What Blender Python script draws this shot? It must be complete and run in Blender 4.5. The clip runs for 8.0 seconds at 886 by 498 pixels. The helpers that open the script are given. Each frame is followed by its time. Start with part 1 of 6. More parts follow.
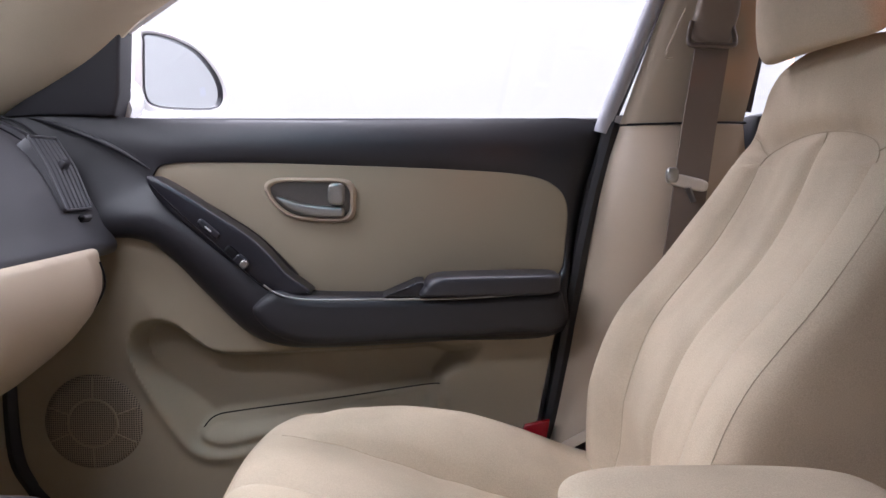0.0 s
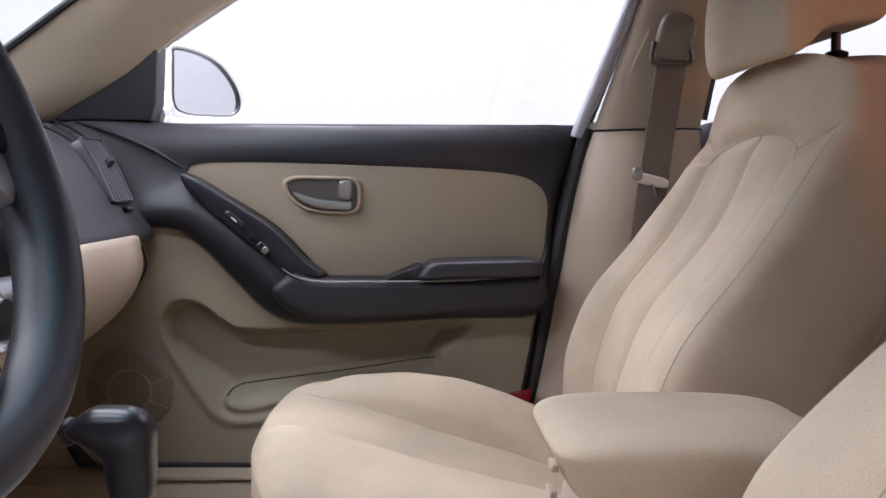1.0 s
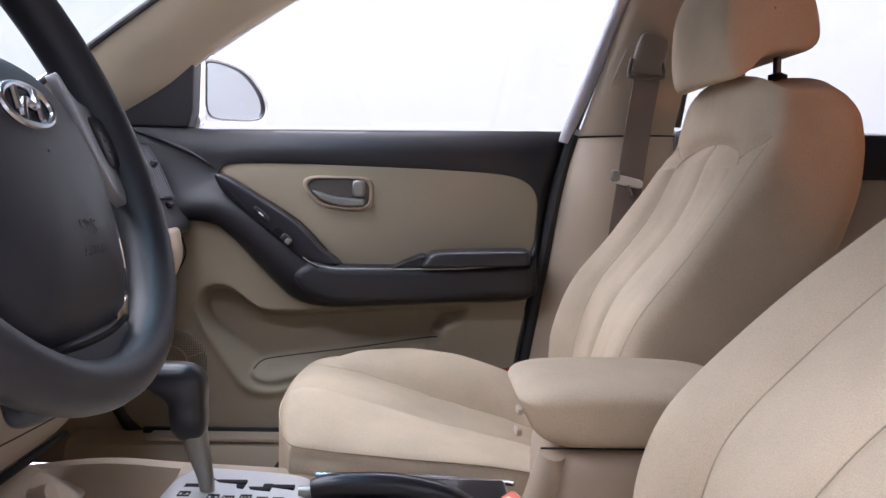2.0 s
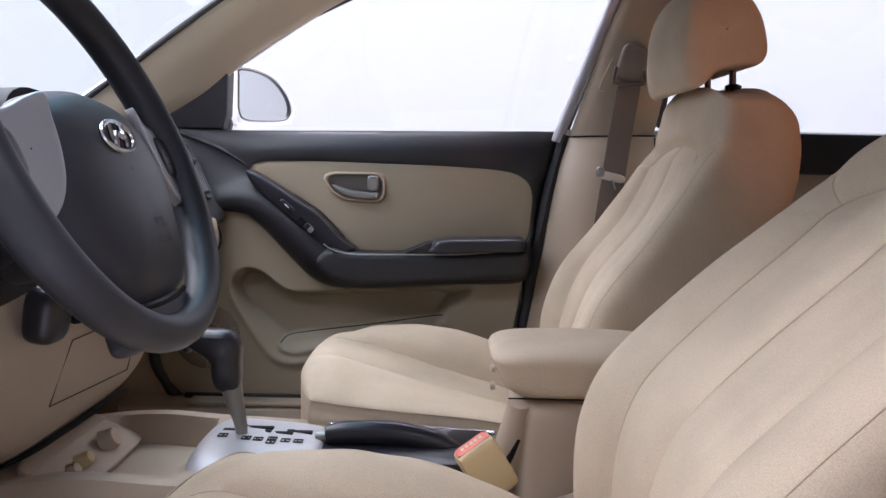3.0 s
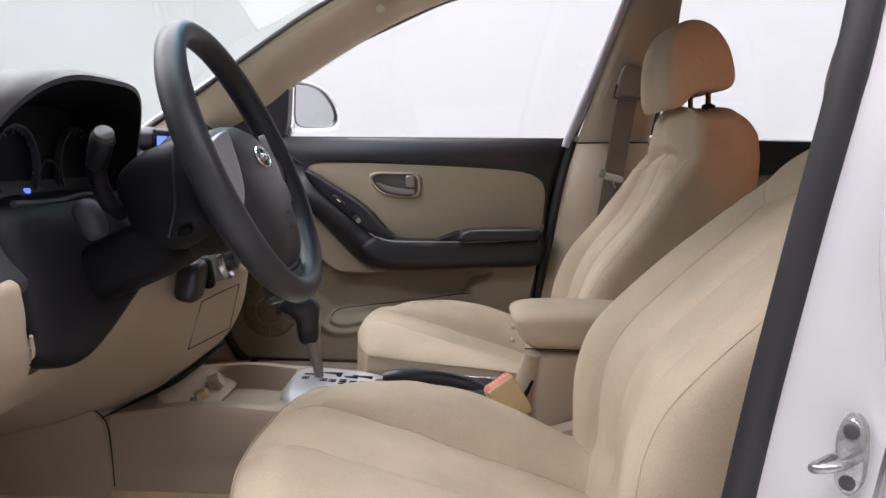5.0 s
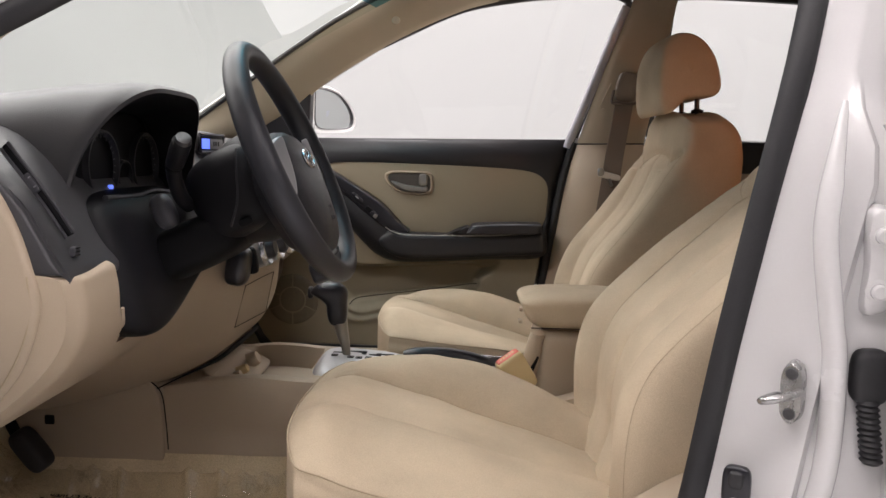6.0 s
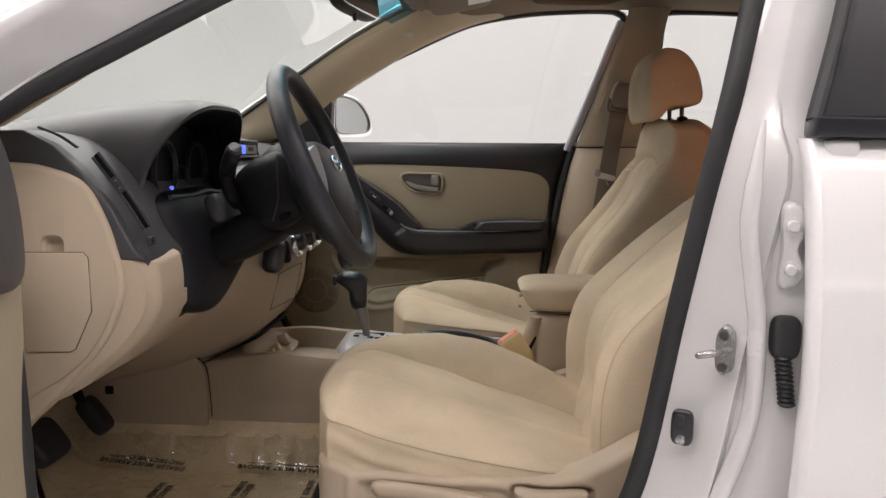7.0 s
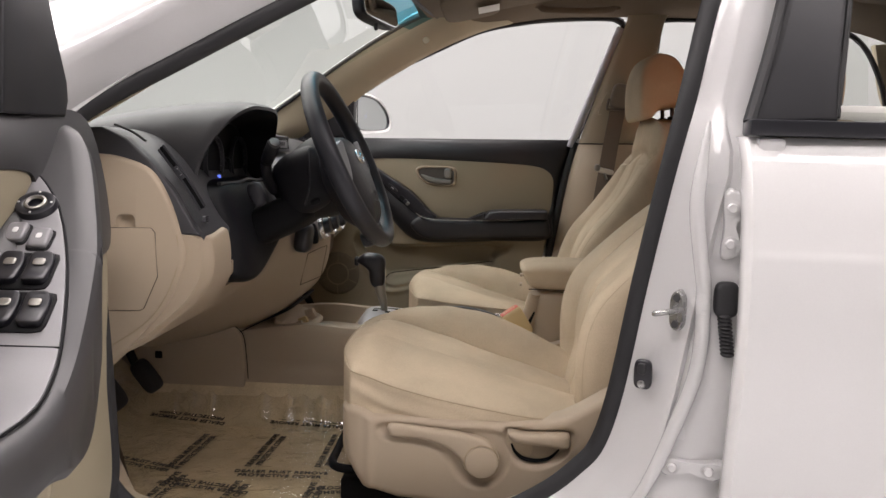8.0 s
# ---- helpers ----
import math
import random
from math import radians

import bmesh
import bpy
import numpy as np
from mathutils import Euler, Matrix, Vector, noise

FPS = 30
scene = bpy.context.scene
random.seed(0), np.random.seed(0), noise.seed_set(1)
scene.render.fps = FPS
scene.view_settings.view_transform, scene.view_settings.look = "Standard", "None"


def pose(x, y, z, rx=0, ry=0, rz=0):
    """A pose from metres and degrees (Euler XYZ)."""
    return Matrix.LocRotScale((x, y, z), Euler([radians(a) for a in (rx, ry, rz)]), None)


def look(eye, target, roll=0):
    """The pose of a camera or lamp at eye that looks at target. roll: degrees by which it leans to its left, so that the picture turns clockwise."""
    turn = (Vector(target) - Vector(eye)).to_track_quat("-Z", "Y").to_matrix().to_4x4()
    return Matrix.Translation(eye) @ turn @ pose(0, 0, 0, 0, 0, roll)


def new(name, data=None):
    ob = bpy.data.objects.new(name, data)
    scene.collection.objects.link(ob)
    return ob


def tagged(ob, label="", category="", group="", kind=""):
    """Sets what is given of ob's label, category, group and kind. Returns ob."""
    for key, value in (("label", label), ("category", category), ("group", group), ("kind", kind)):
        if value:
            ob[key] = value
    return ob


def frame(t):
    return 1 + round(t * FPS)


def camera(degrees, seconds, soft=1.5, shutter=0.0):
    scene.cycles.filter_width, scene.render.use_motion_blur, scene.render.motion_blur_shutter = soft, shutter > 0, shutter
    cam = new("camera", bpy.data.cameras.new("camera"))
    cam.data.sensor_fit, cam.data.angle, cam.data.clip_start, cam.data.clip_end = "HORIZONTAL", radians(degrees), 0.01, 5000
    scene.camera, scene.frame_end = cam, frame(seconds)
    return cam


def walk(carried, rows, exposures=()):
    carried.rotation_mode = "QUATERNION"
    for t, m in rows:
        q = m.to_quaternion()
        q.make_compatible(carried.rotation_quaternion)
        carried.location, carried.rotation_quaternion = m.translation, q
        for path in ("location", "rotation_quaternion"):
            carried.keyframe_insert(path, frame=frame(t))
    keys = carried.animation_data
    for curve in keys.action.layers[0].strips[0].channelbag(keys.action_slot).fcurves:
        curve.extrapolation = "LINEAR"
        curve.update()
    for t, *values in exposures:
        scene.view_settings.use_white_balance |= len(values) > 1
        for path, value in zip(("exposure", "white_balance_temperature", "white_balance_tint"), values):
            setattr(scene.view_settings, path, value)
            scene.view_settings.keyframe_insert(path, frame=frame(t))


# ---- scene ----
cam = camera(58.3, 8.0)
PATH = [
    (0, (-0.034, -0.511, 0.889), (0.028, 1.479, 0.701), 0.8),
    (0.5, (-0.03, -0.59, 0.888), (0.035, 1.4, 0.708), 0.8),
    (1, (-0.05, -0.683, 0.868), (0.039, 1.308, 0.708), 1.0),
    (1.5, (-0.044, -0.772, 0.869), (0.032, 1.22, 0.71), 1.2),
    (2.8, (0.0, -1.018, 0.9), (0.003, 0.97, 0.685), 1.2),
    (3, (0.012, -1.055, 0.9), (-0.003, 0.934, 0.689), 1.2),
    (3.5, (0.018, -1.122, 0.905), (-0.023, 0.865, 0.682), 1.1),
    (4, (0.008, -1.193, 0.916), (-0.045, 0.793, 0.688), 1.1),
    (4.5, (-0.001, -1.288, 0.922), (-0.053, 0.698, 0.692), 1.3),
    (6, (-0.041, -1.542, 0.928), (-0.091, 0.444, 0.692), 1.4),
    (6.5, (-0.032, -1.64, 0.932), (-0.096, 0.345, 0.697), 1.3),
    (7, (-0.027, -1.745, 0.939), (-0.109, 0.239, 0.7), 1.3),
    (7.5, (-0.012, -1.852, 0.942), (-0.115, 0.13, 0.698), 1.4),
    (8, (0.004, -1.96, 0.936), (-0.124, 0.021, 0.687), 1.6),
]
walk(cam, [(t, look(eye, target, roll)) for t, eye, target, roll in PATH],
     exposures=[(0.0, 0.63, 5850, 26), (1.5, 0.63, 5800, 26), (3.0, 0.56, 5750, 25), (4.5, 0.51, 5950, 23), (6.0, 0.24, 6650, 20), (7.0, 0.13, 6750, 19), (8.0, 0.07, 6700, 19)])


# ---------- light ----------
world = bpy.data.worlds.new("studio_world")
scene.world = world
world.use_nodes = True
world.node_tree.nodes["Background"].inputs[0].default_value = (1, 1, 1, 1)
world.node_tree.nodes["Background"].inputs[1].default_value = 0.3
PANEL = 9.8        # ceiling diffusers
WARM = 68.0        # amber lamp behind the car


# ---------- materials ----------
def material(name, colour, rough=0.5, metal=0.0, grain=0.0, scale=400.0, stain=0.0, stain_scale=6.0, coat=0.0, spec=0.5, bump=0.0, sheen=0.0):
    """A principled surface with fine grain (bump) and broad, faint stains."""
    m = bpy.data.materials.new(name)
    m.use_nodes = True
    t = m.node_tree
    b = t.nodes["Principled BSDF"]
    b.inputs["Roughness"].default_value = rough
    b.inputs["Metallic"].default_value = metal
    b.inputs["Coat Weight"].default_value = coat
    b.inputs["Coat Roughness"].default_value = 0.05
    b.inputs["Specular IOR Level"].default_value = spec
    b.inputs["Sheen Weight"].default_value = sheen
    b.inputs["Base Color"].default_value = (*colour, 1)
    geo = t.nodes.new("ShaderNodeNewGeometry")
    if stain:
        n = t.nodes.new("ShaderNodeTexNoise")
        n.inputs["Scale"].default_value, n.inputs["Detail"].default_value = stain_scale, 6
        t.links.new(geo.outputs["Position"], n.inputs["Vector"])
        f = t.nodes.new("ShaderNodeTexNoise")
        f.inputs["Scale"].default_value, f.inputs["Detail"].default_value = scale, 2
        t.links.new(geo.outputs["Position"], f.inputs["Vector"])
        add = t.nodes.new("ShaderNodeMath")
        add.operation = "ADD"
        t.links.new(n.outputs["Fac"], add.inputs[0])
        t.links.new(f.outputs["Fac"], add.inputs[1])
        r = t.nodes.new("ShaderNodeMapRange")
        r.inputs["From Min"].default_value, r.inputs["From Max"].default_value = 0.7, 1.3
        r.inputs["To Min"].default_value, r.inputs["To Max"].default_value = 1 - stain, 1 + stain
        t.links.new(add.outputs[0], r.inputs["Value"])
        v = t.nodes.new("ShaderNodeMix")
        v.data_type, v.blend_type = "RGBA", "MULTIPLY"
        v.inputs["Factor"].default_value = 1
        v.inputs["A"].default_value = (*colour, 1)
        t.links.new(r.outputs["Result"], v.inputs["B"])
        t.links.new(v.outputs["Result"], b.inputs["Base Color"])
        rr = t.nodes.new("ShaderNodeMapRange")
        rr.inputs["To Min"].default_value, rr.inputs["To Max"].default_value = rough * 0.85, min(1, rough * 1.15)
        t.links.new(n.outputs["Fac"], rr.inputs["Value"])
        t.links.new(rr.outputs["Result"], b.inputs["Roughness"])
    if grain or bump:
        g = t.nodes.new("ShaderNodeTexNoise")
        g.inputs["Scale"].default_value, g.inputs["Detail"].default_value = scale, 3
        t.links.new(geo.outputs["Position"], g.inputs["Vector"])
        bp = t.nodes.new("ShaderNodeBump")
        bp.inputs["Strength"].default_value, bp.inputs["Distance"].default_value = grain, 0.0006
        t.links.new(g.outputs["Fac"], bp.inputs["Height"])
        last = bp
        if bump:
            w = t.nodes.new("ShaderNodeTexNoise")
            w.inputs["Scale"].default_value, w.inputs["Detail"].default_value = 9, 2
            t.links.new(geo.outputs["Position"], w.inputs["Vector"])
            bw = t.nodes.new("ShaderNodeBump")
            bw.inputs["Strength"].default_value, bw.inputs["Distance"].default_value = bump, 0.01
            t.links.new(w.outputs["Fac"], bw.inputs["Height"])
            t.links.new(bp.outputs["Normal"], bw.inputs["Normal"])
            last = bw
        t.links.new(last.outputs["Normal"], b.inputs["Normal"])
    return m


def glass(name, tint, gloss=0.02):
    """A thin pane: tinted straight-through light, with gloss by Fresnel."""
    m = bpy.data.materials.new(name)
    m.use_nodes = True
    t = m.node_tree
    t.nodes.remove(t.nodes["Principled BSDF"])
    tr, gl = t.nodes.new("ShaderNodeBsdfTransparent"), t.nodes.new("ShaderNodeBsdfGlossy")
    tr.inputs[0].default_value = (*tint, 1)
    gl.inputs["Roughness"].default_value = gloss
    lw, mix = t.nodes.new("ShaderNodeLayerWeight"), t.nodes.new("ShaderNodeMixShader")
    pw, ad = t.nodes.new("ShaderNodeMath"), t.nodes.new("ShaderNodeMath")
    pw.operation, pw.inputs[1].default_value = "POWER", 4.0
    ad.operation, ad.inputs[1].default_value, ad.inputs[2].default_value = "MULTIPLY_ADD", 0.7, 0.035
    lw.inputs["Blend"].default_value = 0.5
    t.links.new(lw.outputs["Facing"], pw.inputs[0])
    t.links.new(pw.outputs[0], ad.inputs[0])
    t.links.new(ad.outputs[0], mix.inputs[0])
    t.links.new(tr.outputs[0], mix.inputs[1])
    t.links.new(gl.outputs[0], mix.inputs[2])
    t.links.new(mix.outputs[0], t.nodes["Material Output"].inputs["Surface"])
    return m


def glow(name, colour, strength):
    m = bpy.data.materials.new(name)
    m.use_nodes = True
    b = m.node_tree.nodes["Principled BSDF"]
    b.inputs["Base Color"].default_value = (*colour, 1)
    b.inputs["Emission Color"].default_value = (*colour, 1)
    b.inputs["Emission Strength"].default_value = strength
    return m


CLOTH = material("beige_cloth", (0.485, 0.398, 0.288), 0.95, grain=0.7, scale=900, stain=0.15, stain_scale=9, spec=0.15, bump=0.25, sheen=0.0)
SEAM_AND_SHADE = material("beige_seam_and_shade", (0.37, 0.30, 0.205), 0.95, stain=0.05)
TAN = material("beige_plastic", (0.412, 0.334, 0.249), 0.5, grain=0.25, scale=1100, stain=0.04, stain_scale=5, spec=0.35)
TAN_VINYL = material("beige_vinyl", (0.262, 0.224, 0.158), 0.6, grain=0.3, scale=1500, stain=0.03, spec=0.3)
TAN_TRIM = material("pillar_fabric", (0.50, 0.435, 0.32), 0.85, grain=0.3, scale=1300, stain=0.05, spec=0.2)
# Pillar beige taken down: shade on the upper trim is put into the colour.
PILLAR_SHADED = material("pillar_shaded_fabric", (0.36, 0.30, 0.225), 0.85, grain=0.3, scale=1300, stain=0.05, spec=0.2)
# Beige lining; the dimness below the roof is put into its colour.
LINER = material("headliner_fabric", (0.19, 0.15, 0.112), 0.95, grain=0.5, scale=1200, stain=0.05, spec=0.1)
BLACK = material("black_grained_plastic", (0.016, 0.016, 0.019), 0.45, grain=0.35, scale=1300, stain=0.12, stain_scale=8, spec=0.42)
DASH = material("dash_soft_plastic", (0.046, 0.046, 0.050), 0.44, grain=0.5, scale=900, stain=0.12, stain_scale=8, spec=0.45)
GLOSS_BLACK = material("satin_black", (0.010, 0.010, 0.014), 0.3, grain=0.05, scale=900, stain=0.08)
PAD_BLACK = material("armrest_vinyl", (0.018, 0.018, 0.022), 0.36, grain=0.3, scale=1400, stain=0.1)
WHEEL_BLACK = material("wheel_rubber", (0.023, 0.024, 0.029), 0.40, grain=0.3, scale=1500, stain=0.15, stain_scale=15, spec=0.35)
COLUMN = material("column_black", (0.007, 0.007, 0.009), 0.5, grain=0.3, scale=1200, stain=0.1, spec=0.18)
DARK = material("deep_black", (0.004, 0.004, 0.005), 0.6, stain=0.2, spec=0.15)
RUBBER = material("seal_rubber", (0.014, 0.014, 0.016), 0.55, grain=0.2, scale=700, stain=0.2, stain_scale=12)
WHITE = material("white_paint", (0.66, 0.655, 0.65), 0.25, stain=0.015, stain_scale=3, coat=1.0)
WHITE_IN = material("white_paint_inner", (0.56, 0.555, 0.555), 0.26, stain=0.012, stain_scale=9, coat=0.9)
SILVER = material("silver_plastic", (0.36, 0.365, 0.38), 0.38, metal=0.6, grain=0.06, scale=1500, stain=0.05)
GATE = material("gate_silver", (0.60, 0.60, 0.61), 0.42, metal=0.45, grain=0.06, scale=1500, stain=0.04)
# Reflected light on the driver's switch plate is put into this silver-grey.
SATIN_AND_GLARE = material("satin_and_glare_plastic", (0.19, 0.186, 0.196), 0.36, grain=0.1, scale=1300, stain=0.08)
# Driver's door trim is black; glare on it is put into this grey.
GREY_AND_GLARE = material("grey_and_glare_plastic", (0.034, 0.033, 0.035), 0.42, grain=0.2, scale=1200, stain=0.06)
PILLAR_GREY = material("satin_pillar_cover", (0.030, 0.030, 0.033), 0.36, grain=0.1, scale=900, stain=0.1)
SLAT = material("vent_slat_plastic", (0.042, 0.042, 0.048), 0.45, stain=0.1, spec=0.35)
CHANNEL = material("grey_channel", (0.42, 0.42, 0.46), 0.4, stain=0.05)
SATIN = material("satin_metal", (0.30, 0.29, 0.268), 0.36, metal=0.9, stain=0.06, stain_scale=20)
CHROME = material("chrome", (0.64, 0.64, 0.66), 0.26, metal=1.0, stain=0.03)
ZINC = material("zinc_plate", (0.40, 0.40, 0.395), 0.27, metal=0.9, stain=0.15, stain_scale=60)
MIRROR = material("mirror_glass", (0.90, 0.92, 0.93), 0.02, metal=1.0)
CARPET = material("beige_carpet", (0.57, 0.465, 0.31), 1.0, grain=1.0, scale=500, stain=0.2, stain_scale=14, spec=0.05)
BELT = material("belt_webbing", (0.17, 0.135, 0.11), 0.8, grain=0.6, scale=1600, stain=0.06, spec=0.2)
BUCKLE = material("buckle_plastic", (0.56, 0.43, 0.23), 0.45, stain=0.03)
ANCHOR = material("anchor_plastic", (0.22, 0.175, 0.14), 0.5, grain=0.2, scale=1100, stain=0.05)
RED = material("red_plastic", (0.62, 0.13, 0.09), 0.4, stain=0.05)
RED_LENS = material("red_reflector", (0.22, 0.006, 0.012), 0.2, stain=0.1)
PRINT = material("dark_print", (0.03, 0.025, 0.02), 0.6)
LIGHT_PRINT = material("light_print", (0.7, 0.7, 0.7), 0.5)
GREY_PRINT = material("grey_print", (0.05, 0.05, 0.053), 0.5)
LABEL = material("paper_label", (0.75, 0.74, 0.70), 0.6, stain=0.02)
LABEL_GREY = material("grey_label", (0.2, 0.2, 0.21), 0.4, stain=0.1)
# White walls; the weaker light on them is put into this grey.
WALL = material("studio_wall", (0.315, 0.319, 0.316), 0.9, stain=0.012, stain_scale=0.6, grain=0.1, scale=80)
# Unseen west wall; its darker colour cuts the light thrown into the car.
DIMMED_WALL = material("studio_wall_dimmed", (0.30, 0.30, 0.30), 0.9, stain=0.02, stain_scale=0.6, grain=0.1, scale=80)
FLOOR = material("studio_floor", (0.55, 0.55, 0.55), 0.45, stain=0.04, stain_scale=1.5)
GLASS = glass("clear_glass", (0.95, 0.97, 0.96))
GLASS_GREEN = glass("windscreen_glass", (0.84, 0.90, 0.87))
GLASS_BLUE = glass("shade_band_glass", (0.10, 0.42, 0.55))
GLASS_SMOKE = glass("rear_glass", (0.80, 0.82, 0.80))
# Dark tint for the unseen rear screen, to dim light from behind.
GLASS_REAR_DIM = glass("rear_dimming_glass", (0.42, 0.46, 0.44))
PANEL_GLOW = glow("diffuser_glow", (1.0, 0.985, 0.96), PANEL)
BLUE_GLOW = glow("display_glow", (0.12, 0.22, 1.0), 1.0)
AMBER_GLOW = glow("lamp_glow", (1.0, 0.25, 0.03), 1.5)


def film_material():
    """Clear protective film: mostly see-through, with wrinkles that catch the light."""
    m = glass("clear_film", (0.97, 0.955, 0.92), 0.045)
    t = m.node_tree
    n, bp = t.nodes.new("ShaderNodeTexNoise"), t.nodes.new("ShaderNodeBump")
    geo = t.nodes.new("ShaderNodeNewGeometry")
    n.inputs["Scale"].default_value, n.inputs["Detail"].default_value, n.inputs["Distortion"].default_value = 22, 3, 1.5
    bp.inputs["Strength"].default_value, bp.inputs["Distance"].default_value = 0.55, 0.012
    t.links.new(geo.outputs["Position"], n.inputs["Vector"])
    t.links.new(n.outputs["Fac"], bp.inputs["Height"])
    for node in t.nodes:
        if node.type == "MATH" and node.operation == "MULTIPLY_ADD":
            node.inputs[2].default_value = 0.22
        if node.type in ("BSDF_GLOSSY", "LAYER_WEIGHT"):
            t.links.new(bp.outputs["Normal"], node.inputs["Normal"])
    return m


FILM = film_material()


def grille_material():
    """Speaker mesh: beige with rows of small dark holes."""
    m = material("speaker_mesh", (0.42, 0.34, 0.24), 0.6)
    t = m.node_tree
    b = t.nodes["Principled BSDF"]
    v, geo, ramp = t.nodes.new("ShaderNodeTexVoronoi"), t.nodes.new("ShaderNodeNewGeometry"), t.nodes.new("ShaderNodeValToRGB")
    v.voronoi_dimensions = "2D"
    sep, com = t.nodes.new("ShaderNodeSeparateXYZ"), t.nodes.new("ShaderNodeCombineXYZ")
    t.links.new(geo.outputs["Position"], sep.inputs[0])
    t.links.new(sep.outputs["X"], com.inputs["X"])
    t.links.new(sep.outputs["Z"], com.inputs["Y"])
    v.inputs["Scale"].default_value, v.inputs["Randomness"].default_value = 300, 0.0
    ramp.color_ramp.elements[0].position, ramp.color_ramp.elements[0].color = 0.34, (0.05, 0.04, 0.03, 1)
    ramp.color_ramp.elements[1].position, ramp.color_ramp.elements[1].color = 0.42, (0.27, 0.22, 0.155, 1)
    t.links.new(com.outputs[0], v.inputs["Vector"])
    t.links.new(v.outputs["Distance"], ramp.inputs[0])
    t.links.new(ramp.outputs[0], b.inputs["Base Color"])
    return m


GRILLE = grille_material()


# ---------- builders ----------
def thing(name, base, label, category, group="", kind=""):
    ob = new(name)
    ob.location = base
    ob.empty_display_size = 0.05
    return tagged(ob, label, category, group, kind)


def part(name, bm, mat, parent=None, label="", smooth=True, m=None):
    """Links a bmesh, given in world places, as one mesh under its parent."""
    if m is not None:
        bm.transform(m)
    bmesh.ops.remove_doubles(bm, verts=bm.verts, dist=1e-6)
    bmesh.ops.recalc_face_normals(bm, faces=bm.faces)
    data = bpy.data.meshes.new(name)
    bm.to_mesh(data)
    bm.free()
    data.materials.append(mat)
    if smooth:
        data.shade_smooth()
        data.set_sharp_from_angle(angle=radians(40))
    ob = new(name, data)
    if parent is not None:
        ob.parent = parent
        if parent.data is None:
            ob.matrix_parent_inverse = Matrix.Translation(parent.location).inverted()
    return tagged(ob, label)


def curve(points, n=8, closed=False):
    """A smooth line (Catmull-Rom) through points of any dimension."""
    p = np.array(points, float)
    k = len(p)
    spans = k if closed else k - 1
    out = []
    for i in range(spans):
        if closed:
            a, b, c, d = p[i - 1], p[i], p[(i + 1) % k], p[(i + 2) % k]
        else:
            a, b, c, d = p[max(i - 1, 0)], p[i], p[i + 1], p[min(i + 2, k - 1)]
        for j in range(n):
            s = j / n
            out.append(0.5 * (2 * b + (c - a) * s + (2 * a - 5 * b + 4 * c - d) * s * s + (3 * b - a - 3 * c + d) * s ** 3))
    if not closed:
        out.append(p[-1])
    return np.array(out)


def grid(rows, closed_u=False, closed_v=False, caps=False, bm=None):
    """Joins rows of points (equal counts) into quads."""
    bm = bm or bmesh.new()
    vs = [[bm.verts.new(tuple(map(float, q))) for q in row] for row in rows]
    nu, nv = len(vs), len(vs[0])
    for i in range(nu if closed_u else nu - 1):
        for j in range(nv if closed_v else nv - 1):
            q = (vs[i][j], vs[(i + 1) % nu][j], vs[(i + 1) % nu][(j + 1) % nv], vs[i][(j + 1) % nv])
            bm.faces.new(q)
    if caps:
        for row in (vs[0], vs[-1]):
            bm.faces.new(row)
    return bm


def block(n=12, k=5.0, fn=None):
    """A rounded block: each point of the unit cube's skin drawn to a p-norm ball, then placed by fn."""
    bm = bmesh.new()
    for axis in range(3):
        for sign in (-1, 1):
            rows = []
            for i in range(n + 1):
                row = []
                for j in range(n + 1):
                    q = [0, 0, 0]
                    q[axis], q[(axis + 1) % 3], q[(axis + 2) % 3] = sign, 2 * i / n - 1, 2 * j / n - 1
                    row.append(fn(*round_point(q, k)))
                rows.append(row)
            grid(rows, bm=bm)
    bmesh.ops.remove_doubles(bm, verts=bm.verts, dist=2e-5)
    return bm


def round_point(q, k):
    r = sum(abs(c) ** k for c in q) ** (1 / k)
    return [c / r for c in q]


def pad(centre, half, k=6.0, n=8, turn=None):
    """A rounded box of that centre and half size."""
    c, h = Vector(centre), half
    bm = block(n, k, lambda x, y, z: (x * h[0], y * h[1], z * h[2]))
    bm.transform(Matrix.Translation(c) @ (turn or Matrix()))
    return bm


def box(x0, x1, y0, y1, z0, z1, bevel=0.003, seg=2):
    out = bmesh.new()
    vs = [out.verts.new((x, y, z)) for x in (x0, x1) for y in (y0, y1) for z in (z0, z1)]
    for f in ((0, 1, 3, 2), (4, 6, 7, 5), (0, 4, 5, 1), (2, 3, 7, 6), (0, 2, 6, 4), (1, 5, 7, 3)):
        out.faces.new([vs[i] for i in f])
    if bevel:
        bmesh.ops.bevel(out, geom=out.edges[:], offset=bevel, segments=seg, affect="EDGES", profile=0.5)
    return out


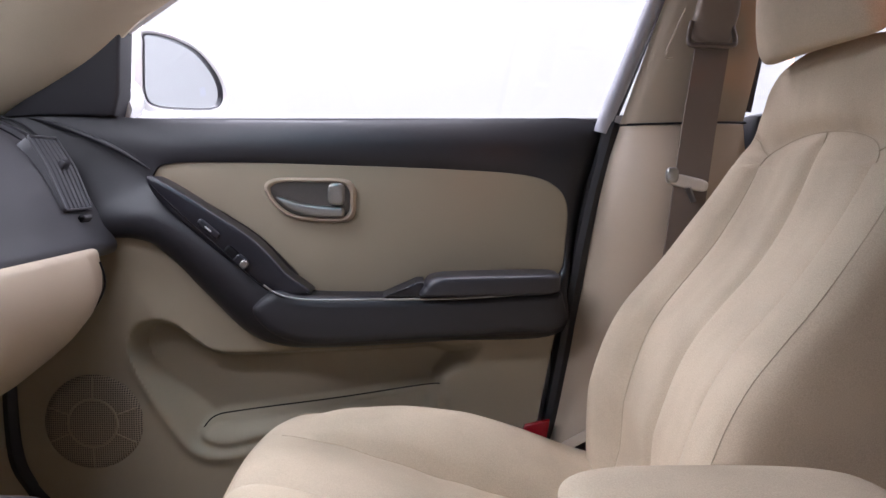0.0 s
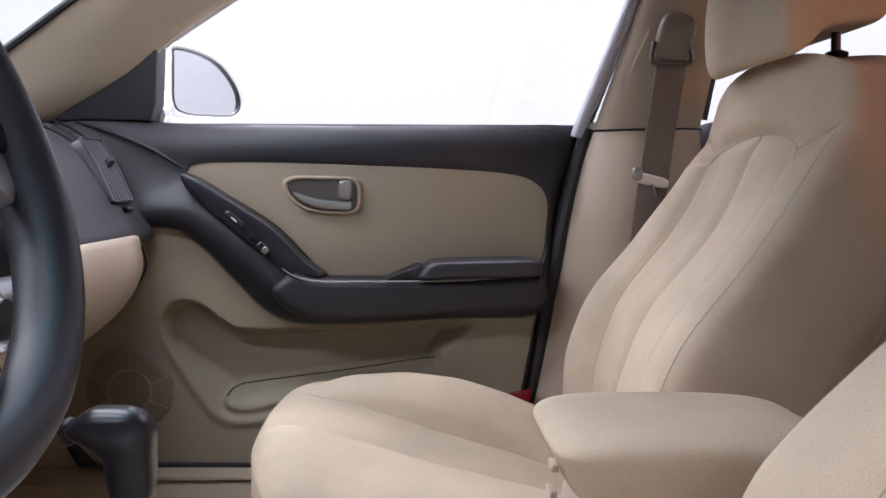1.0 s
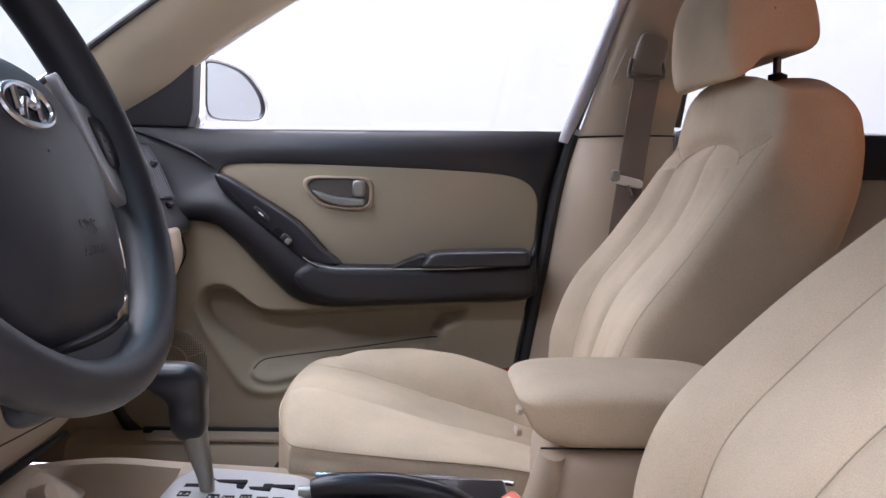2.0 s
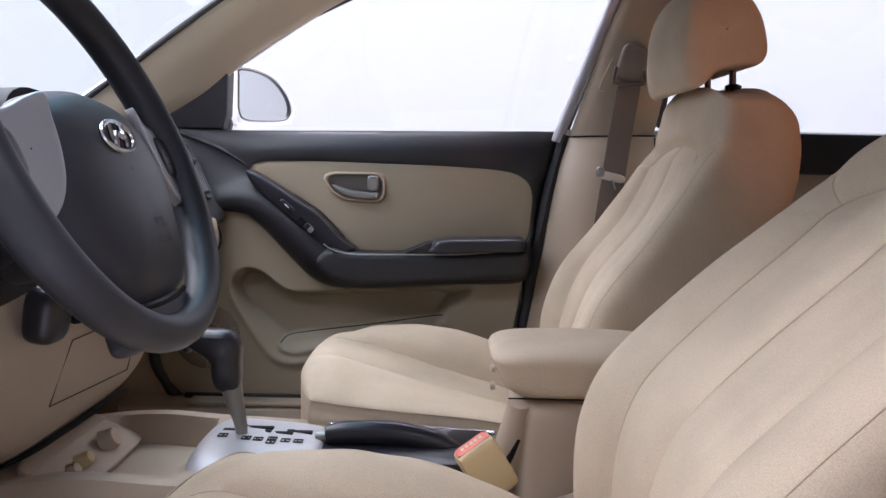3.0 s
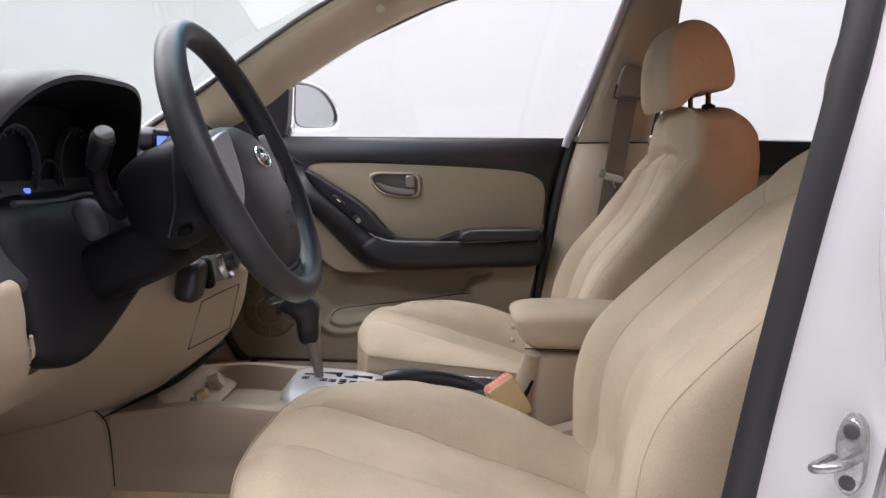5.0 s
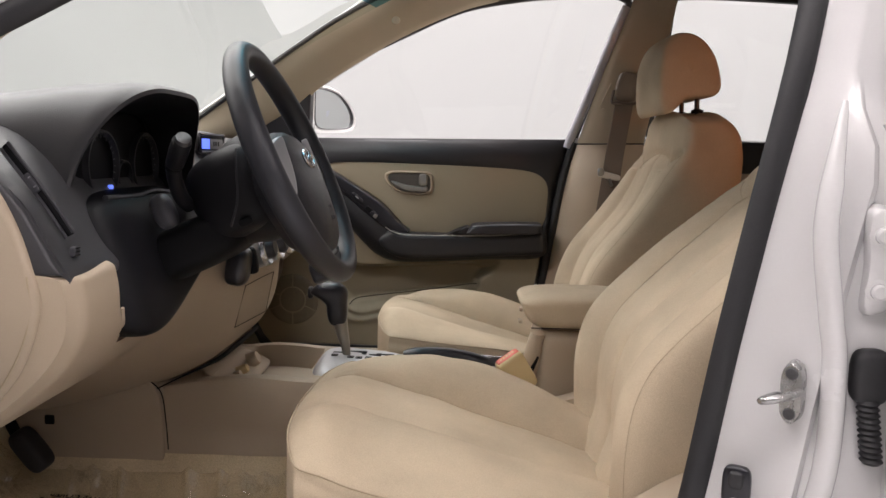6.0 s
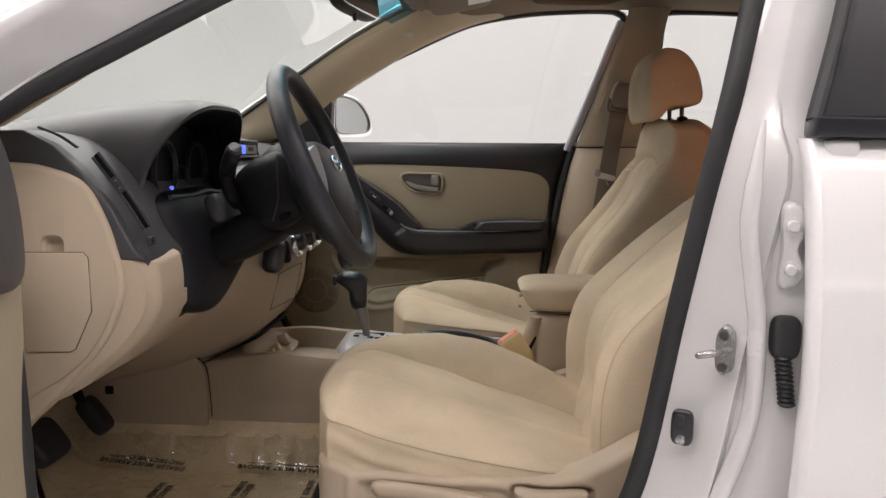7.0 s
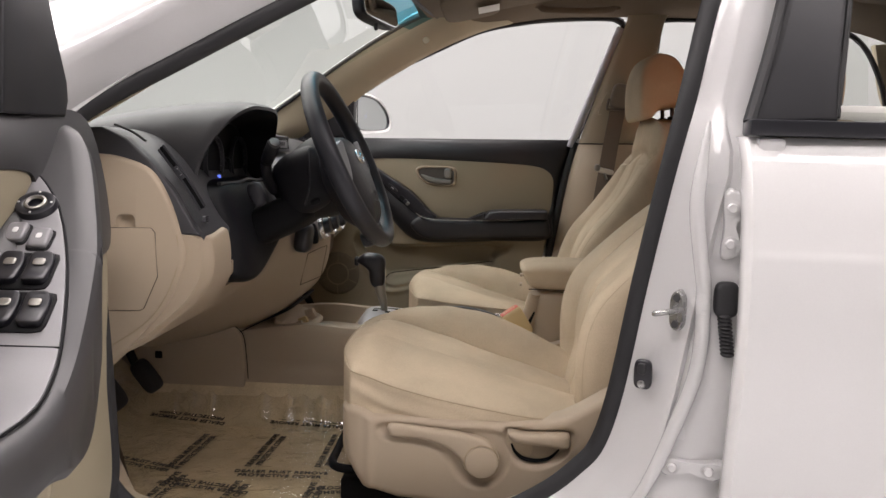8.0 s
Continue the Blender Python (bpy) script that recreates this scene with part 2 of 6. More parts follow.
def plate(outline, y0, y1, bevel=0.003, n=6, closed_curve=True, crown=0.0):
    """A plate in the x-z plane between y0 (front) and y1 (back), with a smooth outline and rounded front edge."""
    line = curve(outline, n, True) if closed_curve else np.array(outline, float)
    keep = [p for i, p in enumerate(line) if np.linalg.norm(p - line[i - 1]) > 1e-5]
    line = np.array(keep)
    area = sum(line[i - 1][0] * line[i][1] - line[i][0] * line[i - 1][1] for i in range(len(line)))
    d1 = line - np.roll(line, 1, 0)
    d2 = np.roll(line, -1, 0) - line
    d1 /= np.linalg.norm(d1, axis=1)[:, None]
    d2 /= np.linalg.norm(d2, axis=1)[:, None]
    t = d1 + d2
    t /= np.maximum(np.linalg.norm(t, axis=1), 1e-6)[:, None]
    nrm = np.stack((-t[:, 1], t[:, 0]), 1) * (1 if area > 0 else -1)
    d = np.sign(y1 - y0)
    rings = []
    for a in (0, 30, 60, 90):
        q = line + nrm * bevel * (1 - math.sin(radians(a)))
        rings.append([(p[0], y0 + d * bevel * (1 - math.cos(radians(a))), p[1]) for p in q])
    rings.append([(p[0], y1, p[1]) for p in line])
    bm = grid(rings, closed_v=True)
    bm.verts.ensure_lookup_table()
    k = len(line)
    for first in (0, (len(rings) - 1) * k):
        face = bm.faces.new([bm.verts[first + i] for i in range(k)])
        bmesh.ops.triangulate(bm, faces=[face])
        bm.verts.ensure_lookup_table()
    return bm


def band(pairs, n=8, m=10, closed=True, bulge=(0, -1, 0), thick=0.01, power=1.0):
    """A strip between two smooth rails. pairs: (inner point, outer point, height of the bulge)."""
    a = curve([p[0] for p in pairs], n, closed)
    b = curve([p[1] for p in pairs], n, closed)
    h = curve([(p[2],) for p in pairs], n, closed)[:, 0]
    nrm = np.array(bulge, float)
    rows = []
    for p, q, w in zip(a, b, h):
        row = [p - nrm * thick]
        for j in range(m + 1):
            s = j / m
            row.append(p + (q - p) * s + nrm * w * math.sin(math.pi * s) ** power)
        row.append(q - nrm * thick)
        rows.append(row)
    return grid(rows, closed_u=closed, closed_v=True, caps=not closed)


def tube(points, r, n=4, closed=False, seg=10, flat=1.0, up=(0, 0, 1), caps=True):
    """A round or flattened bar along a smooth line; r: one radius or one for each point."""
    line = curve(points, n, closed) if n > 1 else np.array(points, float)
    k = len(line)
    rr = np.interp(np.linspace(0, 1, k), np.linspace(0, 1, len(r)), r) if isinstance(r, (list, tuple)) else [r] * k
    rows = []
    for i in range(k):
        a, b = (line[i - 1], line[(i + 1) % k]) if closed else (line[max(i - 1, 0)], line[min(i + 1, k - 1)])
        d = Vector(b - a).normalized()
        side = d.cross(Vector(up))
        side = side.normalized() if side.length > 1e-4 else d.orthogonal().normalized()
        w = side.cross(d)
        rows.append([Vector(line[i]) + (side * math.cos(t) + w * math.sin(t) * flat) * rr[i] for t in np.linspace(0, 2 * math.pi, seg, endpoint=False)])
    return grid(rows, closed_u=closed, closed_v=True, caps=caps and not closed)


def lathe(profile, m, seg=28):
    """Turns (radius, height) pairs round the z axis and sets the result by m."""
    bm = grid([[(r * math.cos(a), r * math.sin(a), h) for a in np.linspace(0, 2 * math.pi, seg, endpoint=False)] for r, h in profile], closed_v=True)
    bm.transform(m)
    return bm


def carve(ob, bm):
    """Cuts the form bm out of a part for good."""
    data = bpy.data.meshes.new("cutter")
    bm.to_mesh(data)
    bm.free()
    tool = new("cutter", data)
    mod = ob.modifiers.new("cut", "BOOLEAN")
    mod.operation, mod.object, mod.solver = "DIFFERENCE", tool, "EXACT"
    bpy.context.view_layer.update()
    cut_data = bpy.data.meshes.new_from_object(ob.evaluated_get(bpy.context.evaluated_depsgraph_get()))
    ob.modifiers.clear()
    ob.data = cut_data
    bpy.data.objects.remove(tool)


def inside(points, outline):
    """Signed distance of (x, z) points to a closed outline, positive inside."""
    p, a = np.array(points, float), np.array(outline, float)
    b = np.roll(a, -1, 0)
    best = np.full(len(p), 9.0)
    odd = np.zeros(len(p), bool)
    for (x0, z0), (x1, z1) in zip(a, b):
        d = np.array((x1 - x0, z1 - z0))
        s = np.clip(((p[:, 0] - x0) * d[0] + (p[:, 1] - z0) * d[1]) / (d @ d), 0, 1)
        best = np.minimum(best, np.hypot(p[:, 0] - x0 - s * d[0], p[:, 1] - z0 - s * d[1]))
        cross = (z0 > p[:, 1]) != (z1 > p[:, 1])
        with np.errstate(divide="ignore", invalid="ignore"):
            at = x0 + (p[:, 1] - z0) / (z1 - z0) * d[0]
        odd ^= cross & (p[:, 0] < at)
    return np.where(odd, best, -best)


def step(a, b, x):
    s = min(max((x - a) / (b - a), 0.0), 1.0)
    return s * s * (3 - 2 * s)


def letters(name, text, size, m, mat, parent, label="", depth=0.0004, spacing=1.0, bold=0.0):
    """Raised letters in the built-in font, centred, in the x-y plane of m."""
    data = bpy.data.curves.new(name, "FONT")
    data.body, data.size, data.extrude, data.align_x, data.align_y = text, size, depth, "CENTER", "CENTER"
    data.space_character, data.offset = spacing, bold
    ob = new(name, data)
    mesh = bpy.data.meshes.new_from_object(ob.evaluated_get(bpy.context.evaluated_depsgraph_get()))
    bpy.data.objects.remove(ob)
    mesh.transform(m)
    mesh.materials.clear()
    mesh.materials.append(mat)
    out = new(name, mesh)
    out.parent = parent
    if parent.data is None:
        out.matrix_parent_inverse = Matrix.Translation(parent.location).inverted()
    return tagged(out, label)


# ---------- studio ----------
def studio():
    def slab(name, label, mat, *dims):
        ob = part(name, box(*dims, bevel=0), mat, smooth=False)
        return tagged(ob, label, name.split("_")[0], kind="structure")
    slab("floor", "pale grey smooth studio floor under the car", FLOOR, -7.2, 7.2, -6.2, 4.2, -0.1, 0.0)
    slab("wall_east", "plain white painted studio wall beyond the passenger side", WALL, -7.0, 7.0, 4.0, 4.2, 0.0, 3.8)
    slab("wall_west", "unseen studio wall, darkened to throw back less light", DIMMED_WALL, -7.0, 7.0, -6.2, -6.0, 0.0, 3.8)
    slab("wall_front", "plain white painted studio wall ahead of the car", WALL, -7.2, -7.0, -6.2, 4.2, 0.0, 3.8)
    slab("wall_rear", "plain white painted studio wall behind the car", WALL, 7.0, 7.2, -6.2, 4.2, 0.0, 3.8)
    slab("ceiling", "white studio ceiling", WALL, -7.2, 7.2, -6.2, 4.2, 3.8, 3.9)
    for y in (-2.6, -0.4, 1.4, 3.0):
        for x in (-5.6, -3.1, -0.6, 2.2, 5.0):
            lamp = thing("ceiling_light", (x, y, 3.8), "long white ceiling light panel with a frosted diffuser", "light", "studio ceiling lights")
            part("diffuser", box(x - 1.2, x + 1.2, y - 0.4, y + 0.4, 3.72, 3.73, bevel=0), PANEL_GLOW, lamp, "glowing frosted diffuser", smooth=False)
            rim = bmesh.new()
            for q in ((x - 1.24, x + 1.24, y - 0.44, y - 0.401), (x - 1.24, x + 1.24, y + 0.401, y + 0.44), (x - 1.24, x - 1.201, y - 0.4, y + 0.4), (x + 1.201, x + 1.24, y - 0.4, y + 0.4)):
                tmp = box(*q, 3.70, 3.8, bevel=0)
                data = bpy.data.meshes.new("tmp")
                tmp.to_mesh(data)
                tmp.free()
                rim.from_mesh(data)
                bpy.data.meshes.remove(data)
            part("frame", rim, WALL, lamp, smooth=False)


studio()


def warm_lamp():
    """The amber work lamp that shines in through the rear side window."""
    data = bpy.data.lights.new("amber_lamp", "SPOT")
    data.energy, data.color, data.shadow_soft_size = WARM, (1.0, 0.33, 0.09), 0.26
    data.spot_size, data.spot_blend = radians(19), 0.7
    ob = new("amber_work_lamp", data)
    ob.matrix_world = look((2.2, -2.6, 1.34), (0.50, 0.27, 1.08))
    tagged(ob, "amber work lamp shining in through the rear side window", "lamp")


warm_lamp()


# ---------- front doors ----------
def front_door(driver):
    """One front door with its inner trim, built on the passenger side; the driver's is mirrored and swung open."""
    m = Matrix()
    if driver:
        hinge = Vector((-0.70, -0.82, 0))
        m = Matrix.Translation(hinge) @ Matrix.Rotation(radians(-82), 4, "Z") @ Matrix.Translation(-hinge) @ Matrix.Scale(-1, 4, (0, 1, 0))
    base = m @ Vector((-0.2, 0.75, 0.37))
    door = thing("driver_door" if driver else "passenger_door", base,
                 "white car door swung wide open, beige and black inner trim" if driver else "closed car door with beige and black inner trim", "car door", "front doors")

    def P(name, bm, mat, parent=None, label="", smooth=True):
        return part(name, bm, mat, parent or door, label, smooth, m)

    # black frame of the trim: belt band, sweep and armrest
    pairs = [
        ((-0.427, 0.684, 0.884), (-0.66, 0.700, 0.962), 0.004), ((-0.405, 0.686, 0.899), (-0.42, 0.708, 0.964), 0.010),
        ((-0.30, 0.688, 0.902), (-0.30, 0.710, 0.966), 0.013), ((-0.154, 0.690, 0.900), (-0.154, 0.712, 0.968), 0.014),
        ((0.015, 0.690, 0.896), (0.015, 0.712, 0.972), 0.014), ((0.126, 0.690, 0.889), (0.13, 0.712, 0.975), 0.012),
        ((0.172, 0.690, 0.873), (0.238, 0.712, 0.966), 0.008), ((0.191, 0.690, 0.843), (0.219, 0.71, 0.862), 0.004),
        ((0.190, 0.690, 0.79), (0.206, 0.705, 0.785), 0.004), ((0.184, 0.688, 0.745), (0.195, 0.69, 0.715), 0.012),
        ((0.155, 0.684, 0.728), (0.178, 0.672, 0.650), 0.045), ((0.015, 0.684, 0.715), (0.018, 0.668, 0.639), 0.050),
        ((-0.11, 0.684, 0.708), (-0.13, 0.668, 0.629), 0.047), ((-0.188, 0.684, 0.709), (-0.225, 0.668, 0.628), 0.044),
        ((-0.222, 0.684, 0.742), (-0.285, 0.668, 0.648), 0.044), ((-0.27, 0.684, 0.790), (-0.345, 0.668, 0.705), 0.040),
        ((-0.33, 0.684, 0.829), (-0.405, 0.668, 0.765), 0.034), ((-0.39, 0.684, 0.860), (-0.46, 0.668, 0.789), 0.026),
        ((-0.422, 0.684, 0.874), (-0.64, 0.672, 0.79), 0.012)]
    if driver:
        pairs = [((max(-0.635, a[0]), a[1], a[2]), (max(-0.635, b[0]), b[1], b[2]), h) for a, b, h in pairs]
    frame_part = P("trim_frame", band(pairs, 8, 14, True, (0, -1, 0), 0.02, 0.8), GREY_AND_GLARE if driver else BLACK, label="black plastic trim frame with glare put into its grey" if driver else "black grained plastic trim frame with armrest")
    if not driver:
        P("trim_crease", tube([(-0.615, 0.698, 0.964), (-0.557, 0.684, 0.950), (-0.485, 0.676, 0.922), (-0.432, 0.680, 0.890)], [0.001, 0.004, 0.004, 0.001], 6, seg=12), BLACK, frame_part)
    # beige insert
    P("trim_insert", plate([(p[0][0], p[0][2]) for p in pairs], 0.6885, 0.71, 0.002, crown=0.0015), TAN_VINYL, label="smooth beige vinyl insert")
    # piping along the armrest gap, armrest pad
    P("piping", tube([(-0.255, 0.6235, 0.727), (-0.238, 0.6215, 0.716), (-0.215, 0.620, 0.7095), (-0.185, 0.619, 0.707), (-0.116, 0.619, 0.708), (-0.043, 0.619, 0.709), (0.025, 0.620, 0.711), (0.10, 0.621, 0.716), (0.168, 0.626, 0.722)], 0.0015, 6), SATIN, frame_part, "thin bright edge line")
    P("armrest_shelf", plate([(-0.242, 0.718), (-0.20, 0.711), (-0.1, 0.710), (0.05, 0.714), (0.16, 0.722), (0.180, 0.708), (0.177, 0.664), (0.09, 0.655), (0.0, 0.648), (-0.13, 0.640), (-0.20, 0.639), (-0.248, 0.655), (-0.275, 0.690)], 0.6240, 0.69, 0.016), BLACK, frame_part)
    P("pull_lip", plate([(-0.085, 0.711), (-0.055, 0.723), (-0.036, 0.733), (-0.026, 0.733), (-0.024, 0.71)], 0.626, 0.688, 0.003, 4, False), BLACK, frame_part)

    def padform(x, y, z):
        front = -0.5 * (1 + z) * 0.020 * step(-0.4, -1.0, x)
        px = 0.068 + 0.105 * x - front
        return (px, 0.650 + 0.041 * y, 0.7305 + 0.0165 * z + 0.0035 * x - 0.003 * (z > 0) * y * y)
    P("armrest_pad", block(18, 7, padform), PAD_BLACK, label="padded black vinyl armrest")
    # switch pod along the sweep
    pod = [(-0.424, 0.878), (-0.40, 0.872), (-0.33, 0.829), (-0.27, 0.789), (-0.225, 0.742), (-0.190, 0.713), (-0.240, 0.711), (-0.298, 0.750), (-0.358, 0.801), (-0.408, 0.846)]
    if not driver:
        pod_part = P("switch_plate", plate(pod, 0.637, 0.69, 0.006, 6), GLOSS_BLACK, label="satin black switch plate")
    d = Vector((0.60 if driver else 0.76, 0, -0.65)).normalized()
    turn = Matrix(((d.x, 0, -d.z), (0, 1, 0), (d.z, 0, d.x))).to_4x4()
    if driver:
        # sweep and armrest stand out from the trim, with a sloping switch ramp on top
        ribs = curve([(-0.560, 0.958, 0.690, 0.90), (-0.517, 0.946, 0.660, 0.85), (-0.470, 0.913, 0.632, 0.812), (-0.385, 0.852, 0.597, 0.806), (-0.345, 0.823, 0.583, 0.800), (-0.336, 0.817, 0.581, 0.742), (-0.318, 0.804, 0.577, 0.685), (-0.262, 0.763, 0.567, 0.632), (-0.206, 0.726, 0.560, 0.622), (-0.150, 0.706, 0.557, 0.635), (-0.08, 0.700, 0.562, 0.630), (0.03, 0.704, 0.580, 0.634), (0.12, 0.712, 0.610, 0.645), (0.176, 0.716, 0.670, 0.66)], 6)
        rows = [[(x, 0.712, z), (x, ye + 0.030, z), (x, ye + 0.016, z - 0.001), (x, ye + 0.006, z - 0.005), (x, ye, z - 0.016), (x, ye + 0.001, zb + 0.014), (x, ye + 0.010, zb + 0.003), (x, ye + 0.024, zb), (x, 0.712, zb)] for x, z, ye, zb in ribs]
        sweep = P("armrest_sweep", grid(rows, closed_v=True, caps=True), GREY_AND_GLARE, label="moulded door sweep and armrest, glare put into its grey")
        # ramp frame: x across, y up the slope, z out of it
        ramp = Matrix(((0, -0.811, 0.584, 0), (1, 0, 0, 0), (0, 0.584, 0.811, 0), (0, 0, 0, 1)))

        def on_ramp(x, y, up=0.0):
            return m @ Matrix.Translation((x, y, 0.870 - 0.72 * (x + 0.41))) @ ramp @ Matrix.Translation((0, 0, up))

        def R(name, bm, mat, x, y, up=0.0, parent=None, label=""):
            return part(name, bm, mat, parent or pod_part, label, True, on_ramp(x, y, up))
        edge = curve([(-0.447, 0.704), (-0.441, 0.690), (-0.428, 0.674), (-0.393, 0.646), (-0.340, 0.619), (-0.286, 0.599), (-0.227, 0.583), (-0.190, 0.577), (-0.150, 0.574), (-0.100, 0.580), (-0.04, 0.594)], 4)
        tops = np.array([(r[0], r[1]) for r in ribs])

        def level(x):
            return max(0.870 - 0.72 * (x + 0.41), float(np.interp(x, tops[:, 0], tops[:, 1])) + 0.001)
        rows = []
        for x, ye in edge:
            z = level(x)
            rows.append([(x, 0.712, z - 0.004), (x, 0.708, z + 0.003), (x, ye + 0.006, z + 0.003), (x, ye + 0.002, z + 0.002), (x, ye, z - 0.003)])
        pod_part = P("switch_plate", grid(rows), SATIN_AND_GLARE, sweep, "satin switch plate, reflected light put into its silver-grey")
        P("plate_gap", tube([(x, ye - 0.0005, level(x) + 0.0005) for x, ye in edge[::4]], 0.0014, 2, seg=6), DARK, sweep)
        R("mirror_knob_ring", lathe([(0.0001, 0.003), (0.0115, 0.003), (0.0125, 0.006), (0.016, 0.0075), (0.0205, 0.0065), (0.0225, 0.003), (0.023, 0.0)], Matrix(), 36), GLOSS_BLACK, -0.392, 0.669, 0.003)
        R("mirror_knob", lathe([(0.0075, 0.0062), (0.0095, 0.0088), (0.0118, 0.0080), (0.0122, 0.005)], Matrix(), 30), SATIN, -0.392, 0.669, 0.003)
        for a in range(4):
            R("knob_mark", pad((0.0175 * math.cos(a * math.pi / 2), 0.0175 * math.sin(a * math.pi / 2), 0.0075), (0.0012, 0.0012, 0.0006), 4, 3), LIGHT_PRINT, -0.392, 0.669, 0.003)
        for x, y, w in ((-0.354, 0.674, 0.0105), (-0.347, 0.647, 0.0105)):
            R("switch_well", pad((0, 0, 0), (w + 0.0022, 0.0165, 0.0035), 6, 6), DARK, x, y, 0.002)
            R("lock_button", pad((0, 0, 0), (w, 0.0145, 0.006), 5, 8), SATIN_AND_GLARE, x, y, 0.005)
            R("button_mark", pad((0, 0, 0.006), (0.003, 0.004, 0.0005), 4, 3), LIGHT_PRINT, x, y, 0.0052)
        for x, y in ((-0.309, 0.648), (-0.263, 0.634)):
            R("switch_well", pad((0, 0, 0), (0.0300, 0.0265, 0.003), 8, 6), DARK, x, y, 0.0025)
            for e in (-1, 1):
                R("window_switch", block(8, 5, lambda a, b, c: (0.0125 * a, 0.021 * b, 0.005 * c + 0.004 * b * b * (c > 0))), GLOSS_BLACK, x, y + e * 0.0145, 0.006)
                R("switch_cap", pad((0, 0.006, 0.006), (0.006, 0.005, 0.0012), 4, 4), SATIN, x, y + e * 0.0145, 0.006)
        P("plate_split", tube([(-0.228, 0.700, 0.7425), (-0.227, 0.640, 0.742), (-0.226, 0.584, 0.741)], 0.0012, 3, seg=6), DARK, sweep)
    else:
        P("lock_switch", pad((-0.335, 0.636, 0.806), (0.019, 0.004, 0.0055), 4, 6, turn), GLOSS_BLACK, pod_part)
        P("switch_mark", pad((-0.335, 0.6315, 0.806), (0.006, 0.0008, 0.0012), 4, 4, turn), LIGHT_PRINT, pod_part)
        P("switch_well", pad((-0.302, 0.636, 0.771), (0.012, 0.0032, 0.0075), 5, 6, turn), DARK, pod_part)
        P("window_switch", pad((-0.289, 0.634, 0.760), (0.010, 0.006, 0.0075), 5, 6, turn), GLOSS_BLACK, pod_part)
        P("switch_cap", pad((-0.284, 0.630, 0.756), (0.0055, 0.003, 0.006), 4, 6, turn), SATIN, pod_part, "bright switch cap")
    if not driver:
        P("pod_line", tube([(-0.415, 0.631, 0.868), (-0.37, 0.627, 0.825), (-0.31, 0.626, 0.772), (-0.262, 0.626, 0.728), (-0.225, 0.626, 0.708)], 0.0011, 6), DARK, pod_part)

    # inner handle: bezel, cup and lever
    ring = [(-0.266, 0.867), (-0.248, 0.8795), (-0.20, 0.8805), (-0.146, 0.8795), (-0.130, 0.868), (-0.128, 0.846), (-0.131, 0.824), (-0.148, 0.8145), (-0.19, 0.815), (-0.227, 0.821), (-0.254, 0.841)]
    cx, cz = -0.194, 0.848
    rp = [((cx + (x - cx) * 0.86, 0.684, cz + (z - cz) * 0.80), (x, 0.689, z), 0.006) for x, z in ring]
    handle = P("door_handle", band(rp, 6, 6, True, (0, -1, 0), 0.012), TAN, label="beige handle bezel with satin metal lever")
    inner = [(cx + (x - cx) * 0.87, cz + (z - cz) * 0.82) for x, z in ring]
    P("handle_cup", plate(inner, 0.6868, 0.70, 0.001), material("cup_satin" + ("_driver" if driver else ""), (0.10, 0.092, 0.082), 0.38, metal=0.5, stain=0.08), handle, "satin grey recessed cup")
    lever = [(-0.246, 0.852), (-0.205, 0.842), (-0.162, 0.838), (-0.146, 0.838), (-0.146, 0.824), (-0.158, 0.8215), (-0.20, 0.823), (-0.232, 0.834)]
    P("lever", plate(lever, 0.676, 0.688, 0.005, 5, crown=0.0015), SATIN, handle, "satin metal pull lever")
    P("lock_tab", pad((-0.157, 0.679, 0.857), (0.0125, 0.007, 0.0165), 4, 8), SATIN, handle)

    # lower beige panel with pocket relief
    bowl = curve([(-0.468, 0.615), (-0.458, 0.650), (-0.433, 0.662), (-0.400, 0.654), (-0.365, 0.628), (-0.325, 0.613), (-0.20, 0.618), (-0.05, 0.627), (0.060, 0.634), (0.050, 0.600), (0.010, 0.575), (0.02, 0.52), (-0.02, 0.48), (-0.15, 0.485), (-0.25, 0.470), (-0.33, 0.455), (-0.372, 0.466), (-0.405, 0.505), (-0.442, 0.560)], 4, True)
    flap = curve([(-0.366, 0.490), (-0.345, 0.510), (-0.300, 0.520), (-0.151, 0.541), (-0.02, 0.562), (0.006, 0.560), (0.010, 0.540), (-0.02, 0.505), (-0.151, 0.497), (-0.26, 0.480), (-0.32, 0.466), (-0.356, 0.472)], 4, True)

    def low(u, v):
        x = -0.655 + u * 0.845
        top = 0.80 if x < -0.43 else 0.80 - 0.145 * step(-0.43, -0.25, x)
        bottom = 0.366 + 0.10 * (1 - min(1, max(0, (x + 0.64) / 0.10))) ** 2 + 0.10 * max(0, min(1, (x - 0.08) / 0.10)) ** 2
        z = top + (bottom - top) * v
        if x > 0.05 and z < 0.72:
            x -= (x - 0.05) / 0.14 * 0.055 * (0.72 - z) / 0.30
        return x, z
    nu, nv = 190, 130
    flat = [low(i / nu, j / nv) for i in range(nu + 1) for j in range(nv + 1)]
    db, df = inside(flat, bowl), inside(flat, flap)
    pts = []
    for (x, z), b, f in zip(flat, db, df):
        edge = 0.014 + 0.040 * step(0.60, 0.50, z) + 0.03 * step(-0.02, 0.05, x)
        deep = step(-0.004, edge, b)
        rim = math.exp(-(b / 0.010) ** 2) * step(0.64, 0.56, z) * step(-0.2, -0.34, x)
        y = 0.684 + 0.046 * deep - 0.022 * step(-0.006, 0.012, f) * step(-0.01, 0.03, b) - 0.006 * rim - 0.010 * step(0.60, 0.42, z)
        pts.append((x, y, z))
    rows = [pts[i * (nv + 1):(i + 1) * (nv + 1)] for i in range(nu + 1)]
    front_half = grid(rows)
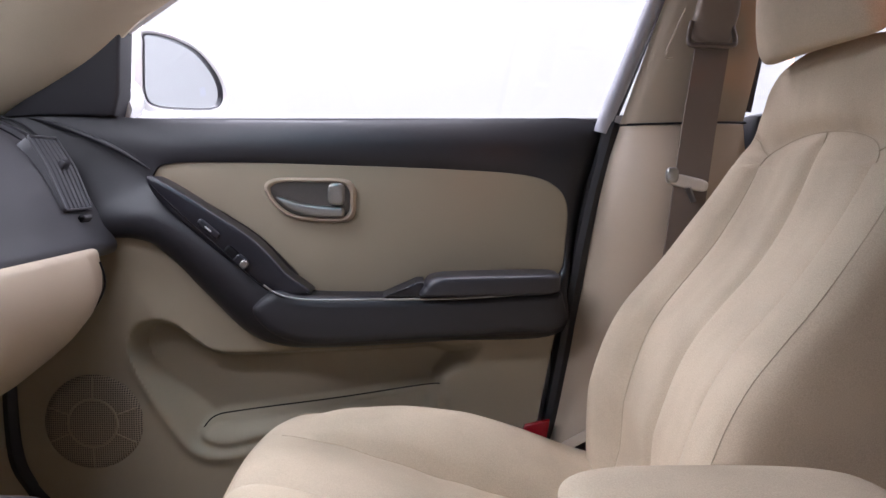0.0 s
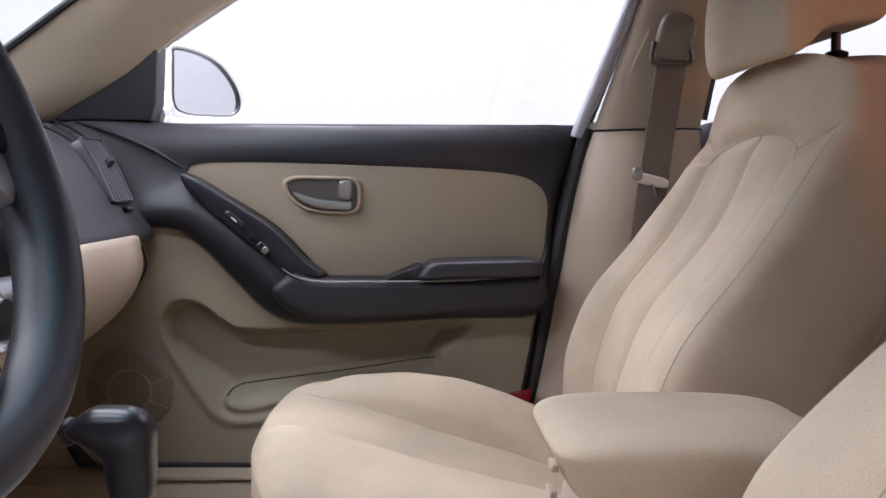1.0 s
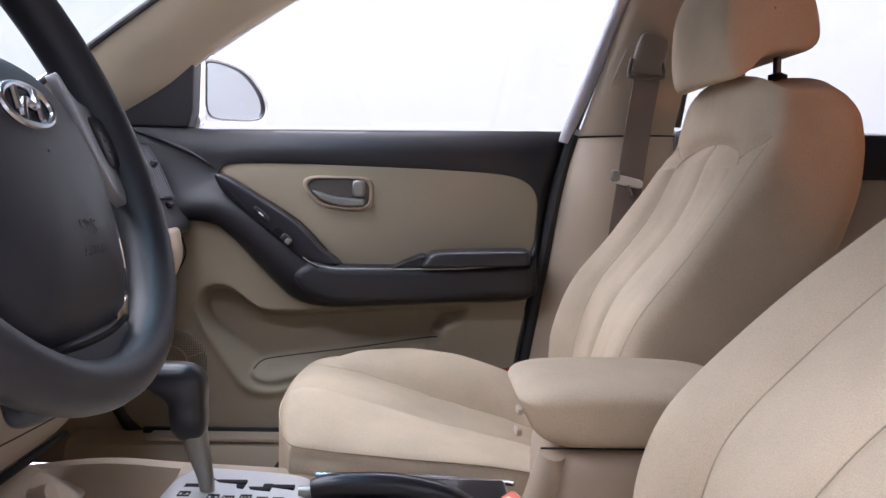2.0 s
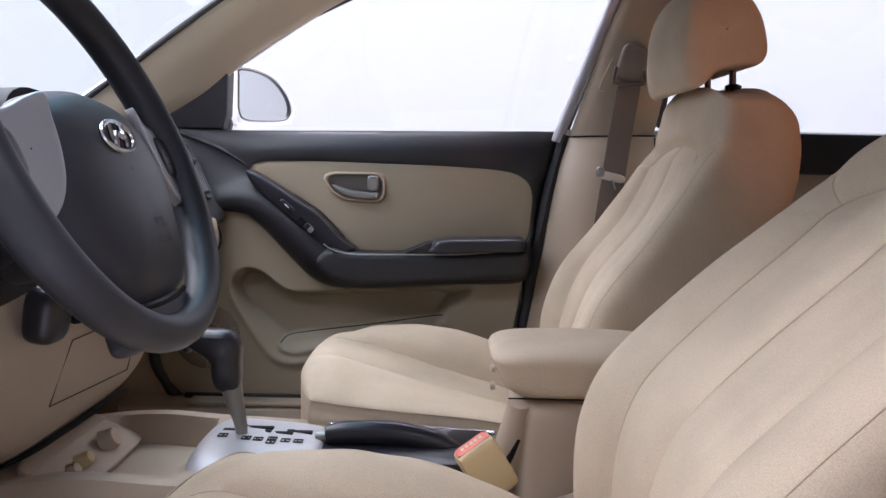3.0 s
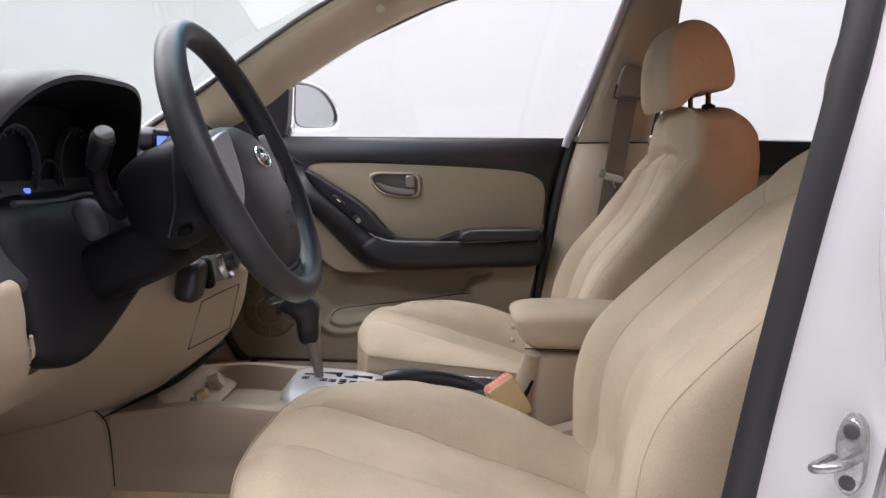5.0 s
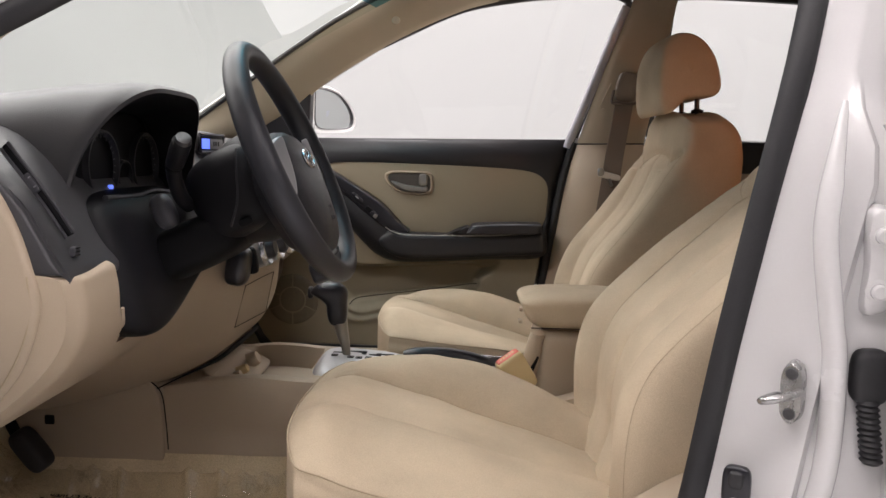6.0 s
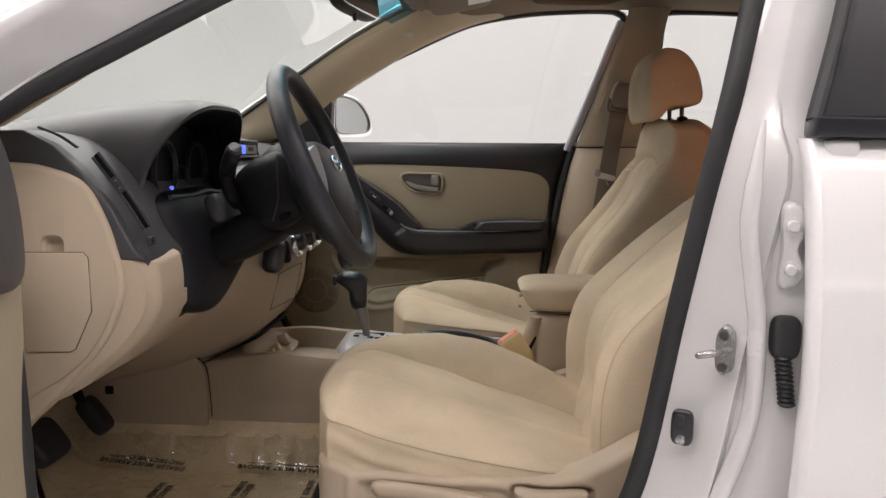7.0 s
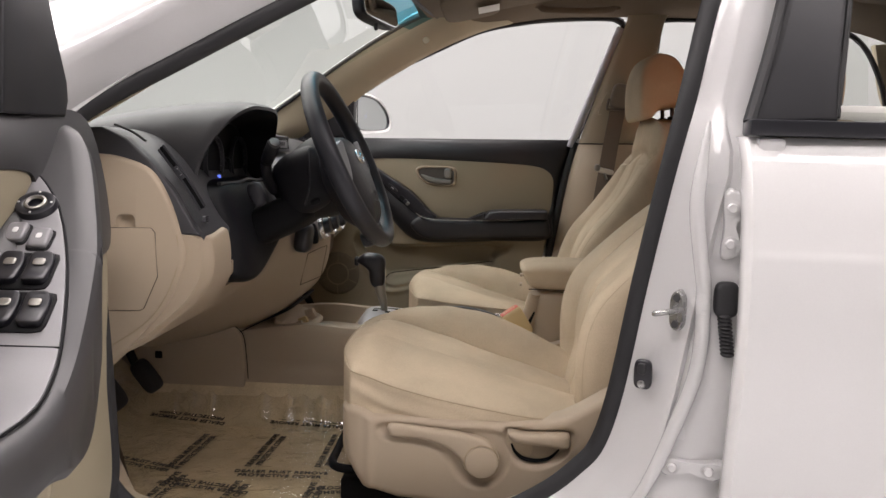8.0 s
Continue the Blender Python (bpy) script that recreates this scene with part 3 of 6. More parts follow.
    rim_line = [r[0] for r in rows] + rows[-1][1:] + [r[-1] for r in reversed(rows[:-1])] + rows[0][nv - 1:0:-1]
    grid([rim_line, [(x, 0.742, z) for x, y, z in rim_line]], closed_v=True, bm=front_half)
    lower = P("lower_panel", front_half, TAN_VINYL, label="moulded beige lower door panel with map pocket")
    slit = [(-0.3655, 0.487), (-0.345, 0.510), (-0.300, 0.520), (-0.151, 0.541), (-0.02, 0.562), (0.006, 0.560), (0.010, 0.545)]
    P("pocket_slit", tube([(x, 0.6965, z + 0.002) for x, z in slit], 0.0010, 8, seg=8), DARK, lower)
    # speaker
    if not driver:
        sp = Matrix.Translation((-0.521, 0.676, 0.508)) @ Matrix.Rotation(radians(90), 4, "X")
        speaker = P("speaker_grille", lathe([(0.0001, 0.0065), (0.03, 0.0062), (0.06, 0.005), (0.068, 0.004), (0.0735, 0.0)], sp, 48), GRILLE, label="round perforated beige speaker grille")
        P("grille_ring", lathe([(0.0345, 0.0060), (0.0355, 0.0078), (0.0375, 0.0078), (0.0385, 0.0060)], sp, 40), TAN_VINYL, speaker)
        for a in (20, 90, 160, 205, 270, 335):
            c, s = math.cos(radians(a)), math.sin(radians(a))
            P("grille_spoke", tube([(-0.521 + c * 0.037, 0.6695, 0.508 + s * 0.037), (-0.521 + c * 0.071, 0.672, 0.508 + s * 0.071)], 0.0013, 1, seg=6), TAN_VINYL, speaker)
    # window sill seal, sail, upper frame, outer skin, glass
    P("belt_seal", tube([(-0.55, 0.726, 0.960), (-0.3, 0.728, 0.964), (0.0, 0.730, 0.969), (0.25, 0.730, 0.973)], 0.006, 6, seg=8), RUBBER, label="black rubber window seal")
    sail = [(-0.655, 0.963), (-0.60, 0.966), (-0.488, 0.968), (-0.480, 1.00), (-0.476, 1.095), (-0.484, 1.108), (-0.50, 1.10), (-0.58, 1.025)]
    if driver:
        sail = [(-0.552, 0.964), (-0.563, 0.985), (-0.560, 1.01), (-0.530, 1.067), (-0.512, 1.105), (-0.475, 1.155), (-0.40, 1.18), (-0.38, 0.962)]
    P("mirror_sail", plate(sail, 0.696, 0.745, 0.005, 5, False), BLACK, label="black mirror sail cover")
    top = [(-0.655, 0.722, 0.985), (-0.49, 0.716, 1.112), (-0.36, 0.708, 1.185), (-0.228, 0.70, 1.25), (-0.065, 0.692, 1.322), (0.08, 0.688, 1.352), (0.206, 0.686, 1.364), (0.33, 0.686, 1.368), (0.372, 0.686, 1.362), (0.392, 0.687, 1.338)]
    if driver:
        top[:2] = [(-0.556, 0.722, 0.985), (-0.508, 0.716, 1.112)]
    P("window_frame", tube(top + [(0.365, 0.693, 1.265), (0.315, 0.704, 1.13), (0.262, 0.716, 0.985)], 0.011, 8, seg=10, up=(0, 1, 0)), RUBBER, label="black window frame seal")
    P("frame_edge", tube([(0.383, 0.672, 1.335), (0.352, 0.679, 1.255), (0.303, 0.690, 1.12), (0.252, 0.703, 0.982), (0.244, 0.706, 0.955)], 0.0125, 8, seg=10, up=(0, 1, 0)), CHANNEL if not driver else RUBBER, label="pale grey glass run channel")
    line = curve(top, 6)
    if not driver:
        P("window_glass", grid([[(x, y + 0.006, z) for x, y, z in line], [(x * 0.97 + 0.005, 0.735, 0.975 + 0.01 * (x + 0.5)) for x, y, z in line]]), GLASS, label="clear side window").visible_shadow = False
    skin = [[(-0.68, 0.80 + 0.07 * b, z), (-0.3, 0.815 + 0.075 * b, z), (0.0, 0.82 + 0.075 * b, z), (0.30 - 0.1 * step(0.75, 0.4, z), 0.815 + 0.075 * b, z)] for z, b in ((0.965, 0.0), (0.90, 0.6), (0.80, 0.95), (0.68, 1.0), (0.55, 0.85), (0.42, 0.6), (0.34, 0.3))]
    P("outer_skin", grid([curve(r, 5) for r in skin]), WHITE, label="glossy white outer skin")
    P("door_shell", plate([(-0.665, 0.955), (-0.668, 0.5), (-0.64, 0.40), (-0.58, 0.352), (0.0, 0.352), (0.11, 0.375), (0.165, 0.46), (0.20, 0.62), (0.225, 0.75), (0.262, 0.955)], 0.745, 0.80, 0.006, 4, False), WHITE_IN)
    P("door_seal", tube([(0.260, 0.705, 0.97), (0.232, 0.70, 0.86), (0.207, 0.70, 0.72), (0.190, 0.70, 0.60), (0.166, 0.70, 0.475), (0.128, 0.70, 0.395), (0.05, 0.70, 0.362), (-0.3, 0.70, 0.358), (-0.56, 0.70, 0.36), (-0.618, 0.685, 0.41), (-0.645, 0.685, 0.50), (-0.655, 0.70, 0.78)], [0.012, 0.013, 0.013, 0.012, 0.010, 0.010, 0.016, 0.016, 0.010], 6, seg=8, up=(0, 1, 0)), RUBBER, label="black rubber door seal")
    if not driver:
        P("red_reflector", plate([(0.118, 0.47), (0.132, 0.508), (0.170, 0.516), (0.164, 0.474)], 0.668, 0.676, 0.002, 3, False), RED_LENS, label="dark red reflector")
    return door, m


front_door(False)
front_door(True)


# ---------- side mirror ----------
def side_mirror():
    ob = thing("side_mirror", (-0.53, 0.82, 0.97), "white wing mirror with a framed mirror glass", "wing mirror")
    a, b = Vector((-0.497, 0.84, 0)), Vector((-0.402, 1.0, 0))
    d = (b - a).normalized()
    n = Vector((d.y, -d.x, 0))

    def place(s, out, z):
        return a + d * s + n * out + Vector((0, 0, z))
    shape = [(0.0, 1.118), (0.06, 1.118), (0.12, 1.104), (0.165, 1.072), (0.186, 1.04), (0.184, 1.012), (0.16, 0.998), (0.09, 0.992), (0.02, 0.992), (-0.004, 1.01), (-0.006, 1.06), (-0.005, 1.10)]
    cs, cz = 0.085, 1.052
    line = curve(shape, 6, True)
    rings = []
    for k, out in ((0.90, 0.0), (0.93, 0.006), (1.0, 0.010), (1.10, 0.004), (1.15, -0.02), (1.12, -0.06), (0.98, -0.10), (0.7, -0.13), (0.3, -0.142), (0.01, -0.144)):
        rings.append([place(cs + (s - cs) * k, out, cz + (z - cz) * k) for s, z in line])
    part("housing", grid(rings, closed_v=True), WHITE, ob, "glossy white mirror housing")
    part("bezel", grid([[place(cs + (s - cs) * k, o, cz + (z - cz) * k) for s, z in line] for k, o in ((0.885, 0.002), (0.895, 0.007), (0.925, 0.008), (0.932, 0.003))], closed_v=True), GLOSS_BLACK, ob)
    part("mirror", grid([[place(cs + (s - cs) * k, 0.002, cz + (z - cz) * k) for s, z in line] for k in (0.89, 0.5, 0.01)], closed_v=True), MIRROR, ob, "pale mirror glass")
    part("mirror_arm", grid([[(x, y, z) for x, y, z in curve(r, 4, True)] for r in (
        [(-0.60, 0.74, 0.962), (-0.49, 0.74, 0.962), (-0.49, 0.74, 1.00), (-0.60, 0.74, 1.01)],
        [(-0.60, 0.80, 0.966), (-0.495, 0.80, 0.966), (-0.50, 0.80, 1.02), (-0.60, 0.80, 1.04)],
        [(-0.60, 0.86, 0.985), (-0.50, 0.86, 0.985), (-0.51, 0.86, 1.06), (-0.60, 0.86, 1.07)])], closed_v=True, caps=True), WHITE, ob)
    part("arm_gasket", box(-0.575, -0.487, 0.735, 0.748, 0.966, 0.984), RUBBER, ob)


side_mirror()


# ---------- front seats ----------
def seat_shield(ob, s, y0, sx):
    """Moulded side cover of a seat with its sunk lever pockets; s: the way it faces, sx: shift along the car."""
    top = [(-0.252, 0.486), (-0.236, 0.491), (-0.213, 0.487), (-0.196, 0.479), (-0.154, 0.478), (-0.057, 0.474), (0.039, 0.474), (0.10, 0.479), (0.134, 0.488), (0.17, 0.508), (0.21, 0.534), (0.262, 0.562)]
    low = [(-0.252, 0.440), (-0.245, 0.405), (-0.231, 0.375), (-0.211, 0.347), (-0.15, 0.330), (-0.05, 0.324), (0.05, 0.330), (0.12, 0.350), (0.18, 0.395), (0.225, 0.445), (0.262, 0.505)]
    tx, tz = np.array(top).T
    lx, lz = np.array(low).T
    rim = top + low[::-1]
    lever = curve([(-0.178, 0.466), (-0.05, 0.463), (0.022, 0.460), (0.043, 0.436), (0.042, 0.398), (0.022, 0.366), (-0.014, 0.356), (-0.046, 0.374), (-0.072, 0.412), (-0.12, 0.432), (-0.176, 0.436)], 4, True)
    recline = curve([(0.034, 0.466), (0.09, 0.466), (0.146, 0.468), (0.150, 0.440), (0.128, 0.412), (0.095, 0.397), (0.062, 0.401), (0.042, 0.424)], 4, True)
    nu, nv = 170, 60
    flat = []
    for i in range(nu + 1):
        x = -0.252 + 0.514 * i / nu
        zt, zb = np.interp(x, tx, tz), np.interp(x, lx, lz)
        flat += [(x, zb + (zt - zb) * j / nv) for j in range(nv + 1)]
    de, dl, dr = inside(flat, rim), inside(flat, lever), inside(flat, recline)
    pts = []
    for (x, z), e, a, c in zip(flat, de, dl, dr):
        t = 1 - min(max(e, 0) / 0.013, 1)
        out = 0.014 - 0.013 * (1 - math.sqrt(1 - t * t))
        out -= 0.022 * min(1.0, max(0.0, (-0.205 - x) / 0.047)) ** 2
        out += 0.004 * math.exp(-((x + 0.200) / 0.007) ** 2) * step(0.485, 0.47, z)
        out -= 0.007 * step(-0.003, 0.009, a) + 0.012 * step(-0.003, 0.008, c)
        pts.append((x + sx, y0 + s * out, z))
    rows = [pts[i * (nv + 1):(i + 1) * (nv + 1)] for i in range(nu + 1)]
    bm = grid(rows)
    line = [r[0] for r in rows] + rows[-1][1:] + [r[-1] for r in reversed(rows[:-1])] + rows[0][nv - 1:0:-1]
    grid([line, [(x, y0 - s * 0.035, z) for x, y, z in line]], closed_v=True, bm=bm)
    shield = part("side_shield", bm, TAN, ob, "moulded beige plastic seat shield")

    def shape(points):
        return [(x + sx, z) for x, z in points]
    y1 = y0 + s * 0.012
    part("height_lever", plate(shape([(-0.163, 0.466), (-0.10, 0.462), (-0.04, 0.455), (0.006, 0.442), (0.026, 0.412), (0.016, 0.386), (-0.006, 0.376), (-0.030, 0.389), (-0.044, 0.412), (-0.070, 0.432), (-0.11, 0.441), (-0.16, 0.444)]), y1 + s * 0.012, y1 - s * 0.010, 0.008, 5), TAN, shield, "long beige height lever")
    knob = Matrix.Translation((-0.004 + sx, y1 + s * 0.012, 0.408)) @ Matrix.Rotation(radians(90 * s), 4, "X").inverted()
    boss = part("lever_knob", lathe([(0.0001, 0.0050), (0.024, 0.0048), (0.0272, 0.0036), (0.0285, -0.003)], knob, 48), TAN, shield, "round beige lever boss")
    part("boss_gap", lathe([(0.0284, 0.0012), (0.0296, 0.0016), (0.0304, 0.0004)], knob, 48), SEAM_AND_SHADE, boss)
    part("recline_lever", plate(shape([(0.040, 0.463), (0.07, 0.461), (0.134, 0.464), (0.144, 0.456), (0.140, 0.438), (0.10, 0.441), (0.06, 0.444), (0.044, 0.449)]), y1 + s * 0.016, y1 - s * 0.012, 0.008, 5), TAN, shield, "beige recline lever")
    part("recline_gap", tube([(x + sx, y1 - s * 0.008, z) for x, z in ((0.046, 0.437), (0.052, 0.424), (0.066, 0.412), (0.088, 0.408), (0.110, 0.413), (0.128, 0.430))], [0.0016, 0.003, 0.0036, 0.0036, 0.003, 0.0014], 6, seg=8), DARK, shield)


def seat(side):
    """side: +1 passenger, -1 driver (leaned further back)."""
    yc = 0.372 * side
    dx = 0.012 if side > 0 else -0.030
    word = "passenger" if side > 0 else "driver"
    ob = thing("front_seat", (0.0, yc, 0.30), f"beige cloth {word} seat with bolsters and headrest", "car seat", "front seats")

    # cushion: bolsters either side of a sunk panel, over an upright sewn side panel
    crown = curve([(-0.26, 0.548), (-0.215, 0.566), (-0.15, 0.583), (-0.07, 0.589), (0.0, 0.582), (0.06, 0.566), (0.12, 0.541), (0.18, 0.510), (0.26, 0.480)], 6)
    hem = [(-0.26, 0.549), (-0.22, 0.543), (-0.07, 0.529), (0.08, 0.515), (0.26, 0.475)] if side > 0 else [(-0.26, 0.557), (-0.19, 0.546), (-0.13, 0.527), (-0.05, 0.508), (0.03, 0.494), (0.13, 0.480), (0.26, 0.472)]
    hx, hz = curve(hem, 6).T
    ix, iz = curve([(-0.28, 0.552), (-0.225, 0.570), (-0.15, 0.555), (-0.07, 0.533), (0.0, 0.510), (0.10, 0.482), (0.20, 0.450), (0.27, 0.43)], 6).T

    def cushion_at(a, b, h):
        """a: front to rear, b: across, both -1 to 1; h: height, 0 to 1."""
        front = -0.250 + 0.042 * abs(b) ** 2.6
        x = front + (0.255 - front) * (a + 1) / 2
        w = 0.259 - 0.022 * step(0.2, 1.0, a) - 0.006 * step(-0.7, -1.0, a)
        seam, top = np.interp(x, hx, hz), np.interp(x, crown[:, 0], crown[:, 1])
        nose = min(1.0, max(0.0, (-0.66 - a) / 0.34))
        line, e = 0.33 - 0.035 * (a + 1), abs(b)
        sunk = np.interp(x + dx, ix, iz)
        if e > line:
            # bolster: rises from the crease and falls to the sewn edge; the outer ones stand higher
            u = (e - line) / (1 - line)
            base = sunk + (seam - sunk) * u
            crest = max(top - sunk - 0.4 * (seam - sunk) - (0.012 if side > 0 else 0.0), 0.004) if b > 0 else 0.015 + 0.010 * step(-0.12, -0.20, x)
            rise = base + crest * math.sin(math.pi * u ** 0.72) ** 0.8 - seam
        else:
            rise = sunk + 0.006 * (1 - (e / line) ** 2) - seam
        rise *= math.sqrt(1 - nose ** 2)
        rise += 0.0022 * noise.noise(Vector((6 * a, 2.2 * b, 3.0 * side))) * (1 - e ** 3)
        low = 0.375
        z = low + (seam - low) * h + rise * h
        y = yc + b * w
        flank = abs(b) ** 10
        fold = math.sin(30 * h + 4 * a + 3 * noise.noise(Vector((3 * a, 4 * h, side)))) * step(0.4, -0.9, a) * math.sin(math.pi * h)
        y += (1 if b > 0 else -1) * flank * (0.008 * math.sin(math.pi * h) + 0.0032 * fold)
        return (x + dx, y, z)

    def cushion(X, Y, Z):
        a, e = math.sin(math.pi / 2 * X), abs(math.sin(math.pi / 2 * Y))
        line, fix = 0.33 - 0.035 * (a + 1), math.sin(math.pi / 2 * (20 / 96))
        e = e * line / fix if e < fix else line + (e - fix) * (1 - line) / (1 - fix)
        return cushion_at(a, math.copysign(e, Y), (Z + 1) / 2)
    cush = part("seat_cushion", block(96, 12, cushion), CLOTH, ob, "beige cloth cushion with sewn panels")
    # Darker tubes stand in for the shade along the cushion creases.
    for sgn in (-1, 1):
        part("seam", tube([Vector(cushion_at(a, sgn * (0.33 - 0.035 * (a + 1)), 1.0)) for a in np.linspace(-0.86, 0.95, 28)], 0.0007, 3, seg=6), SEAM_AND_SHADE, cush)
    line = [cushion_at(a, -1, 0.985) for a in np.linspace(0.9, -0.97, 18)] + [cushion_at(-0.998, b, 0.985) for b in np.linspace(-0.94, 0.94, 13)] + [cushion_at(a, 1, 0.985) for a in np.linspace(-0.97, 0.9, 18)]
    part("seam", tube(line, 0.0010, 2, seg=6), SEAM_AND_SHADE, cush)

    # backrest, level by level: front edge of the bolsters, rear face, half width
    if side > 0:
        fore = [(0.42, 0.205), (0.50, 0.197), (0.58, 0.196), (0.617, 0.202), (0.67, 0.219), (0.71, 0.240), (0.745, 0.267), (0.79, 0.304), (0.86, 0.354), (0.91, 0.387), (0.94, 0.408), (0.985, 0.420), (1.015, 0.424), (1.03, 0.430)]
        rear = [(0.42, 0.36), (0.55, 0.405), (0.65, 0.452), (0.75, 0.505), (0.86, 0.547), (0.92, 0.556), (0.96, 0.554), (0.99, 0.550), (1.015, 0.536), (1.03, 0.515)]
        half = [(0.42, 0.212), (0.55, 0.226), (0.68, 0.232), (0.80, 0.228), (0.90, 0.217), (0.96, 0.208), (1.0, 0.200), (1.03, 0.188)]
        tops, arch_z, kink = 1.030, 0.942, 0.905
    else:
        fore = [(0.42, 0.165), (0.50, 0.154), (0.567, 0.150), (0.62, 0.155), (0.665, 0.170), (0.70, 0.195), (0.75, 0.245), (0.794, 0.293), (0.828, 0.335), (0.884, 0.402), (0.945, 0.470), (0.971, 0.498), (0.99, 0.520), (1.005, 0.54)]
        rear = [(0.42, 0.36), (0.55, 0.41), (0.65, 0.460), (0.75, 0.535), (0.86, 0.620), (0.92, 0.650), (0.95, 0.656), (0.98, 0.650), (1.005, 0.63)]
        half = [(0.42, 0.212), (0.55, 0.226), (0.68, 0.234), (0.80, 0.232), (0.90, 0.222), (0.96, 0.205), (1.005, 0.188)]
        tops, arch_z, kink = 1.005, 0.895, 0.855
    fz, fx = curve(fore, 6).T
    rz, rx = curve(rear, 6).T
    wz, wx = curve(half, 6).T

    def foot(p):
        """How deep a seam draws the cover in at (across in metres, height), by its distance to the sewn lines."""
        y, z = abs(p[0]), p[1]
        insert = 0.118 + 0.012 * step(0.55, 0.80, z)
        over = max(0.0, (z - kink) / (arch_z - kink))
        d = abs(y - insert) if over == 0 else abs(math.hypot(y / insert, over) - 1) * min(insert, arch_z - kink)
        d = min(d, y if z < arch_z else 9.0)
        if z > kink - 0.01:
            # short seam out to the shoulder
            along = (y - insert * 0.93) / 0.075
            if 0 < along < 1.2:
                d = min(d, abs(z - kink - 0.012 - 0.028 * along))
        return d

    def back_at(X, Y, z):
        w = np.interp(z, wz, wx)
        x0, x1 = np.interp(z, fz, fx), np.interp(z, rz, rx)
        h = (z - 0.42) / (tops - 0.42)
        x = x0 + (x1 - x0) * (X + 1) / 2
        if X < 0:
            deep = 0.034 * step(0.02, 0.22, h) * step(0.92, 0.62, h) - 0.006 * step(0.8, 0.95, h)
            x += deep * (1 - step(0.36, 0.90, abs(Y))) * min(1.0, -X * 1.4)
            x += (0.012 * math.exp(-(foot((Y * w, z)) / 0.012) ** 1.5)) * step(0.97, 0.86, abs(Y)) * step(0.3, 0.8, -X)
            x += 0.0012 * noise.noise(Vector((9 * Y, 14 * z, side))) * -X
        else:
            x += 0.012 * (1 - Y * Y) * X
        return (x, yc + Y * w, z - 0.026 * abs(Y) ** 3 * step(0.86, 1.0, h) + 0.004 * step(0.9, 1.0, h))
    sq = [(-1, -1 + 2 * i / 150) for i in range(150)] + [(-1 + 2 * i / 30, 1) for i in range(30)] + [(1, 1 - 2 * i / 24) for i in range(24)] + [(1 - 2 * i / 30, -1) for i in range(30)]
    ring = [round_point((x, y, 0), 6.5)[:2] for x, y in sq]
    levels = list(np.linspace(0.42, tops, 180))
    rows = [[back_at(X, Y, z) for X, Y in ring] for z in levels]
    mid = np.mean(np.array(rows[-1]), axis=0)
    for k, up in ((0.95, 0.0040), (0.87, 0.0072), (0.72, 0.0096), (0.5, 0.0110), (0.25, 0.0116), (0.02, 0.0118)):
        rows.append([tuple(mid * (1 - k) + np.array(p) * k + np.array((0, 0, up))) for p in rows[179]])
    brest = part("backrest", grid(rows, closed_v=True, caps=False), CLOTH, ob, "beige cloth backrest with side bolsters")

    def on_back(Y, z):
        """A point on the front of the cover; Y in metres from the middle."""
        b = Y / np.interp(z, wz, wx)
        X = -max(0.0, 1 - abs(b) ** 6.5) ** (1 / 6.5)
        p = back_at(X, b, z)
        return (p[0] - 0.0008, p[1], p[2])
    part("seam", tube([on_back(0.0, z) for z in np.linspace(0.50, arch_z, 26)], 0.0006, 2, seg=6), SEAM_AND_SHADE, brest)
    arch = [on_back(sgn * (0.118 + 0.012 * step(0.55, 0.80, z)), z) for sgn, zs in ((-1, np.linspace(0.50, kink, 18)),) for z in zs]
    arch += [on_back(-0.130 * math.cos(a), kink + (arch_z - kink) * math.sin(a)) for a in np.linspace(0.1, math.pi - 0.1, 25)]
    arch += [on_back(0.118 + 0.012 * step(0.55, 0.80, z), z) for z in np.linspace(kink, 0.50, 18)]
    part("seam", tube(arch, 0.0005, 2, seg=6), SEAM_AND_SHADE, brest)
    for sgn in (-1, 1):
        part("seam", tube([on_back(sgn * (0.122 + 0.075 * t), kink + 0.012 + 0.028 * t) for t in (0, 0.35, 0.7, 1.0)], 0.0006, 3, seg=6), SEAM_AND_SHADE, brest)
        edge = []
        for z in np.linspace(0.47, kink + 0.03, 40):
            X, Y = round_point((-0.93, sgn, 0), 6.5)[:2]
            p = back_at(X, Y, z)
            edge.append((p[0], p[1] + 0.0005 * sgn, p[2]))
        part("stitching", tube(edge, 0.0004, 2, seg=6), SEAM_AND_SHADE, brest)

    # headrest on two posts
    turn = 0.0 if side > 0 else radians(15)
    ox, oz = (0.0, 0.0) if side > 0 else (0.080, -0.026)

    def lay(x, y, z):
        u, v = x - 0.392, z - 1.032
        return (0.392 + ox + u * math.cos(turn) + v * math.sin(turn), y, 1.032 + oz + v * math.cos(turn) - u * math.sin(turn))
    prof = curve([(0.397, 1.029), (0.386, 1.050), (0.382, 1.095), (0.385, 1.150), (0.399, 1.192), (0.430, 1.215), (0.462, 1.214), (0.488, 1.196), (0.506, 1.155), (0.519, 1.105), (0.517, 1.080), (0.500, 1.069), (0.468, 1.066), (0.440, 1.059), (0.418, 1.036)], 6, True)
    pc = np.array((0.448, 1.125))

    def head(t, u, v):
        """t: across -1 to 1; a point (u, v) of the side profile."""
        w = 0.127 * (1 - 0.24 * step(1.13, 1.222, v))
        bulge = -0.012 * (1 - t * t) * step(0.43, 0.385, u)
        return lay(u + bulge, yc + w * t, v - 0.010 * abs(t) ** 3 * step(1.15, 1.21, v))
    rows = []
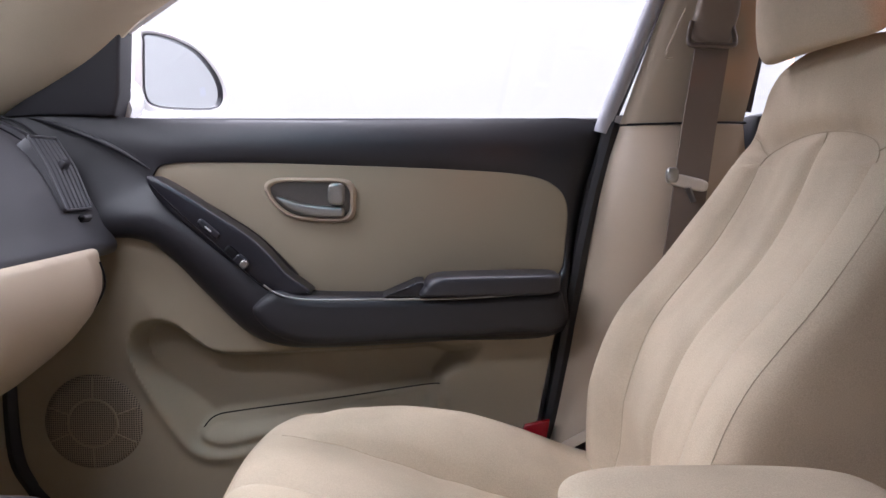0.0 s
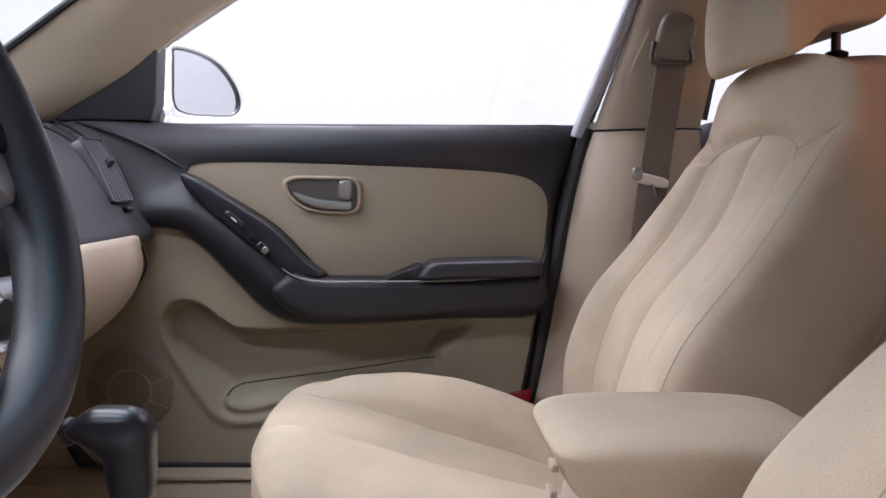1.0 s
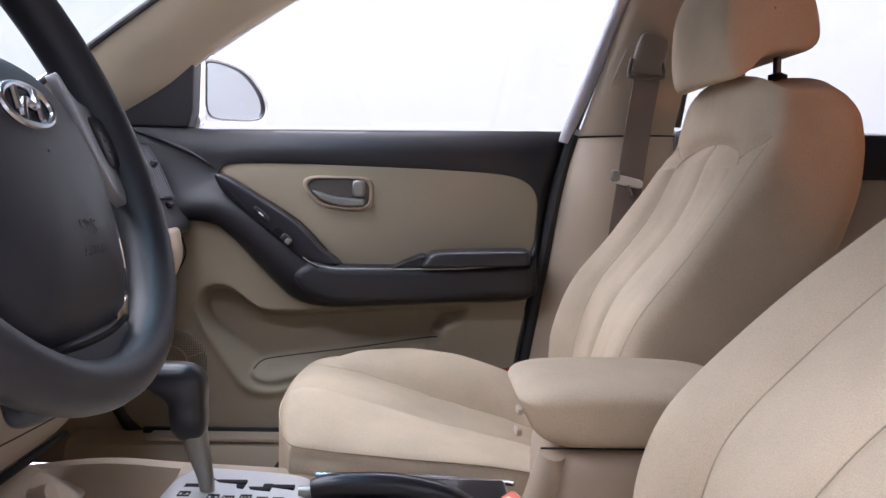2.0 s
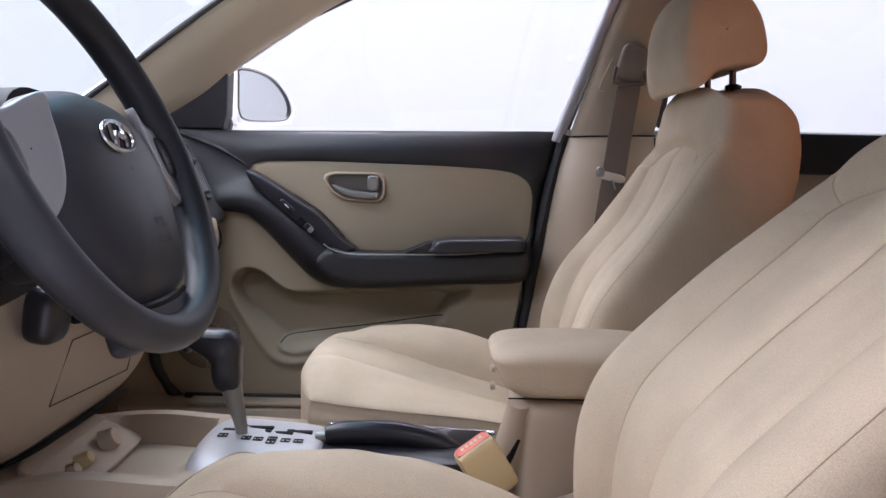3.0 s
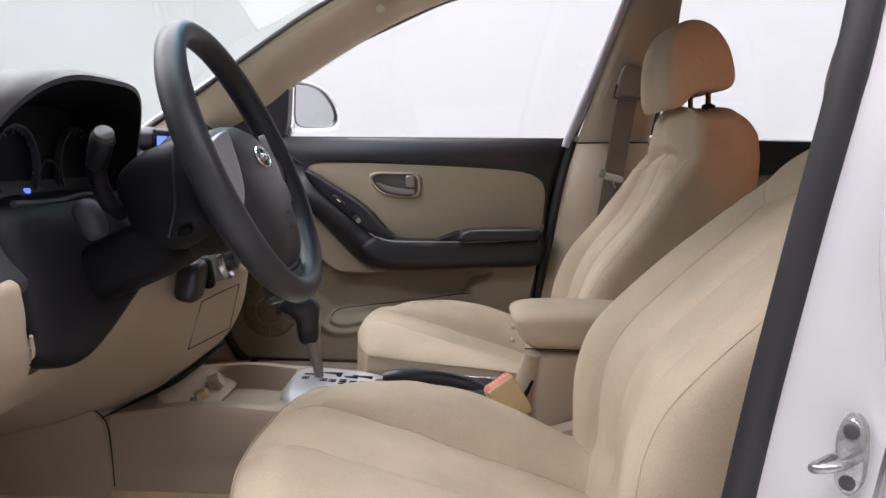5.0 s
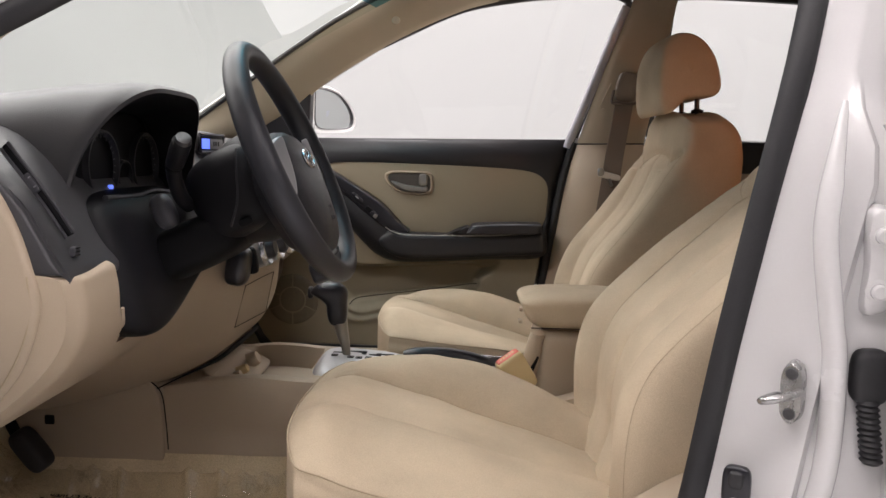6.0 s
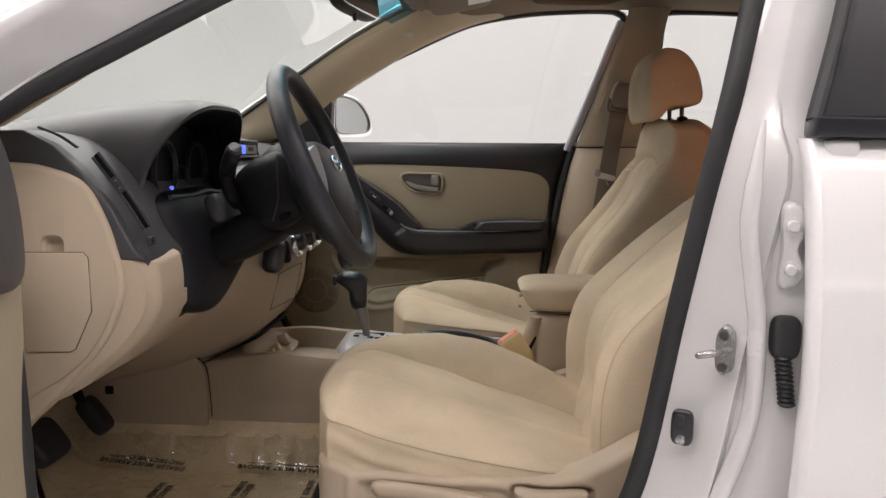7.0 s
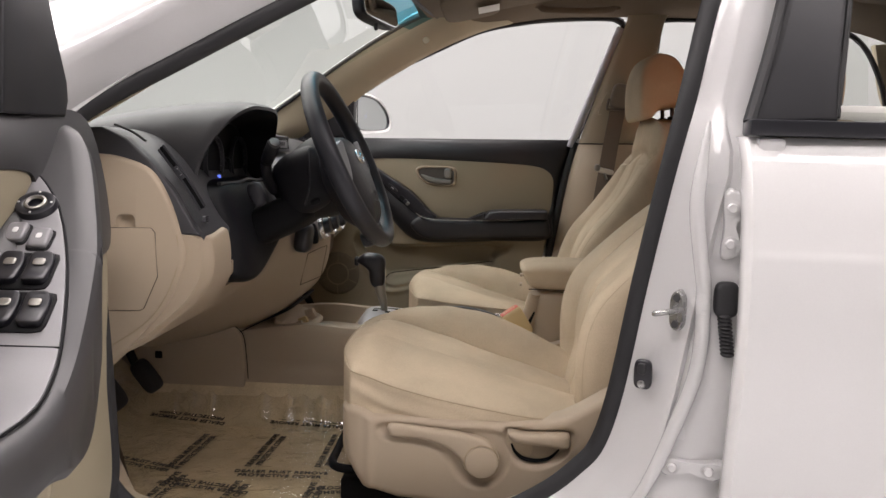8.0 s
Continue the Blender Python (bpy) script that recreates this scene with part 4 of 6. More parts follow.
    for t, k in ((-1.0, 0.02), (-1.0, 0.35), (-0.997, 0.65), (-0.985, 0.82), (-0.96, 0.92), (-0.92, 0.965), (-0.86, 0.988), (-0.78, 1.0), (-0.55, 1.0), (-0.3, 1.0), (0, 1.0), (0.3, 1.0), (0.55, 1.0), (0.78, 1.0), (0.86, 0.988), (0.92, 0.965), (0.96, 0.92), (0.985, 0.82), (0.997, 0.65), (1.0, 0.35), (1.0, 0.02)):
        rows.append([head(t, *(pc + (p - pc) * k)) for p in prof])
    rest = part("headrest", grid(rows, closed_v=True), CLOTH, ob, "padded beige cloth headrest")
    for sgn in (-1, 1):
        part("seam", tube([head(sgn * 0.93, *(pc + (np.array(p) - pc) * 0.965)) for p in ((0.404, 1.034), (0.402, 1.07), (0.401, 1.11), (0.403, 1.15), (0.414, 1.185), (0.440, 1.208))], 0.0013, 4, seg=6), SEAM_AND_SHADE, rest)
    part("seam", tube([head(t, 0.440 + 0.002, 1.2165) for t in np.linspace(-0.85, 0.85, 9)], 0.0009, 2, seg=6), SEAM_AND_SHADE, rest)
    for s in (-1, 1):
        foot_x, foot_z = (0.484, 1.026) if side > 0 else (0.575, 1.0)
        part("post", tube([(foot_x, yc + s * 0.065, foot_z - 0.01), lay(0.480, yc + s * 0.065, 1.10)], 0.0058, 1, seg=12), GLOSS_BLACK, rest, "dark headrest post")
        part("post_guide", lathe([(0.0135, 0.0), (0.0135, 0.007), (0.0065, 0.010)], Matrix.Translation((foot_x, yc + s * 0.065, foot_z + 0.009))), DARK, rest)

    # base: side shields, pan and rails
    for s in (-1, 1):
        y0, sx = yc + s * 0.262, dx + 0.030
        if s == side:
            seat_shield(ob, s, y0, sx)
        else:
            prof = [(x + sx, z) for x, z in ((-0.252, 0.46), (-0.247, 0.49), (-0.214, 0.486), (-0.05, 0.476), (0.06, 0.475), (0.165, 0.497), (0.235, 0.535), (0.258, 0.50), (0.235, 0.425), (0.15, 0.362), (0.05, 0.33), (-0.18, 0.318), (-0.245, 0.40))]
            part("side_shield", plate(prof, y0 + s * 0.012, y0 - s * 0.035, 0.012, 5), TAN, ob, "moulded beige plastic seat shield")
    part("seat_pan", box(-0.20 + dx, 0.22 + dx, yc - 0.235, yc + 0.235, 0.34, 0.435, 0.01), TAN, ob)
    for s in (-1, 1):
        part("seat_rail", box(-0.26, 0.30, yc + s * 0.20 - 0.02, yc + s * 0.20 + 0.02, 0.296, 0.335, 0.004), DARK, ob)
    part("seat_bar", tube([(-0.22, yc - 0.21, 0.35), (-0.275, yc - 0.20, 0.352), (-0.285, yc - 0.12, 0.352), (-0.285, yc + 0.12, 0.352), (-0.275, yc + 0.20, 0.352), (-0.22, yc + 0.21, 0.35)], 0.008, 5), DARK, ob, "black slide bar")
    return ob


seat(1)
seat(-1)


def rear_bench():
    ob = thing("rear_bench", (1.25, 0, 0.30), "beige cloth rear bench seat with headrests", "car seat")
    part("bench_cushion", pad((1.12, 0, 0.47), (0.27, 0.64, 0.09), 6, 16), CLOTH, ob)
    part("bench_back", pad((1.48, 0, 0.76), (0.10, 0.62, 0.33), 6, 16, Matrix.Rotation(radians(24), 4, "Y")), CLOTH, ob)
    for y in (-0.40, 0.40):
        part("headrest", pad((1.60, y, 1.13), (0.055, 0.13, 0.095), 4, 14, Matrix.Rotation(radians(15), 4, "Y")), CLOTH, ob)


rear_bench()


# ---------- steering wheel ----------
WHEEL = Matrix.Translation((-0.289, -0.381, 0.910)) @ Matrix(((0, -0.418, 0.908), (1, 0, 0), (0, 0.908, 0.418))).to_4x4()


def steering_wheel():
    """Built in its own plane: x to the passenger side, y up the rim, z to the driver."""
    ob = thing("steering_wheel", tuple(WHEEL.translation), "black four-spoke steering wheel with silver spoke trims", "steering wheel")

    def W(name, bm, mat, parent=None, label="", smooth=True):
        return part(name, bm, mat, parent or ob, label, smooth, WHEEL)
    rim = []
    for i in range(96):
        a = 2 * math.pi * i / 96
        r = 0.0165 + 0.0012 * math.cos(2 * a)
        rim.append([((0.172 + r * math.cos(t)) * math.cos(a), (0.172 + r * math.cos(t)) * math.sin(a), r * 1.08 * math.sin(t)) for t in np.linspace(0, 2 * math.pi, 16, endpoint=False)])
    W("rim", grid(rim, closed_u=True, closed_v=True), WHEEL_BLACK, label="black grained rim")
    # centre pad
    half = [(0.0, 0.053), (0.05, 0.048), (0.088, 0.034), (0.108, 0.008), (0.117, -0.028), (0.107, -0.062), (0.091, -0.092), (0.072, -0.122), (0.050, -0.139)]
    shape = half + [(0.0, -0.143)] + [(-x, y) for x, y in reversed(half[1:])]
    line = curve(shape, 6, True)
    rings = [[(x * k, y * k - 0.03 * (1 - k), z) for x, y in line] for k, z in ((0.72, -0.05), (0.88, -0.035), (1.0, -0.018), (0.985, -0.008), (0.94, 0.001), (0.85, 0.008), (0.7, 0.0142), (0.45, 0.019), (0.2, 0.0208), (0.01, 0.021))]
    hub = W("airbag_cover", grid(rings, closed_v=True, caps=False), WHEEL_BLACK, label="black airbag cover with an oval emblem")
    W("hub_back", lathe([(0.0001, -0.115), (0.068, -0.115), (0.080, -0.075), (0.084, -0.045), (0.078, -0.030), (0.0001, -0.030)], Matrix.Translation((0, -0.012, 0)), 36), COLUMN, hub)
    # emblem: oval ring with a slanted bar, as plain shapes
    ring = [(0.029 * math.cos(a), 0.0135 * math.sin(a) - 0.001, 0.0212) for a in np.linspace(0, 2 * math.pi, 32, endpoint=False)]
    emblem = W("emblem", tube(ring, 0.0024, 1, True, 8), CHROME, hub, "chrome oval emblem")
    W("emblem_bar", tube([(-0.013, -0.010, 0.0215), (-0.006, 0.001, 0.0225), (0.006, -0.002, 0.0225), (0.013, 0.009, 0.0215)], 0.0029, 4, False, 8), CHROME, emblem)
    W("emblem_bar", tube([(-0.014, -0.005, 0.0215), (-0.009, 0.010, 0.0215)], 0.0024, 1, False, 8), CHROME, emblem)
    W("emblem_bar", tube([(0.014, 0.004, 0.0215), (0.009, -0.011, 0.0215)], 0.0024, 1, False, 8), CHROME, emblem)
    # spokes
    def crest(x):
        return float(np.interp(abs(x), (0.05, 0.07, 0.09, 0.11, 0.135, 0.17), (0.0205, 0.0172, 0.0120, 0.0060, 0.0010, -0.004)))
    for s in (-1, 1):
        up = [(s * 0.082, 0.034), (s * 0.100, 0.032), (s * 0.125, 0.024), (s * 0.158, 0.019), (s * 0.164, -0.010), (s * 0.157, -0.040), (s * 0.137, -0.061), (s * 0.116, -0.053), (s * 0.101, -0.036), (s * 0.091, -0.012), (s * 0.085, 0.014)]
        l2 = curve(up, 5, True)
        c = l2.mean(0)
        rings = []
        for k, z in ((1, -0.007), (1, 0.0), (0.985, 0.0012), (0.95, 0.0018), (0.85, 0.002), (0.7, 0.002), (0.5, 0.002), (0.3, 0.002), (0.02, 0.002)):
            pts = [(c[0] + (x - c[0]) * k, c[1] + (y - c[1]) * k) for x, y in l2]
            rings.append([(x, y, crest(x) + z) for x, y in pts])
        spoke = W("spoke", grid(rings, closed_v=True), SILVER, label="silver spoke trim")
        W("spoke_button", block(12, 3.2, lambda x, y, z, s=s: (s * (0.150 + 0.022 * x), -0.010 + 0.022 * y, 0.0005 + 0.0055 * z)), GLOSS_BLACK, spoke)
        for dy in (-0.009, 0.0, 0.009):
            W("button_mark", block(3, 4, lambda x, y, z, s=s, dy=dy: (s * 0.143 + 0.0045 * x, -0.010 + dy + 0.0010 * y, 0.0056 + 0.0008 * z)), GREY_PRINT, spoke)
    W("spoke", block(16, 4, lambda x, y, z: ((0.078 - 0.006 * y) * x, -0.155 + 0.019 * y, -0.016 + 0.015 * z - 0.004 * x * x)), WHEEL_BLACK, label="black lower spoke")
    W("cover_gap", tube([(-0.062, -0.1395, -0.006), (-0.03, -0.1435, -0.003), (0, -0.1445, -0.002), (0.03, -0.1435, -0.003), (0.062, -0.1395, -0.006)], 0.0022, 4, False, 8), DARK, hub)
    W("cover_line", tube([(-0.045, -0.118, 0.0045), (0, -0.124, 0.0058), (0.045, -0.118, 0.0045)], 0.0012, 6, False, 6), BLACK, hub)
    letters("airbag_letters", "SRS", 0.015, WHEEL @ Matrix.Translation((0.010, -0.080, 0.0188)) @ Matrix.Rotation(radians(9), 4, "X"), GREY_PRINT, hub, "moulded dark letters")
    letters("airbag_letters", "AIRBAG", 0.009, WHEEL @ Matrix.Translation((0.010, -0.094, 0.0168)) @ Matrix.Rotation(radians(10), 4, "X"), GREY_PRINT, hub)


steering_wheel()


def steering_column():
    ob = thing("steering_column", (-0.44, -0.378, 0.80), "black steering column shroud with control stalks and key", "steering column")

    def C(name, bm, mat, parent=None, label=""):
        return part(name, bm, mat, parent or ob, label, True, WHEEL)

    def shroud(x, y, z):
        w = 0.088 - 0.010 * step(0.2, -1.0, z)
        h = 0.064 - 0.002 * step(0.2, -1.0, z)
        return (x * w, -0.006 + y * h - 0.006 * step(0, -1, z), -0.092 + 0.058 * z)
    body = C("shroud", block(28, 4.2, shroud), COLUMN, label="black plastic column shroud")
    C("shroud_ridge", tube([(-0.074, 0.045, -0.052), (-0.088, 0.018, -0.060), (-0.090, -0.020, -0.075), (-0.086, -0.050, -0.100)], 0.0016, 6, seg=8), BLACK, body)
    C("shroud_lower", block(16, 3.6, lambda x, y, z: (x * 0.088, -0.052 + 0.038 * y, -0.21 + 0.115 * z)), DARK)
    C("screw_hole", pad((-0.088, -0.052, -0.078), (0.004, 0.0055, 0.010), 3, 8), DARK, body)
    # control stalks: neck, thick twist grip with a slanting end, and the socket they leave
    for s in (-1, 1):
        stalk = C("stalk", tube([(s * 0.060, 0.002, -0.150), (s * 0.088, 0.014, -0.145), (s * 0.114, 0.034, -0.134), (s * 0.132, 0.049, -0.122)], [0.0105, 0.0105, 0.0100, 0.0105], 5, False, 18), COLUMN, label="black control stalk")
        C("stalk_ring", tube([(s * 0.132, 0.049, -0.122), (s * 0.134, 0.0505, -0.1195)], 0.0114, 1, False, 18), DARK, stalk)
        grip = C("stalk_knob", tube([(s * 0.134, 0.0505, -0.1195), (s * 0.136, 0.052, -0.117), (s * 0.150, 0.062, -0.101), (s * 0.160, 0.069, -0.089), (s * 0.1615, 0.070, -0.087)], [0.0105, 0.0120, 0.0127, 0.0128, 0.0107], 1, False, 20), COLUMN, stalk)
        C("knob_end", tube([(s * 0.1612, 0.0698, -0.0874), (s * 0.1650, 0.0725, -0.083), (s * 0.1655, 0.073, -0.0825)], [0.0108, 0.0100, 0.006], 1, False, 20), GREY_AND_GLARE, grip, "grey twist-switch end")
        C("stalk_boot", block(12, 2.8, lambda x, y, z, s=s: (s * (0.080 + 0.016 * x), 0.006 + 0.025 * y, -0.178 + 0.015 * z)), SLAT, body)
    # key and fob under the passenger side of the column
    key = part("key_fob", pad((-0.424, -0.205, 0.730), (0.019, 0.028, 0.033), 3.5, 10, Matrix.Rotation(radians(8), 4, "Y")), GLOSS_BLACK, ob, "black key fob hanging from the ignition")
    part("key_ring", tube([(-0.436 + 0.012 * math.cos(a), -0.215, 0.766 + 0.012 * math.sin(a)) for a in np.linspace(0, 2 * math.pi, 14, endpoint=False)], 0.0012, 2, True, 6), CHROME, key)
    part("key_head", pad((-0.442, -0.225, 0.780), (0.016, 0.010, 0.014), 3.5, 6), GLOSS_BLACK, key)
    part("second_fob", pad((-0.410, -0.172, 0.736), (0.010, 0.009, 0.024), 3.5, 8, Matrix.Rotation(radians(-10), 4, "Y")), DARK, key)


steering_column()


# ---------- dashboard ----------
def dashboard():
    ob = thing("dashboard", (-0.75, 0, 0.75), "black over beige dashboard with vents, cluster hood and glovebox", "dashboard")
    ys = list(np.linspace(-0.685, 0.66, 56))

    def upper(y):
        e = abs(y) / 0.68
        fwd = 0.03 * step(0.80, 1.0, e)
        pts = [(-1.12, 0.90), (-1.05, 0.935), (-0.85, 0.965 - 0.012 * e), (-0.70, 0.966 - 0.008 * e), (-0.615 - fwd, 0.948), (-0.565 - fwd * 0.6, 0.915), (-0.525, 0.865), (-0.492, 0.81), (-0.474, 0.779), (-0.50, 0.762), (-0.62, 0.75)]
        return [(x, y, z) for x, z in curve(pts, 4)]
    part("dash_top", grid([upper(y) for y in ys], caps=True), DASH, ob, "black soft grained dash top")

    def lower(y):
        c = 1 - step(0.10, 0.34, abs(y + 0.0))
        pts = [(-0.56, 0.785), (-0.480, 0.784), (-0.464 + 0.020 * c, 0.765), (-0.464 + 0.028 * c, 0.718 - 0.02 * c), (-0.490 + 0.050 * c, 0.674 - 0.05 * c), (-0.540 + 0.060 * c, 0.628 - 0.07 * c), (-0.60 + 0.03 * c, 0.584 - 0.08 * c), (-0.70 + 0.0 * c, 0.548 - 0.09 * c), (-0.85, 0.53 - 0.09 * c), (-0.88, 0.60)]
        e = 0.4 * step(0.672, 0.694, -y) + 1.1 * step(0.56, 0.66, y)
        foot_z = 0.674 + 0.090 * step(-0.54, -0.22, y) + 0.045 * step(-0.530, -0.585, y)
        cut = step(-0.586, -0.566, y) * (1 - step(-0.25, -0.21, y))
        lift = 0.006 * step(-0.665, -0.58, y) * (1 - step(-0.26, -0.20, y))
        return [(x - 0.035 * e - 0.10 * cut * step(foot_z, foot_z + 0.022, z), y, z + lift * step(0.72, 0.78, z)) for x, z in curve(pts, 6)]
    low = part("knee_panel", grid([lower(y) for y in np.linspace(-0.694, 0.655, 220)], caps=True), TAN, ob, "moulded beige lower dash")
    # lines of the small tray in the centre and of the glovebox
    part("compartment_line", tube([(-0.4315, -0.135, 0.684), (-0.430, -0.02, 0.683), (-0.431, 0.075, 0.679), (-0.4375, 0.035, 0.604), (-0.438, -0.07, 0.610), (-0.4385, -0.180, 0.617)], 0.0008, 1, True, 6), DARK, low)
    part("under_gap", tube([(-0.604, -0.158, 0.486), (-0.545, -0.157, 0.517), (-0.480, -0.150, 0.550), (-0.476, -0.05, 0.551), (-0.476, 0.05, 0.551), (-0.480, 0.13, 0.549)], [0.001, 0.0015, 0.004, 0.005, 0.005, 0.003], 4, seg=8), DARK, low)
    part("tray_line", tube([(-0.425, -0.145, 0.716), (-0.418, -0.08, 0.718), (-0.416, 0.0, 0.719), (-0.418, 0.10, 0.718)], 0.0006, 5, seg=6), DARK, low)
    part("glovebox_line", tube([(-0.462, 0.565, 0.765), (-0.458, 0.568, 0.73), (-0.485, 0.568, 0.685), (-0.54, 0.565, 0.63), (-0.61, 0.56, 0.582)], 0.0016, 6, seg=6), DARK, low)
    part("glovebox", grid([[(x + 0.010 * math.sin(math.pi * min(1, max(0, k / 36))), y, z) for k, (x, _, z) in enumerate(lower(y)[8:45])] for y in np.linspace(0.20, 0.53, 20)], caps=False), TAN, ob, "beige glovebox lid")

    # driver's end: beige end cap with fuse cover
    cap = [(-0.70, 0.912), (-0.657, 0.914), (-0.609, 0.910), (-0.557, 0.890), (-0.528, 0.845), (-0.510, 0.790), (-0.503, 0.745), (-0.528, 0.676), (-0.582, 0.612), (-0.645, 0.550), (-0.70, 0.52)]
    end = part("end_cap", plate(cap, -0.702, -0.668, 0.008, 5, True, 0.001), TAN, ob, "beige dash end cap with fuse cover")
    cover = [(-0.640, 0.793), (-0.556, 0.795), (-0.550, 0.788), (-0.547, 0.715), (-0.571, 0.661), (-0.578, 0.657), (-0.638, 0.655), (-0.644, 0.662), (-0.645, 0.786)]
    part("fuse_cover", plate(cover, -0.7045, -0.695, 0.0015, 1, False), TAN, end)
    part("fuse_gap", tube([(x, -0.7028, z) for x, z in cover], 0.0008, 1, True, 6), DARK, end)
    carve(end, pad((-0.599, -0.706, 0.801), (0.0165, 0.013, 0.0165), 3, 14))
    part("end_split", tube([(-0.665, -0.7024, 0.571), (-0.641, -0.7026, 0.587), (-0.570, -0.7028, 0.635), (-0.532, -0.7024, 0.685), (-0.512, -0.7010, 0.742), (-0.514, -0.7015, 0.785)], 0.0010, 5, seg=6), SEAM_AND_SHADE, end)
    # black end panel and slim demister vent
    for s in (-1, 1):
        y = -0.69 if s < 0 else 0.664
        pts = [(-0.70, 0.955), (-0.640, 0.958), (-0.600, 0.940), (-0.56, 0.905), (-0.52, 0.855), (-0.49, 0.80), (-0.480, 0.786), (-0.512, 0.784), (-0.536, 0.84), (-0.572, 0.885), (-0.62, 0.906), (-0.70, 0.91)]
        part("end_panel", plate(pts, y + s * 0.004, y - s * 0.02, 0.004, 3, False), DASH, ob)
        part("demister_vent", tube([(-0.628, y - s * 0.018, 0.962), (-0.600, y - s * 0.02, 0.951), (-0.578, y - s * 0.022, 0.936)], 0.005, 4, seg=8, flat=0.4), DARK, ob)
    # side vents: rim, curved slats, tab and thumb wheel
    for s in (-1, 1):
        if s < 0:
            path = curve([(-0.553, -0.664, 0.926), (-0.546, -0.666, 0.918), (-0.524, -0.668, 0.891), (-0.503, -0.664, 0.859), (-0.487, -0.655, 0.827)], 5)
            vent = part("side_vent", tube(path, 0.0045, 1, seg=12, flat=0.7, up=(0, 1, 0)), DARK, ob, "dark side air vent slot")
            for off in (-0.0055, 0.0055):
                part("vent_edge", tube([(x + off * 0.75, y - 0.002, z + off * 0.65) for x, y, z in path], 0.0022, 1, seg=8), SLAT, vent)
            tab = part("vent_tab", pad((-0.521, -0.669, 0.886), (0.0038, 0.004, 0.012), 6, 8, Matrix.Rotation(radians(-36), 4, "Y")), SLAT, vent)
            for k in (-1, 1):
                part("tab_mark", pad((-0.520 - 0.003 * k, -0.6732, 0.887 + 0.005 * k), (0.0018, 0.0005, 0.0007), 4, 3, Matrix.Rotation(radians(-36), 4, "Y")), LABEL_GREY, tab)
            part("vent_wheel", pad((-0.484, -0.653, 0.808), (0.004, 0.006, 0.006), 5, 6), SLAT, vent)
            for k in range(3):
                part("wheel_rib", pad((-0.4805, -0.653, 0.804 + 0.004 * k), (0.0010, 0.006, 0.0008), 4, 3), DARK, vent)
            continue

        def face(u, v, deep=0.0, s=s):
            """u: inner to outer edge, v: top to bottom, on the falling dash face."""
            x = float(np.interp(v, (0, 0.4, 1), (-0.560, -0.535, -0.502)))
            z = 0.930 - 0.098 * v
            inner = float(np.interp(v, (0, 0.4, 1), (0.575, 0.570, 0.552)))
            outer = float(np.interp(v, (0, 0.4, 1), (0.658, 0.658, 0.634)))
            y = inner + (outer - inner) * u
            return (x + 0.003 - 0.84 * deep, s * y, z + 0.002 - 0.54 * deep)
        rim = [face(u, 0) for u in np.linspace(0.04, 0.96, 6)] + [face(1, v) for v in np.linspace(0.04, 0.96, 10)] + [face(u, 1) for u in np.linspace(0.96, 0.04, 6)] + [face(0, v) for v in np.linspace(0.96, 0.04, 10)]
        vent = part("side_vent", tube(rim, 0.0020, 2, True, 10), DASH, ob, "black side air vent")
        part("vent_collar", grid([[Vector(p) + Vector((0.001, 0, 0.001)) for p in rim], [Vector(p) * 0.0 + Vector((p[0] - 0.03, p[1], p[2] - 0.02)) for p in rim]], closed_v=True), DASH, vent)
        part("vent_back", grid([[face(u, v, 0.0035) for u in (0, 0.5, 1)] for v in np.linspace(0, 1, 8)]), DARK, vent)
        for i in range(6):
            u0 = 0.04 + 0.158 * i
            part("vent_slat", grid([[face(u0, v, 0.0045), face(u0 + 0.012, v, 0.0005), face(u0 + 0.050, v, -0.0015), face(u0 + 0.075, v, 0.0045)] for v in np.linspace(0.02, 0.98, 10)], closed_v=True, caps=True), SLAT, vent)
        t0 = Vector(face(0.56, 0.42, 0.0025))
        tab = part("vent_tab", pad(t0, (0.0045, 0.0110, 0.0130), 7, 6, Matrix.Rotation(radians(32), 4, "Y")), SLAT, vent)
        part("tab_face", pad(t0 + Vector((0.003, 0, 0.002)), (0.003, 0.0062, 0.0075), 7, 6, Matrix.Rotation(radians(32), 4, "Y")), BLACK, tab)
        w0 = Vector(face(0.62, 1.15, -0.003))
        part("wheel_slot", pad(w0, (0.004, 0.017, 0.0055), 6, 6, Matrix.Rotation(radians(32), 4, "Y")), DARK, vent)
        part("vent_wheel", pad(w0 + Vector((0.003, 0, 0.001)), (0.004, 0.0125, 0.0035), 4, 6, Matrix.Rotation(radians(32), 4, "Y")), GREY_PRINT, vent)
        part("trim_line", tube([(-0.640, s * 0.60, 0.957), (-0.600, s * 0.640, 0.930), (-0.545, s * 0.652, 0.875), (-0.505, s * 0.655, 0.812), (-0.49, s * 0.652, 0.782)], 0.0013, 6, seg=6), DARK, ob)

    # instrument hood: arches from the scuttle back to the driver
    def arch(x, yc, w, z0, zt, k, lean):
        row = []
        for a in np.linspace(0, math.pi, 33):
            c, s = math.cos(a), math.sin(a)
            yy = yc - w * math.copysign(abs(c) ** k, c) * (1.0 if c > 0 else 0.80)
            h = abs(s) ** k
            row.append((x - lean * (0.4 + 0.6 * step(-0.3, 0.6, c)) * (1 - h ** 2.2), yy, z0 + (zt - z0) * h))
        return row
    yc = -0.388
